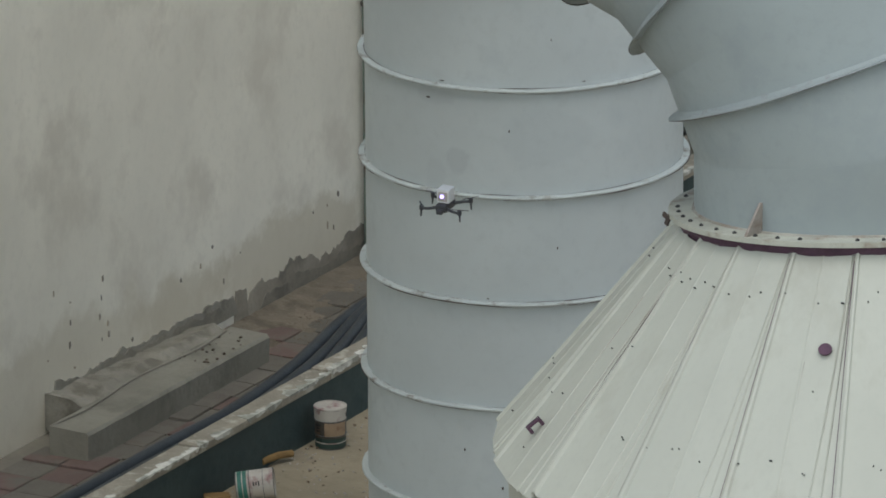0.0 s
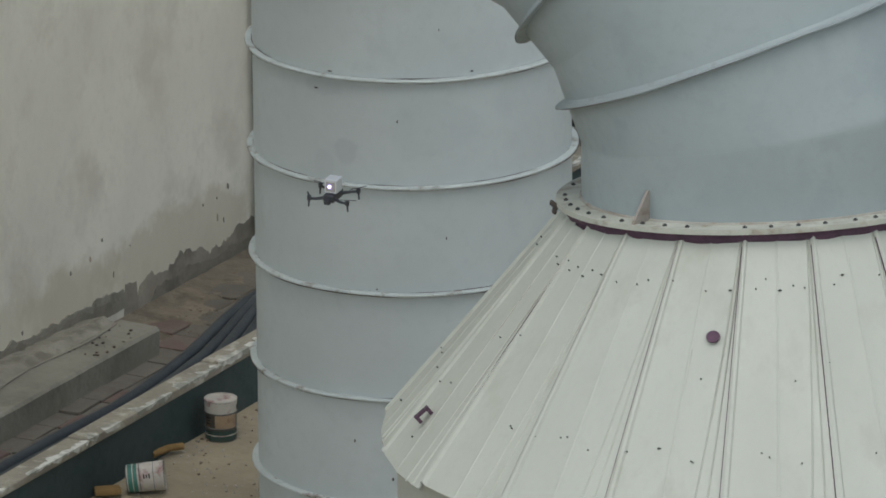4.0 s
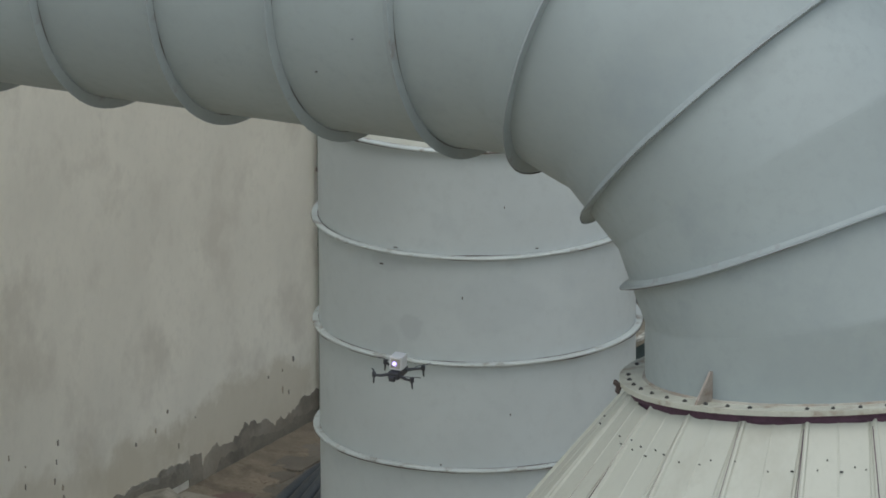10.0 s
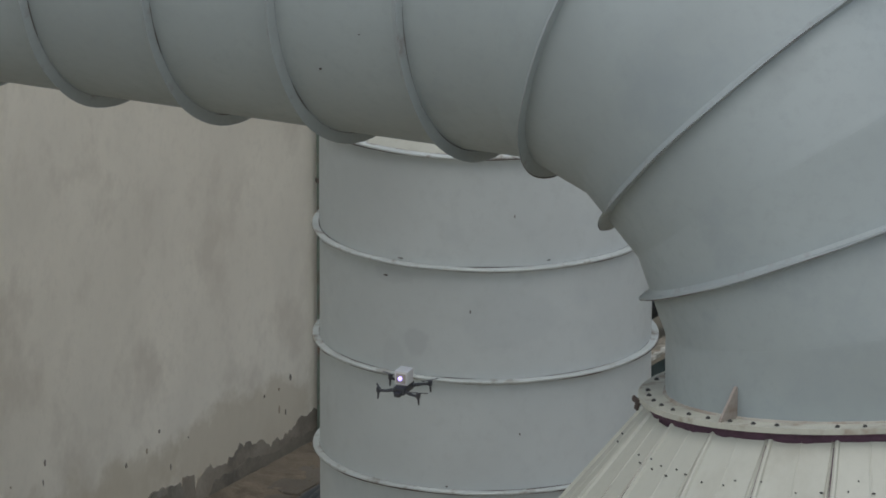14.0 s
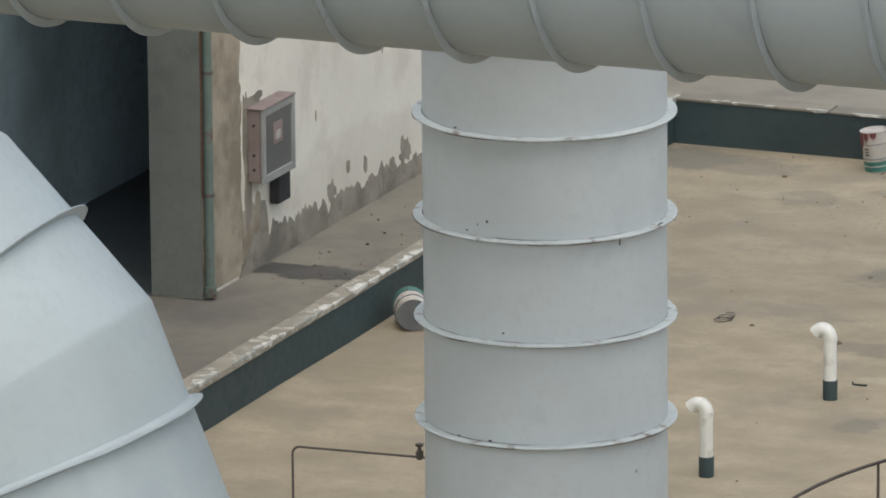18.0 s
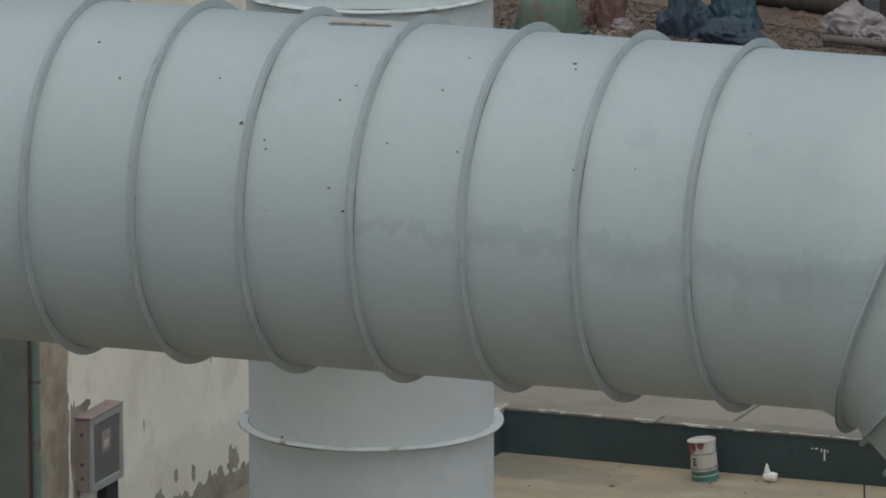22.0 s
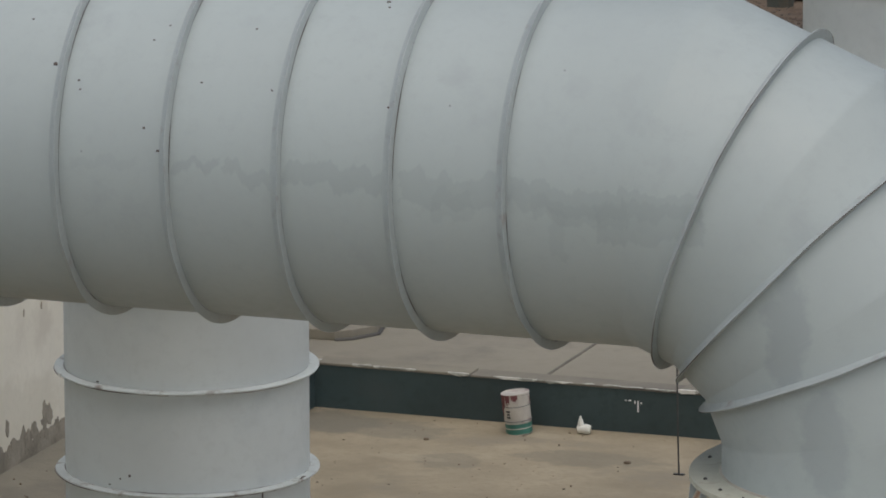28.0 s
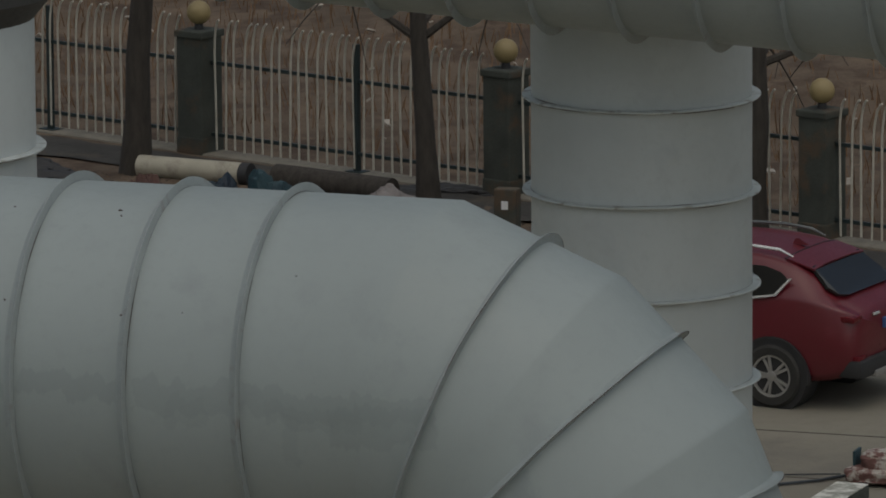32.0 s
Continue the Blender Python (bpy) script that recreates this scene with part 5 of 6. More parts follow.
can = pail(pose(-27.87, 48.96, 0), 0.115, 0.3, "upright rusty paint pail with a white lid by the kerb", M_TIN_WHITE, M_TIN_BROWN, M_TIN_DARKGREEN)
b = bmesh.new()
turns = [radians(-82 + 7 * i) for i in range(13)]
add_rings(b, [[Vector((rr * math.cos(a), rr * math.sin(a), z)) for rr, z in ((0.109, 0.102), (0.1165, 0.102), (0.1185, 0.198), (0.109, 0.198))] for a in turns], caps=True)
bmesh.ops.recalc_face_normals(b, faces=b.faces[:])
part("paper_label", b, M_TIN_TAN, can, "rust-stained tan label")
pail(pose(-27.86, 47.62, 0.105, 0, 84, 28), 0.105, 0.27, "tipped green and white paint pail lying on rubble", M_TIN_WHITE, M_TIN_WHITE, M_TIN_GREEN, lid=False)
pail(pose(-25.88, 72.16, 0, 2, -6, 0), 0.13, 0.39, "upright white paint pail with dark red paint runs", M_TIN_WHITE, M_TIN_WHITE, M_TIN_GREEN, lid=True, spill=True)
pail(pose(-27.75, 65.45, 0.152, 0, 88, 118) @ pose(0, 0, -0.18), 0.15, 0.36, "paint pail lying on its side with its grey base outwards", M_TIN_GREEN, M_TIN_WHITE, M_TIN_WHITE)
pail(pose(-22.55, 54.95, 0), 0.15, 0.36, "dark green paint pail beside the upright duct", M_TIN_WHITE, M_TIN_GREEN, M_TIN_GREEN)
stick = thing("paint_stick", (-27.95, 48.45, 0.02), "orange stained wooden stick lying behind a pail", "stick")
part("stick", tube([(-0.1, -0.16, 0.03), (-0.05, 0, 0.04), (0.0, 0.1, 0.03)], 0.026, 9), M_WOOD, stick)
stick = thing("paint_stick", (-27.95, 47.5, 0.02), "orange stained wooden block lying by the kerb", "stick")
part("stick", box((-0.1, -0.06, 0), (0.09, 0.05, 0.05), 0.02, pose(0, 0, 0, 0, 0, 38)), M_WOOD, stick)

# ---- on the basin floor ----


def vent(x, y, turn, h=0.6):
    root = thing("vent_pipe", (x, y, 0), "white PVC vent pipe with a hooked top and black foot", "vent pipe", "vent pipes")
    root.rotation_euler = (0, 0, radians(turn))
    r = 0.057
    part("foot", lathe([(r + 0.004, 0), (r + 0.006, min(0.17, h * 0.3))], 20), M_BLACK, root, "black bitumen foot")
    part("stem", lathe([(r, min(0.165, h * 0.29)), (r, h - 0.1)], 20), M_WHITEPVC, root)
    part("collar", lathe([(r + 0.003, h - 0.1), (r + 0.004, h - 0.055)], 20), M_WHITEPVC, root, "white socket collar")
    arc = [(0, 0, h - 0.07)] + [(-0.064 + 0.064 * math.cos(t), 0, h - 0.06 + 0.064 * math.sin(t)) for t in np.linspace(0, 2.3, 9)]
    end = Vector(arc[-1]) + Vector((-0.022, 0, -0.024))
    part("hook", tube(arc + [end], [r] * (len(arc)) + [r * 1.06], 18), M_WHITEPVC, root, "white hooked elbow")
    return root


vent(-23.555, 64.505, 0)
vent(-23.406, 67.232, 0, 0.48)
vent(-23.687, 61.954, 0)
vent(-24.2, 55.5, 180, 0.2)

rod = thing("bent_pipe", (-24.96, 56.55, 0), "thin rusty bent pipe with a valve reaching the upright duct", "pipe")
arc = [(0.06 - 0.06 * math.cos(t), 0, 1.49 + 0.06 * math.sin(t)) for t in np.linspace(0, math.pi / 2, 6)]
part("pipe", tube([(0, 0, 0)] + arc + [(1.1, 0.0, 1.57)], 0.0095, 8), M_RAILPIPE, rod)
part("valve", lathe([(0.02, 0), (0.03, 0.02), (0.03, 0.06), (0.014, 0.08), (0.014, 0.1), (0.032, 0.105), (0.032, 0.12)], 10), M_RAILPIPE, rod, "small rusty valve").location = (1.04, 0, 1.55)

wire = thing("standing_rod", (-23.96, 71.1, 0), "thin dark steel rod standing upright on the basin floor", "rod")
part("rod", tube([(0, 0, 0), (-0.012, 0, 0.4), (-0.02, 0, 1.1), (-0.03, 0, 2.4)], 0.009, 6), M_DARKSTEEL, wire)
part("spike", box((-0.05, -0.02, 0), (0.05, 0.02, 0.012), 0.004), M_DARKSTEEL, wire, "dark base strip", False)

fitting = thing("broken_elbow", (-25.3, 72.3, 0), "broken white PVC elbow with a pointed shard on the floor", "pipe fitting")
part("fitting", tube([(-0.05, 0, 0.042), (-0.02, 0, 0.05), (0.03, 0.005, 0.048), (0.065, 0.01, 0.042)], [0.038, 0.045, 0.046, 0.04], 14), M_WHITEPVC, fitting)
part("shard", tube([(-0.02, 0, 0.06), (-0.028, 0, 0.12), (-0.03, 0, 0.17)], [0.036, 0.024, 0.007], 9), M_WHITEPVC, fitting, "pointed broken shard")


def stone(x, y, s, label="small brown stone on the sandy floor", material=None, z=0.0):
    root = thing("stone", (x, y, z), label, "stone", "stones")
    b = bmesh.new()
    bmesh.ops.create_icosphere(b, subdivisions=2, radius=s)
    for v in b.verts:
        v.co *= 1 + 0.35 * noise.noise(v.co * (2.2 / s) * 0.5 + Vector((x, y, 0)))
        v.co.z = max(-0.2 * s, v.co.z * 0.6) + 0.2 * s
    part("lump", b, material or M_STONE, root, "", False)
    return root


for x, y, s in ((-24.54, 71.35, 0.05), (-24.1, 66.2, 0.05), (-27.6, 70.9, 0.06), (-25.0, 66.5, 0.035), (-26.6, 71.6, 0.04), (-23.0, 65.4, 0.05), (-22.9, 64.2, 0.05), (-25.3, 61.4, 0.045), (-24.6, 68.4, 0.03)):
    stone(x, y, s * 0.7)
coil = thing("wire_coil", (-25.3, 66.55, 0.0), "small coil of thin dark wire on the floor", "wire")
part("loop", tube([(0.08 * math.cos(t) * (1 - 0.02 * t), 0.1 * math.sin(t) + 0.01 * t, 0.006 + 0.001 * t) for t in np.linspace(0, 15, 60)], 0.004, 5), M_DARKSTEEL, coil)
strip = thing("steel_hook", (-23.46, 64.98, 0.0), "small dark bent steel strip on the floor", "scrap")
part("strip", tube([(-0.08, 0.035, 0.02), (-0.06, 0, 0.012), (0.0, 0.0, 0.012), (0.06, 0.012, 0.012)], 0.009, 6), M_DARKSTEEL, strip)
plate = thing("grey_board", (-23.83, 56.3, 0), "small grey board leaning at the foot of the upright duct", "board")
part("board", box((-0.12, -0.01, 0), (0.12, 0.012, 0.22), 0.004, pose(0, 0, 0, -14, 12, -35)), M_TIN_GREY, plate, "", False)

# dark damp patch by the doorway, and yard joints
def patch(name, cx, cy, rx, ry, seed, material, label, z=-0.026, turn=0.0):
    b = bmesh.new()
    n = 90
    c, s = math.cos(turn), math.sin(turn)
    loop = []
    for i in range(n):
        a = 2 * math.pi * i / n
        k = 1 + 0.55 * noise.noise((math.cos(a) * 2 + seed, math.sin(a) * 2, seed)) + 0.45 * noise.noise((math.cos(a) * 6 + seed, math.sin(a) * 6, seed))
        u, v = rx * k * math.cos(a), ry * k * math.sin(a)
        loop.append(b.verts.new((cx + u * c - v * s, cy + u * s + v * c, z)))
    b.faces.new(loop)
    setting(name, b, material, label, "damp patch")


patch("damp_patch", -29.3, 66.95, 0.62, 0.24, 9.0, M_DAMP_SHADE, "dark damp patch on the ground beside the kerb", turn=0.15)
patch("soil_patch", -33.3, 93.6, 4.4, 2.0, 12.0, M_DEBRIS, "brown soil under the rubbish heap", z=-0.022, turn=-0.3)
# flat dark sheet paints the shaded hollow beside the beam
patch("dark_patch", -21.3, 78.1, 0.4, 0.75, 4.0, M_DAMP_SHADE, "painted shade in the hollow between the beam and the steel channels")
bm = bmesh.new()
for lo_, hi_ in (((-26.47, 72.8), (-26.44, 100)), ((-22.0, 80.0), (-21.97, 100)), ((-45, 77.4), (0, 77.42)), ((-45, 83.1), (0, 83.13)), ((-45, 80.96), (0, 80.98)), ((-17.5, 72.8), (-17.47, 100))):
    add_box(bm, (lo_[0], lo_[1], -0.05), (hi_[0], hi_[1], -0.024))
setting("yard_joints", bm, M_JOINT, "dark joints between the slabs of the concrete yard", "joint")
slab = thing("broken_slab", (-29.1, 75.65, -0.03), "broken flat concrete slab lying loose on the yard", "slab")
b = bmesh.new()
outline = [(-0.6, -0.36), (0.2, -0.4), (0.34, -0.3), (0.5, -0.02), (0.44, 0.28), (0.1, 0.36), (-0.62, 0.33)]
add_rings(b, [[Vector((x, y, z)) for x, y in outline] for z in (0.0, 0.1)], caps=True)
bmesh.ops.bevel(b, geom=b.edges[:], offset=0.012, segments=2, affect="EDGES", profile=0.6)
part("slab", b, M_YARD, slab, "", False)
edge_pts = [(x * 1.03, y * 1.03) for x, y in outline]
# dark tube stands in for the slab's shadow on the near edges
part("dirt_rim", tube([(x, y, 0.01) for x, y in edge_pts[1:6]], 0.02, 7), M_DAMP_SHADE, slab, "painted shade along its edge")
pole = thing("timber_pole", (-29.6, 76.9, -0.03), "pale timber pole lying on the yard slab", "pole")
part("pole", tube([(-0.9, -0.2, 0.05), (0.9, 0.25, 0.05)], 0.045, 10), M_WHITEPVC, pole)

# ---- clutter beyond the back kerb ----
beam = thing("concrete_beam", (-21.95, 77.4, -0.03), "broken concrete beam with a flaking white top", "beam")
# dark pillar material puts the flank's shade into the beam's colour
part("beam", box((-0.3, -1.3, 0), (0.05, 1.6, 0.42), 0.03, pose(0, 0, 0, 0, 0, -3)), M_PILLAR, beam, "", False)
part("flaking_top", box((-0.29, -1.28, 0.422), (0.04, 1.58, 0.435), 0.004, pose(0, 0, 0, 0, 0, -3)), M_EDGE, beam, "flaking white paint", False)
for k, (x0, y, z) in enumerate(((-21.3, 77.65, 0.25), (-21.17, 77.55, 0.17))):
    rail = thing("steel_rail", (x0, y, z), "long grey steel channel lying on blocks", "steel channel", "steel channels")
    b = bmesh.new()
    for lo_, hi_ in (((-0.95, -0.035, 0), (1.6, 0.035, 0.008)), ((-0.95, -0.035, 0.008), (1.6, -0.027, 0.04)), ((-0.95, 0.027, 0.008), (1.6, 0.035, 0.04))):
        add_box(b, lo_, hi_, 0.003, pose(0, 0, 0, 0, 0, 56))
    part("channel", b, M_TIN_GREY, rail, "", False)
    for x in (-0.5, 0.8):
        part("block", box((x - 0.05, -0.05, -z - 0.03), (x + 0.05, 0.05, -0.002), 0.01, pose(0, 0, 0, 0, 0, 56)), M_TIN_GREY, rail, "rough support block", False)
red = thing("sheet_stack", (-20.55, 74.65, 0), "brick-red coated steel sheet on a low frame", "steel sheet")
part("sheet", box((-0.62, -1.04, 0.4), (1.2, 0.82, 0.415), 0.003, pose(0, 0, 0, 0, 0, -4)), M_REDSHEET, red, "", False)
part("edge", box((-0.64, -1.09, 0.34), (1.22, -1.045, 0.418), 0.004, pose(0, 0, 0, 0, 0, -4)), M_FRAMEGREY, red, "grey steel edge angle", False)
part("side_edge", box((-0.68, -1.08, 0.34), (-0.625, 0.86, 0.418), 0.004, pose(0, 0, 0, 0, 0, -4)), M_COPING, red, "pale side edge", False)
for x in (-0.55, 1.05):
    for y in (-0.75, 0.75):
        part("leg", box((x - 0.04, y - 0.04, -0.03), (x + 0.04, y + 0.04, 0.4), 0.005), M_DARKSTEEL, red, "", False)
part("lower_sheet", box((-0.6, -1.62, 0.14), (1.2, -0.9, 0.155), 0.003, pose(0, 0, 0, 0, 0, -4)), M_TIN_GREY, red, "grey sheet underneath", False)
part("lower_edge", box((-0.6, -1.66, 0.1), (1.2, -1.625, 0.16), 0.004, pose(0, 0, 0, 0, 0, -4)), M_EDGE, red, "flaking white edge", False)
bundle = thing("cloth_bundle", (-22.35, 81.0, -0.03), "bundle of pink and white patterned cloth on the yard", "cloth bundle")
for k, (x, y, z, sx, sy, sz) in enumerate(((0.16, 0.0, 0.17, 0.34, 0.26, 0.19), (0.1, -0.06, 0.1, 0.42, 0.3, 0.1))):
    # soft folded bundles with flattened sides
    b = bmesh.new()
    bmesh.ops.create_icosphere(b, subdivisions=4, radius=1.0)
    for v in b.verts:
        q = Vector([math.copysign(abs(c) ** 0.5, c) for c in v.co])
        q *= 1 + 0.16 * noise.noise(v.co * 2.5 + Vector((k, 0, 0))) - 0.14 * abs(noise.noise(v.co * 6 + Vector((0, k, 0))))
        v.co = Vector((x + q.x * sx * 0.8, y + q.y * sy * 0.8, max(0.0, z + q.z * sz * 0.85)))
    part("cloth", b, M_CLOTH, bundle)
part("bag_edge", box((-0.17, -0.12, 0.0), (-0.14, 0.12, 0.33), 0.01), M_TARP, bundle, "teal edge of the bag")
cab = thing("yard_cable", (-23.0, 80.5, -0.02), "thin black cables crossing the concrete yard", "cable")
part("cable", tube([(-2.2, -1.35, 0.014), (-1.0, -0.45, 0.014), (-0.2, 0.0, 0.014), (0.14, 0.3, 0.014), (0.35, 0.62, 0.014)], 0.016, 7), M_HOSE, cab)
part("thin_cable", tube([(-2.2, -0.1, 0.008), (-0.9, 0.32, 0.008), (-0.27, 0.5, 0.008), (0.27, 0.69, 0.008)], 0.008, 6), M_HOSE, cab, "thinner black cable")

kerb_back = bpy.data.objects["kerb_back"]
for x, z0, z1, w in ((-24.83, 0.2, 0.31, 0.007), (-24.86, 0.28, 0.31, 0.006), (-24.91, 0.3, 0.315, 0.012), (-24.95, 0.3, 0.312, 0.008), (-24.8, 0.28, 0.3, 0.005)):
    part("paint_drip", box((x - w, BY - 0.004, z0), (x + w, BY + 0.01, z1), 0.003, Matrix.Translation(-kerb_back.location)), M_WHITEBOX, kerb_back, "white paint drip", False)

# ---- details on the ducts and the cone ----
plug = part("plug", lathe([(0.04, 0), (0.04, 0.012), (0.012, 0.016)], 16), M_SEAL, hood, "dark purple rubber plug")
plug.matrix_local = pose(0, 0, 0, 0, 0, -77) @ pose(1.567, 0, 4.293) @ pose(0, 0, 0, 0, 38, 0)
hook = bmesh.new()
for lo_, hi_ in (((-0.03, -0.02, 0), (-0.016, 0.02, 0.05)), ((-0.016, -0.02, 0.036), (0.034, 0.02, 0.05)), ((0.02, -0.02, 0.0), (0.034, 0.02, 0.036))):
    add_box(hook, lo_, hi_, 0.003)
ob = part("hook", hook, M_SEAL, hood, "small dark steel hook", False)
ob.matrix_local = pose(0, 0, 0, 0, 0, -137.5) @ pose(2.12, 0, 3.5) @ pose(0, 0, 0, 0, 38, 0) @ Matrix.Diagonal((1.6, 1.0, 1.0, 1.0))
knob = bmesh.new()
for turn in (20, 110):
    add_box(knob, (-0.034, -0.008, 0.0), (0.034, 0.008, 0.03), 0.003, Matrix.Rotation(radians(turn), 4, "Y"))
ob = part("wing_nut", knob, M_CHIP_SHADE, hood, "dark wing nut at the edge of the flange", False)
ob.location = (1.3 * math.cos(radians(212)), 1.3 * math.sin(radians(212)), 4.69 + 1.3 * (LEAN[0] * math.cos(radians(212)) + LEAN[1] * math.sin(radians(212))))
ob.rotation_euler = (0, 0, radians(-25))
bar = thing("steel_rod", (-21.39, 52.69, 8.098), "thin rusty steel rod lying on the duct", "rod")
part("rod", tube([(-0.22, -0.03, 0.0), (-0.05, -0.006, 0.002), (0.21, 0.026, 0.0)], 0.012, 8), M_RUSTPAINT, bar)

# ---- fence, pillars, lamps and trees at the far edge of the yard ----
def fence_y(x):
    return 96.15 - 0.385 * (x + 33.03)


FDIR = Vector((1, -0.385, 0)).normalized()
FANG = math.degrees(math.atan2(FDIR.y, FDIR.x))
bm = box((-14.0, -0.2, -0.05), (14.0, 0.2, 0.015), 0.02, pose(-33.03, 96.15, 0, 0, 0, FANG))
setting("fence_footing", bm, M_PEEL_DARK, "low weathered concrete footing under the fence", "footing")
picket_mesh = None
starts = [-39.9, -35.4, -30.85, -26.43, -22.05]
for i, x0 in enumerate(starts[:-1]):
    x1 = starts[i + 1]
    root = thing("fence_panel", (x0, fence_y(x0), 0.01), "steel fence panel with curved pale pickets and dark rails", "fence", "fence panels")
    root.rotation_euler = (0, 0, radians(FANG))
    length = math.hypot(x1 - x0, fence_y(x1) - fence_y(x0))
    for z in (0.2, 1.1):
        part("rail", box((0.2, -0.02, z), (length - 0.2, 0.02, z + 0.045), 0.004), M_RAIL, root, "dark steel rail", False)
    mid = length * (0.485 if i == 0 else 0.52)
    post = part("post", box((mid - 0.035, -0.035, -0.02), (mid + 0.035, 0.035, 1.58), 0.008), M_RAIL, root, "dark steel post", False)
    part("base_plate", box((mid - 0.12, -0.1, -0.01), (mid + 0.12, 0.1, 0.015), 0.004), M_RAIL, post, "", False)
    k = 0
    x = 0.3
    while x < length - 0.3:
        if picket_mesh is None:
            pts = [(0, -0.03, 0.04), (0, -0.03, 1.22)] + [(0.15 * (1 - math.cos(t)), -0.03 - 0.05 * (1 - math.cos(t)), 1.22 + 0.46 * math.sin(t)) for t in np.linspace(0.15, 1.5, 7)]
            ob = part("picket", tube(pts, 0.014, 6), M_PICKET, root)
            picket_mesh = ob.data
        else:
            ob = new("picket", picket_mesh)
            ob.parent = root
        ob.location = (x, 0, 0.01 * ((k * 7) % 3))
        ob.rotation_euler = (0, radians(((k * 13) % 5 - 2) * 0.5), radians(((k * 11) % 7 - 3) * 2))
        k += 1
        x += 0.148

for x in starts:
    root = thing("gate_pillar", (x, fence_y(x), 0), "dark stone fence pillar topped by a yellowed globe lamp", "pillar", "fence pillars")
    root.rotation_euler = (0, 0, radians(FANG))
    part("shaft", box((-0.2, -0.2, -0.02), (0.2, 0.2, 1.45), 0.02), M_PILLAR, root, "", False)
    part("base", box((-0.21, -0.21, -0.02), (0.21, 0.21, 0.2), 0.02), M_PILLAR, root, "", False)
    part("capstone", box((-0.225, -0.225, 1.44), (0.225, 0.225, 1.53), 0.02), M_PILLAR, root, "", False)
    part("lamp_neck", lathe([(0.06, 1.53), (0.05, 1.61)], 14), M_PLASTIC, root, "dark lamp neck")
    part("globe", lathe([(0.05, 1.6)] + [(0.15 * math.cos(a), 1.74 + 0.15 * math.sin(a)) for a in np.linspace(-1.2, 1.45, 11)], 22), M_GLOBE, root, "yellowed globe lamp")


def tree(x, y, r, h, seed, lean):
    """A bare winter tree: tapered trunk, limbs that fork twice, and hanging twigs."""
    rr = random.Random(seed)
    root = thing("bare_tree", (x, y, -0.03), "bare winter tree with a dark trunk beside the fence", "tree", "trees by the fence")
    n = 9
    spine = [Vector((lean * (i / n) ** 1.3 * h * 0.12 + 0.05 * noise.noise((i * 0.7, seed, 0)), 0.06 * noise.noise((i * 0.6, 0, seed)), h * i / n)) for i in range(n + 1)]
    part("trunk", tube(spine, [r * (1.25 if i == 0 else 1 - 0.6 * i / n) for i in range(n + 1)], 14), M_BARK, root)
    for k in range(9):
        b = bmesh.new()
        i = rr.randint(3, n)
        p = spine[i]
        a, up = rr.uniform(0, 6.28), rr.uniform(0.2, 0.9)
        d = Vector((math.cos(a), math.sin(a), up)).normalized()
        l = rr.uniform(1.2, 2.4)
        limb = [p + d * (l * t) + Vector((0, 0, 0.25 * t * t)) + 0.12 * Vector((noise.noise((t * 3, k, seed)), noise.noise((t * 3, k, seed + 5)), 0)) for t in (0, 0.25, 0.5, 0.75, 1)]
        add_tube(b, limb, [r * 0.4, r * 0.3, r * 0.22, r * 0.15, r * 0.07], 7)
        for m in range(7):
            q = limb[rr.randint(1, 4)]
            e = Vector((rr.uniform(-1, 1), rr.uniform(-1, 1), rr.uniform(-0.8, 0.9))).normalized()
            tw = [q + e * (0.9 * t) + Vector((0, 0, -0.25 * t * t)) for t in (0, 0.35, 0.7, 1)]
            add_tube(b, tw, [r * 0.1, r * 0.08, r * 0.06, r * 0.03], 5)
        part("limb", b, M_BARK, root)


tree(-35.66, 95.45, 0.17, 6.5, 3, 0.6)
tree(-31.55, 94.45, 0.13, 6.0, 8, -0.6)
tree(-27.2, 93.45, 0.14, 6.2, 14, 0.2)

# the bank behind the fence
bm = bmesh.new()
nx, ny = 60, 40
grid = []
for i in range(nx + 1):
    col = []
    for j in range(ny + 1):
        x = -75 + 75 * i / nx
        d = -2.4 + 37 * j / ny
        y = fence_y(x) + d
        z = -0.01 + 0.09 * max(0.0, d - 0.7) + (0.0 if d < 0.6 else 1.0) * 0.35 * noise.noise((x * 0.35, y * 0.35, 1)) * min(1, j / 4) + 0.12 * noise.noise((x * 1.4, y * 1.4, 2)) * (0.12 if d < 0.6 else 1.0)
        col.append(bm.verts.new((x, y, max(-0.012, z))))
    grid.append(col)
for i in range(nx):
    for j in range(ny):
        bm.faces.new((grid[i][j], grid[i + 1][j], grid[i + 1][j + 1], grid[i][j + 1]))
setting("bank", bm, M_BANK, "brown bank covered with dry leaf litter behind the fence", "bank", smooth=True)
rnd = random.Random(31)
b = bmesh.new()
for i in range(9000):
    x = rnd.uniform(-44, -20)
    d = rnd.uniform(0.8, 22)
    y = fence_y(x) + d
    z = 0.02 + 0.09 * d
    h = rnd.uniform(0.06, 0.3)
    a = rnd.uniform(0, 6.28)
    tip = Vector((x + 0.4 * h * math.cos(a), y + 0.4 * h * math.sin(a), z + h))
    w = 0.004 + 0.006 * rnd.random()
    p = Vector((x, y, z - 0.05))
    mid = p.lerp(tip, 0.55) + Vector((0, 0, 0.08 * h))
    v = [b.verts.new(q) for q in (p - Vector((w, 0, 0)), p + Vector((w, 0, 0)), mid + Vector((w, 0, 0)), mid - Vector((w, 0, 0)), tip)]
    b.faces.new((v[0], v[1], v[2], v[3]))
    b.faces.new((v[3], v[2], v[4]))
setting("dry_grass", b, M_TWIG, "dry brown grass and stems on the bank", "dry grass", kind="stuff")
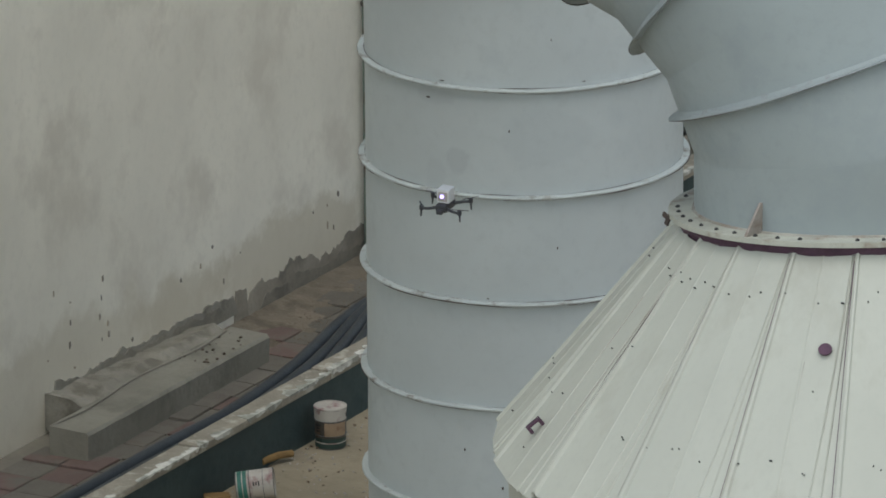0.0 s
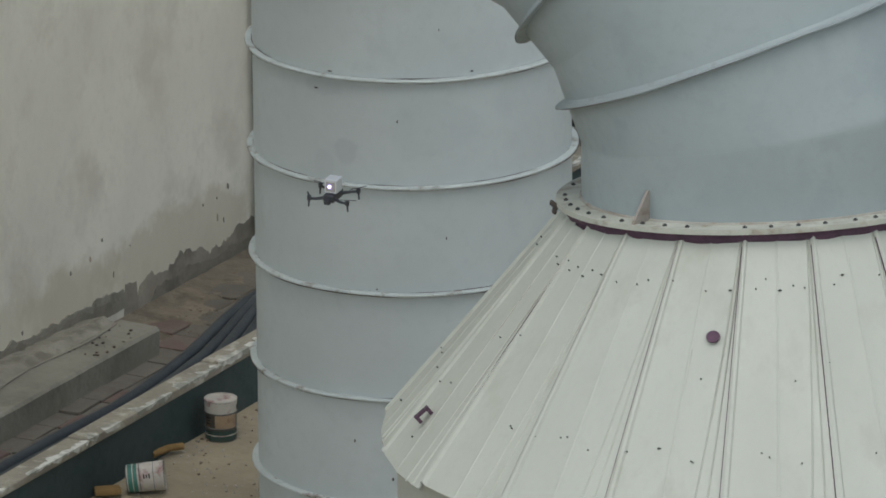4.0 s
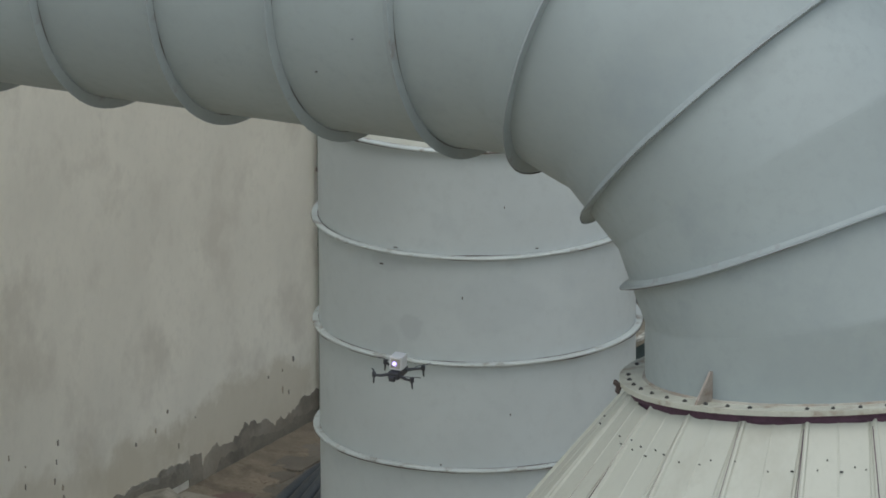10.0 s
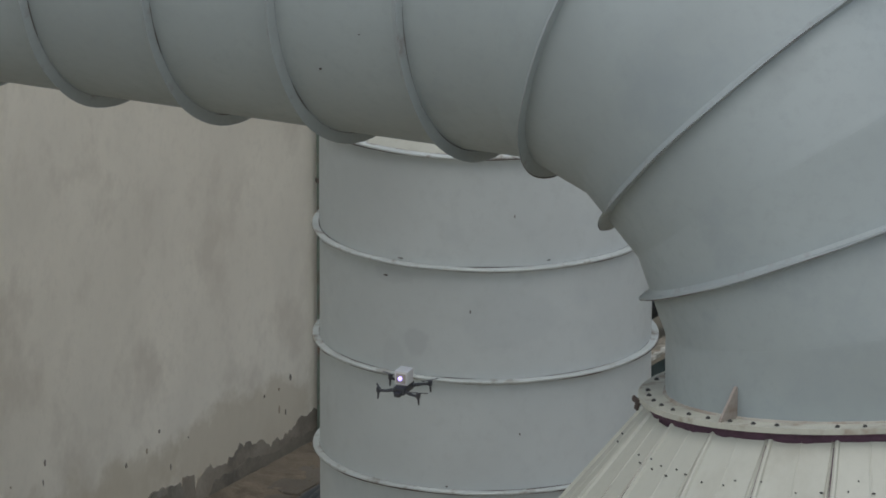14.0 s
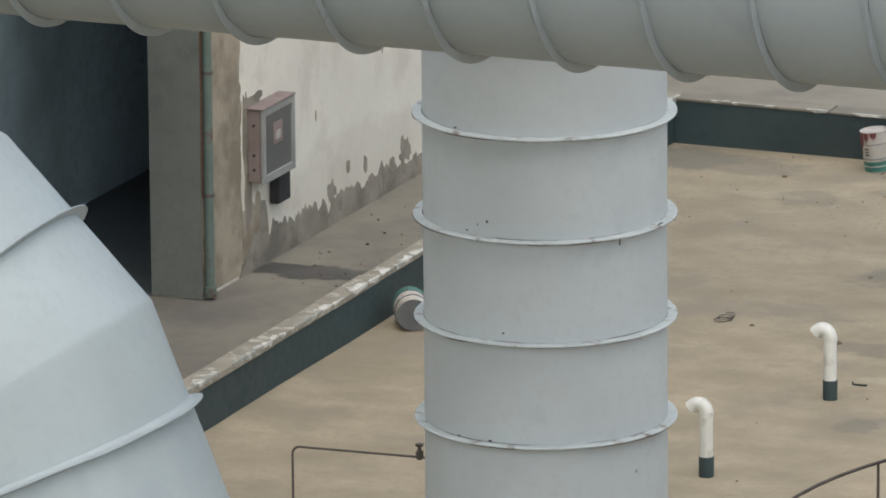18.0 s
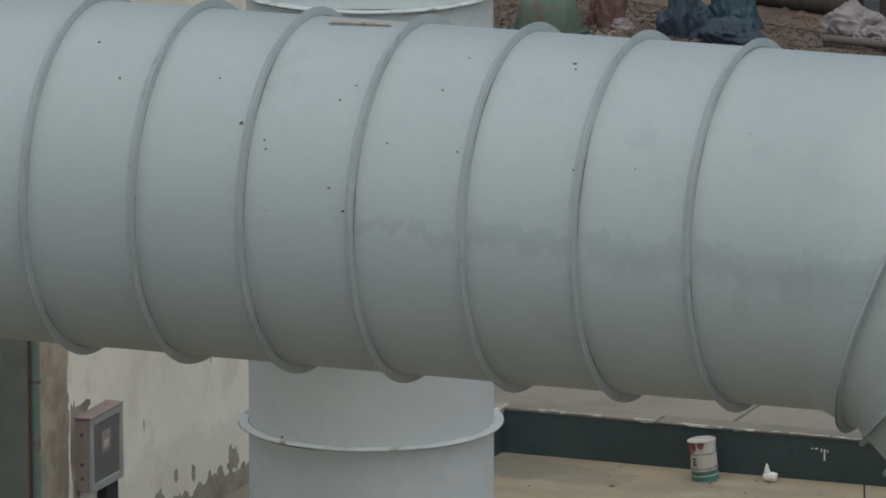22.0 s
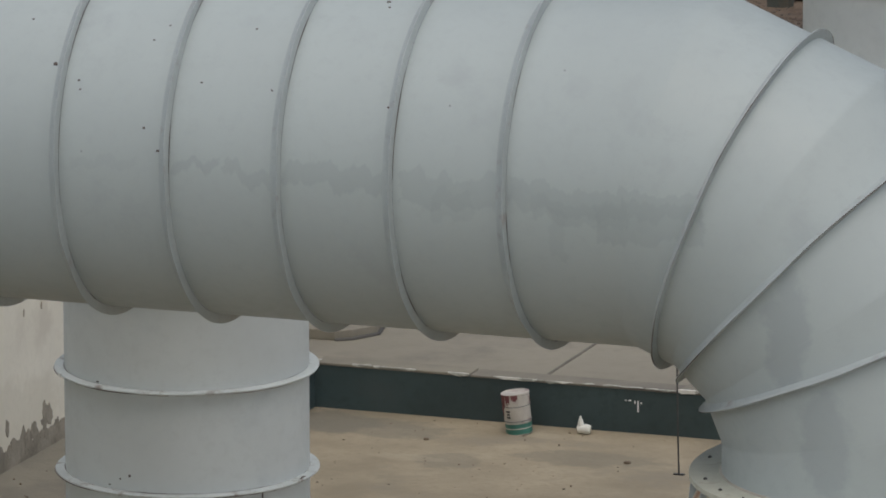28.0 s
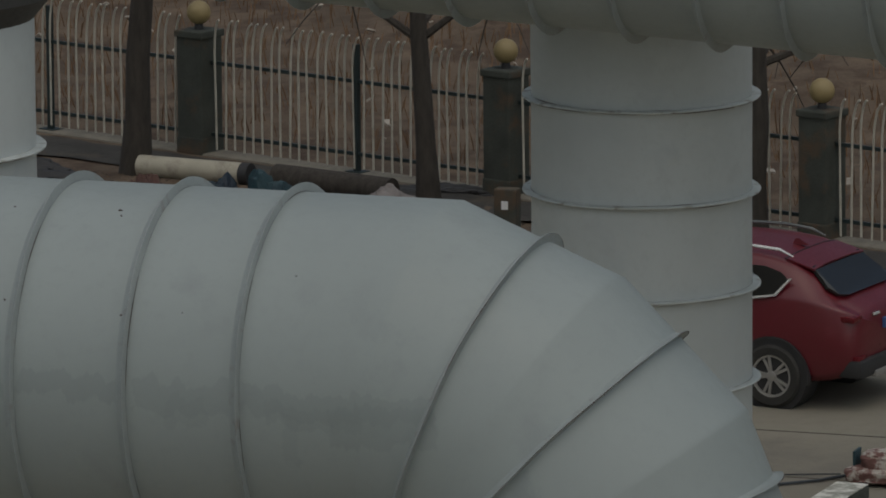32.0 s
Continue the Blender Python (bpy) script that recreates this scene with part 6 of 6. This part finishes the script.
b = bmesh.new()
for i in range(150):
    x = rnd.uniform(-44, -22)
    d = rnd.uniform(0.9, 18)
    s = rnd.uniform(0.02, 0.08)
    m = pose(x, fence_y(x) + d, 0.1 + 0.09 * d, rnd.uniform(-50, 50), rnd.uniform(-50, 50), rnd.uniform(0, 360))
    add_box(b, (-s, -s * 0.6, 0), (s, s * 0.6, 0.01 + 0.2 * s), 0, m)
setting("paper_litter", b, M_PALELITTER, "pale paper and plastic litter on the bank", "litter", kind="stuff")

# ---- rubbish in front of the fence ----
M_WETSOIL = mat("dark_wet_soil", (0.045, 0.042, 0.038), 0.9, vary=0.3, scale=2, stain=(0.08, 0.065, 0.05), stain_scale=1.6, stain_amount=0.4, bump=0.7, bump_scale=9)
b = bmesh.new()
rows_ = []
for i in range(81):
    x = -44.0 + 22.0 * i / 80
    near = 1.45 + 0.35 * noise.noise((x * 0.5, 3, 0)) + 0.2 * noise.noise((x * 1.7, 6, 0))
    rows_.append([b.verts.new((x, fence_y(x) - d, 0.01 + 0.03 * abs(noise.noise((x, d, 1))))) for d in (0.42 + 0.08 * noise.noise((x * 2, 1, 0)), 0.8, 1.1, near)])
for p, q in zip(rows_, rows_[1:]):
    for k in range(3):
        b.faces.new((p[k], p[k + 1], q[k + 1], q[k]))
setting("wet_soil", b, M_WETSOIL, "strip of dark wet soil in front of the fence", "soil", smooth=True)
pipe = thing("cream_pipe", (-34.8, 95.2, -0.03), "thick cream plastic pipe lying by the fence", "pipe")
part("pipe", tube([(-0.75, 0.11, 0.14), (0.64, -0.08, 0.14)], 0.135, 20, True), M_CREAMPIPE, pipe)
part("dark_end", tube([(0.64, -0.08, 0.14), (0.76, -0.1, 0.14)], 0.138, 20), M_PLASTIC, pipe, "dark open pipe end")
log = thing("dark_log", (-32.9, 94.75, -0.03), "dark tarred log lying by the fence", "log")
part("log", tube([(-0.75, 0.2, 0.16), (0.9, -0.35, 0.16)], 0.16, 14), M_BARK, log)


def heap(name, x, y, rx, ry, h, seed, material, label, category):
    """A slumped, creased heap of cloth, sheet or sacking."""
    root = thing(name, (x, y, -0.03), label, category)
    b = bmesh.new()
    # flat facets between sharp creases: each point slides to the plane of its nearest fold
    r_ = random.Random(seed)
    folds = [(Vector((r_.uniform(-1, 1), r_.uniform(-1, 1), r_.uniform(-0.2, 1))).normalized(), r_.uniform(0.66, 1.05)) for _ in range(60)]
    bmesh.ops.create_icosphere(b, subdivisions=5, radius=1.0)
    for v in b.verts:
        k = min(min(far / max(0.05, v.co.dot(way)) for way, far in folds), 1.25) + 0.3 * noise.noise(v.co * 1.7 + Vector((0, 0, seed))) - 0.22 * abs(noise.noise(v.co * 3.6 + Vector((seed, 0, 0)))) - 0.08 * abs(noise.noise(v.co * 9 + Vector((seed, 2, 0)))) + 0.12
        v.co = Vector((v.co.x * rx * k, v.co.y * ry * k, max(-0.02, v.co.z * h * k)))
    part("body", b, material, root)
    return root


heap("tarpaulin", -33.62, 92.9, 0.36, 0.4, 0.62, 2.0, M_NAVY, "dark navy tarpaulin bundle standing on the rubbish heap", "tarpaulin")
heap("tarpaulin", -33.2, 93.3, 0.42, 0.3, 0.6, 7.0, M_TARP, "folded teal tarpaulin on the rubbish heap", "tarpaulin")
heap("tarpaulin", -33.02, 92.55, 0.48, 0.35, 0.3, 9.0, M_NAVY, "crumpled dark blue tarpaulin among rubble", "tarpaulin")
heap("sack", -34.62, 92.95, 0.26, 0.3, 0.62, 31.0, M_REDSACK, "faded red-brown sack standing in the rubbish", "sack")
heap("sack", -31.7, 93.6, 0.55, 0.4, 0.4, 5.0, M_SACK, "dirty white rubbish sack by the fence", "sack")
heap("sack", -31.2, 93.2, 0.45, 0.4, 0.3, 12.0, M_SACK, "dirty white rubbish sack lying open", "sack")
heap("sack", -34.5, 92.9, 0.28, 0.2, 0.16, 17.0, M_SACK, "small dirty pale sack among stones", "sack")
heap("black_sheet", -36.9, 94.8, 0.9, 0.4, 0.3, 21.0, M_PLASTIC, "heap of black plastic sheet by the fence", "plastic sheet")
heap("black_sheet", -31.6, 95.2, 0.9, 0.25, 0.14, 23.0, M_PLASTIC, "heap of black plastic sheet under the fence", "plastic sheet")
basin = thing("plastic_basin", (-35.13, 92.35, -0.03), "faded green plastic basin lying upside down in the rubbish", "basin")
part("bowl", lathe([(0.42, 0.0), (0.45, 0.02), (0.45, 0.05), (0.415, 0.06), (0.39, 0.2), (0.33, 0.36), (0.24, 0.43), (0.0, 0.45)], 40), M_TYREGREEN, basin)
part("rim", lathe([(0.44, 0.0), (0.475, 0.008), (0.475, 0.04), (0.44, 0.05)], 40), M_TARP, basin, "dark green rolled rim")
for i in range(70):
    x, y = rnd.uniform(-36.2, -30.4), rnd.uniform(92.0, 94.6)
    stone(x, y, rnd.uniform(0.04, 0.1), "brown rubble stone in the rubbish heap", M_DEBRIS, -0.03)
litter("rubble", -37.0, -29.5, 91.0, 95.5, 7000, 0.032, M_DEBRIS, "brown rubble and crumbs in front of the fence", "rubble", -0.02)
litter("leaf_litter", -38.0, -24.0, 92.5, 96.2, 1800, 0.022, M_TWIG, "dry leaves along the fence", "leaf litter", -0.02)
rod = thing("rusty_pipe", (-31.2, 92.6, 0.02), "dark red rusty pipe lying before the sacks", "pipe")
part("pipe", tube([(-0.6, 0.06, 0.05), (0.9, -0.2, 0.05)], 0.05, 12), M_RAILPIPE, rod)

post = thing("marker_post", (-30.16, 93.2, -0.03), "short dark post with a white square marker by the fence", "post")
part("shaft", box((-0.14, -0.1, 0), (0.14, 0.1, 0.5), 0.02), M_PILLAR, post, "", False)
part("marker", box((-0.04, -0.112, 0.26), (0.04, -0.1005, 0.36), 0.003), M_WHITEBOX, post, "white square marker", False)

# ---- the parked car ----
car = thing("parked_car", (-24.175, 85.15, -0.03), "red sport utility car parked on the concrete yard", "car")
car.rotation_euler = (0, 0, radians(170))
# stations from tail to nose: x, under, sill bulge height, belt height, roof height, half width at bulge, at belt, at roof
ST = [(-0.95, 0.50, 0.66, 0.93, 0.97, 0.68, 0.62, 0.52), (-0.88, 0.40, 0.68, 1.03, 1.08, 0.83, 0.77, 0.60), (-0.70, 0.30, 0.68, 1.08, 1.14, 0.90, 0.84, 0.62),
      (-0.45, 0.26, 0.68, 1.14, 1.32, 0.915, 0.86, 0.63), (-0.22, 0.25, 0.68, 1.16, 1.5, 0.92, 0.87, 0.64), (0.2, 0.24, 0.68, 1.14, 1.61, 0.92, 0.88, 0.66), (0.7, 0.22, 0.66, 1.1, 1.635, 0.92, 0.88, 0.68), (1.2, 0.22, 0.65, 1.06, 1.62, 0.92, 0.88, 0.67),
      (1.75, 0.22, 0.65, 1.02, 1.5, 0.92, 0.87, 0.64), (2.2, 0.22, 0.65, 1.0, 1.22, 0.92, 0.86, 0.66), (2.6, 0.24, 0.66, 0.97, 1.02, 0.92, 0.84, 0.6), (3.2, 0.28, 0.64, 0.9, 0.95, 0.89, 0.78, 0.5), (3.6, 0.36, 0.6, 0.78, 0.8, 0.7, 0.6, 0.3)]


def section(s):
    x, u, m, bl, rf, w1, w2, w3 = s
    half = [(w1 * 0.86, u), (w1 * 0.97, u + 0.08), (w1, m), (w1 * 0.985, (m + bl) / 2), (w2, bl), (w2 * 0.985, bl + 0.03), ((w2 + w3) / 2 + 0.02, (bl + rf) / 2), (w3 + 0.02, rf - 0.04), (w3 * 0.9, rf), (0, rf + 0.012)]
    left = [Vector((x, y, z)) for y, z in half]
    return left + [Vector((x, -y, z)) for y, z in reversed(half[:-1])]


body = bmesh.new()
add_rings(body, [section(s) for s in ST], caps=True)
bmesh.ops.recalc_face_normals(body, faces=body.faces[:])
body_ob = part("body", body, M_CAR, car, "glossy red painted body")
sub = body_ob.modifiers.new("round", "SUBSURF")
sub.levels = sub.render_levels = 2


def side_panel(name, pts, material, label, thick=0.012):
    """A flat outline on the car's flank (x, y, z), given thickness outwards, one part on each flank."""
    for sgn in (1, -1):
        b = bmesh.new()
        a = [Vector((x, sgn * y, z)) for x, y, z in pts]
        o = [p + Vector((0, sgn * thick, thick * 0.4)) for p in a]
        if sgn < 0:
            a, o = a[::-1], o[::-1]
        add_rings(b, [a, o], caps=True)
        bmesh.ops.recalc_face_normals(b, faces=b.faces[:])
        part(name, b, material, car, label, False)


def flank(pts):
    return [(x, 0.885 - 0.33 * (z - 1.17), z) for x, z in pts]


side_panel("side_window", flank([(-0.15, 1.36), (0.0, 1.215), (0.25, 1.17), (1.55, 1.1), (1.75, 1.2), (1.1, 1.48), (0.15, 1.49), (-0.05, 1.44)]), M_CARGLASS, "dark tinted side glass")
side_panel("window_trim", flank([(-0.18, 1.385), (-0.02, 1.195), (0.24, 1.148), (1.6, 1.075), (1.6, 1.095), (0.25, 1.17), (0.0, 1.212), (-0.155, 1.385)]), M_CHROME, "bright window trim", 0.016)
rear = bmesh.new()
a = [Vector((-0.665, 0.5, 1.185)), Vector((-0.665, -0.5, 1.185)), Vector((-0.61, -0.62, 1.205)), Vector((-0.5, -0.655, 1.27)), Vector((-0.27, -0.56, 1.465)), Vector((-0.27, 0.56, 1.465)), Vector((-0.5, 0.655, 1.27)), Vector((-0.61, 0.62, 1.205))]
add_rings(rear, [a, [p + Vector((-0.03, 0, 0.022)) for p in a]], caps=True)
bmesh.ops.recalc_face_normals(rear, faces=rear.faces[:])
part("rear_window", rear, M_CARGLASS, car, "dark rear glass", False)
spoiler = bmesh.new()
add_rings(spoiler, [[Vector((x, y, z0 + z)) for y, z in ((-0.6, -0.03), (-0.3, -0.004), (0.3, -0.004), (0.6, -0.03))] for x, z0 in ((-0.345, 1.492), (-0.2, 1.535), (-0.02, 1.583))], closed=False)
bmesh.ops.recalc_face_normals(spoiler, faces=spoiler.faces[:])
bmesh.ops.solidify(spoiler, geom=spoiler.faces[:], thickness=0.02)
bmesh.ops.recalc_face_normals(spoiler, faces=spoiler.faces[:])
part("spoiler", spoiler, M_CAR, car, "red roof spoiler")
part("hatch_seam", tube([(0.0, -0.6, 1.552), (-0.015, -0.3, 1.584), (-0.015, 0.3, 1.584), (0.0, 0.6, 1.552)], 0.006, 6), M_PLASTIC, car, "dark seam of the tailgate")
fin = bmesh.new()
fin_faces = [[fin.verts.new((x, w * 0.5, z)) for x, w, z in ((0.0, 0.05, 1.595), (0.2, 0.05, 1.585), (0.175, 0.018, 1.655), (0.13, 0.018, 1.66))],
             [fin.verts.new((x, -w * 0.5, z)) for x, w, z in ((0.0, 0.05, 1.595), (0.2, 0.05, 1.585), (0.175, 0.018, 1.655), (0.13, 0.018, 1.66))]]
fin.faces.new(fin_faces[1])
fin.faces.new(fin_faces[0][::-1])
for k in range(4):
    fin.faces.new((fin_faces[0][k], fin_faces[0][(k + 1) % 4], fin_faces[1][(k + 1) % 4], fin_faces[1][k]))
part("aerial", fin, M_CAR, car, "red shark-fin aerial")
for y in (0.62, -0.62):
    part("roof_rail", tube([(-0.1 if y > 0 else 0.12, y, 1.58), (0.06 if y > 0 else 0.28, y, 1.645), (0.6, y, 1.675), (1.3, y, 1.655), (1.45, y, 1.58)], [0.01, 0.019, 0.019, 0.018, 0.01], 8), M_CHROME if y > 0 else M_TIN_GREY, car, "roof rail")
    part("tail_lamp", box((-0.915, y * 1.18 - 0.12, 0.96), (-0.74, y * 1.18 + 0.1, 1.03), 0.025), M_TAIL, car, "red tail lamp")
    part("fog_lamp", box((-0.95, y * 1.1 - 0.1, 0.52), (-0.86, y * 1.1 + 0.1, 0.6), 0.02), M_TAIL, car, "red bumper reflector")
part("number_plate", box((-0.975, -0.2, 0.82), (-0.94, 0.2, 0.93), 0.005), M_PLATE, car, "blue plate with plain bar", False)
part("plate_bar", box((-0.98, -0.15, 0.855), (-0.974, 0.15, 0.895), 0), M_CHROME, car, "plain pale bar", False)
part("badge", box((-0.955, 0.28, 0.99), (-0.93, 0.42, 1.015), 0.004), M_CHROME, car, "small bright badge", False)
part("bumper", box((-1.0, -0.82, 0.36), (-0.7, 0.82, 0.56), 0.06), M_PLASTIC, car, "dark plastic rear bumper")
part("skid_plate", box((-1.02, -0.5, 0.34), (-0.86, 0.5, 0.42), 0.03), M_ALLOY, car, "silver skid plate")
side_panel("sill", [(0.42, 0.9, 0.25), (2.3, 0.9, 0.25), (2.3, 0.91, 0.4), (0.42, 0.91, 0.4)], M_PLASTIC, "dark plastic sill", 0.02)
for x in (0.0, 2.68):
    for sgn in (1, -1):
        arch = bmesh.new()
        lp = []
        for t in np.linspace(-0.15, math.pi + 0.15, 17):
            lp.append([Vector((x + rr_ * math.cos(t), sgn * yy, 0.34 + rr_ * math.sin(t))) for rr_, yy in ((0.40, 0.86), (0.40, 0.935), (0.43, 0.935), (0.43, 0.86))])
        add_rings(arch, lp, caps=True)
        bmesh.ops.recalc_face_normals(arch, faces=arch.faces[:])
        part("wheel_arch", arch, M_PLASTIC, car, "dark plastic wheel arch")
        well = bmesh.new()
        add_rings(well, [[Vector((x + 0.4 * math.cos(t), sgn * yy, 0.34 + 0.4 * math.sin(t))) for t in np.linspace(0, 2 * math.pi, 28, endpoint=False)] for yy in (0.6, 0.926)], caps=True)
        bmesh.ops.recalc_face_normals(well, faces=well.faces[:])
        part("wheel_well", well, M_PLASTIC, car, "dark wheel well")
    for sgn in (1, -1):
        prof = [(0.22, -0.1), (0.30, -0.1), (0.335, -0.08), (0.34, 0.0), (0.335, 0.08), (0.31, 0.105), (0.235, 0.1), (0.225, 0.07)]
        wheel = part("wheel", lathe(prof, 40, False), M_TYRE, car, "dusty black tyre")
        wheel.matrix_local = pose(x, sgn * 0.86, 0.345, -90 * sgn)
        hub = bmesh.new()
        add_rings(hub, [circle(0.232, 32, 0.06), circle(0.228, 32, 0.095), circle(0.205, 32, 0.09), circle(0.2, 32, 0.03)])
        part("rim", hub, M_ALLOY, wheel, "alloy rim")
        for k in range(5):
            for off in (-9, 9):
                part("spoke", box((0.03, -0.017, 0.055), (0.215, 0.017, 0.085), 0.008, pose(0, 0, 0, 0, 0, 72 * k + off)), M_ALLOY, wheel, "alloy spoke")
        part("hub_cap", lathe([(0.06, 0.05), (0.058, 0.09), (0.03, 0.1)], 20), M_ALLOY, wheel)
        part("brake_disc", lathe([(0.2, 0.0), (0.2, 0.02)], 28), M_PLASTIC, wheel, "dark brake disc")

# ---- the small drone in front of the tall duct ----
DRONE_AT, DRONE_TURN = (-23.73, 43.17, 3.95), 6
drone = thing("quadcopter_drone", DRONE_AT, "small dark quadcopter drone hovering with a white box on top", "drone")
drone.rotation_euler = (radians(3), radians(2), radians(DRONE_TURN))
drone.scale = (0.82, 0.82, 0.82)
hull = box((-0.045, -0.1, -0.03), (0.045, 0.1, 0.03), 0.016)
part("hull", hull, M_DRONE, drone, "dark grey hull")
part("camera", box((-0.025, -0.135, -0.035), (0.025, -0.095, 0.005), 0.012), M_DRONE, drone, "small gimbal camera")
cargo = part("cargo_box", box((-0.05, -0.055, 0.034), (0.05, 0.06, 0.14), 0.007), M_WHITEBOX, drone, "white plastic box")
part("face_plate", box((-0.036, -0.061, 0.05), (0.036, -0.0555, 0.122), 0.003), M_PALELITTER, cargo, "pale yellowish face plate", False)
lamp = part("lamp", lathe([(0.015, 0), (0.015, 0.008), (0.008, 0.012)], 14), M_LIGHT, cargo, "round lamp glowing violet-blue")
lamp.matrix_local = pose(-0.004, -0.061, 0.088, 90)
for sx in (1, -1):
    for sy in (1, -1):
        ex, ey, ez = sx * 0.155, sy * 0.12 + (0.02 if sy < 0 else 0), (0.012 if sy > 0 else -0.012)
        arm = part("arm", tube([(sx * 0.04, sy * 0.07, 0.0), (sx * 0.1, sy * 0.1, ez * 0.6), (ex, ey, ez)], [0.014, 0.011, 0.011], 8), M_DRONE, drone)
        part("motor", lathe([(0.016, ez - 0.012), (0.017, ez + 0.02), (0.012, ez + 0.026)], 14), M_DRONE, arm).location = (ex, ey, 0)
        part("leg", tube([(ex, ey, ez - 0.01), (ex * 1.03, ey, ez - 0.065)], [0.009, 0.006], 7), M_DRONE, arm)
        for t in (0, 180):
            part("blade", box((0.006, -0.008, ez + 0.027), (0.07, 0.006, ez + 0.029), 0.001, pose(ex, ey, 0, 0, 0, t + 35 * sx + 20 * sy)), M_DRONE, arm, "thin propeller blade", False)
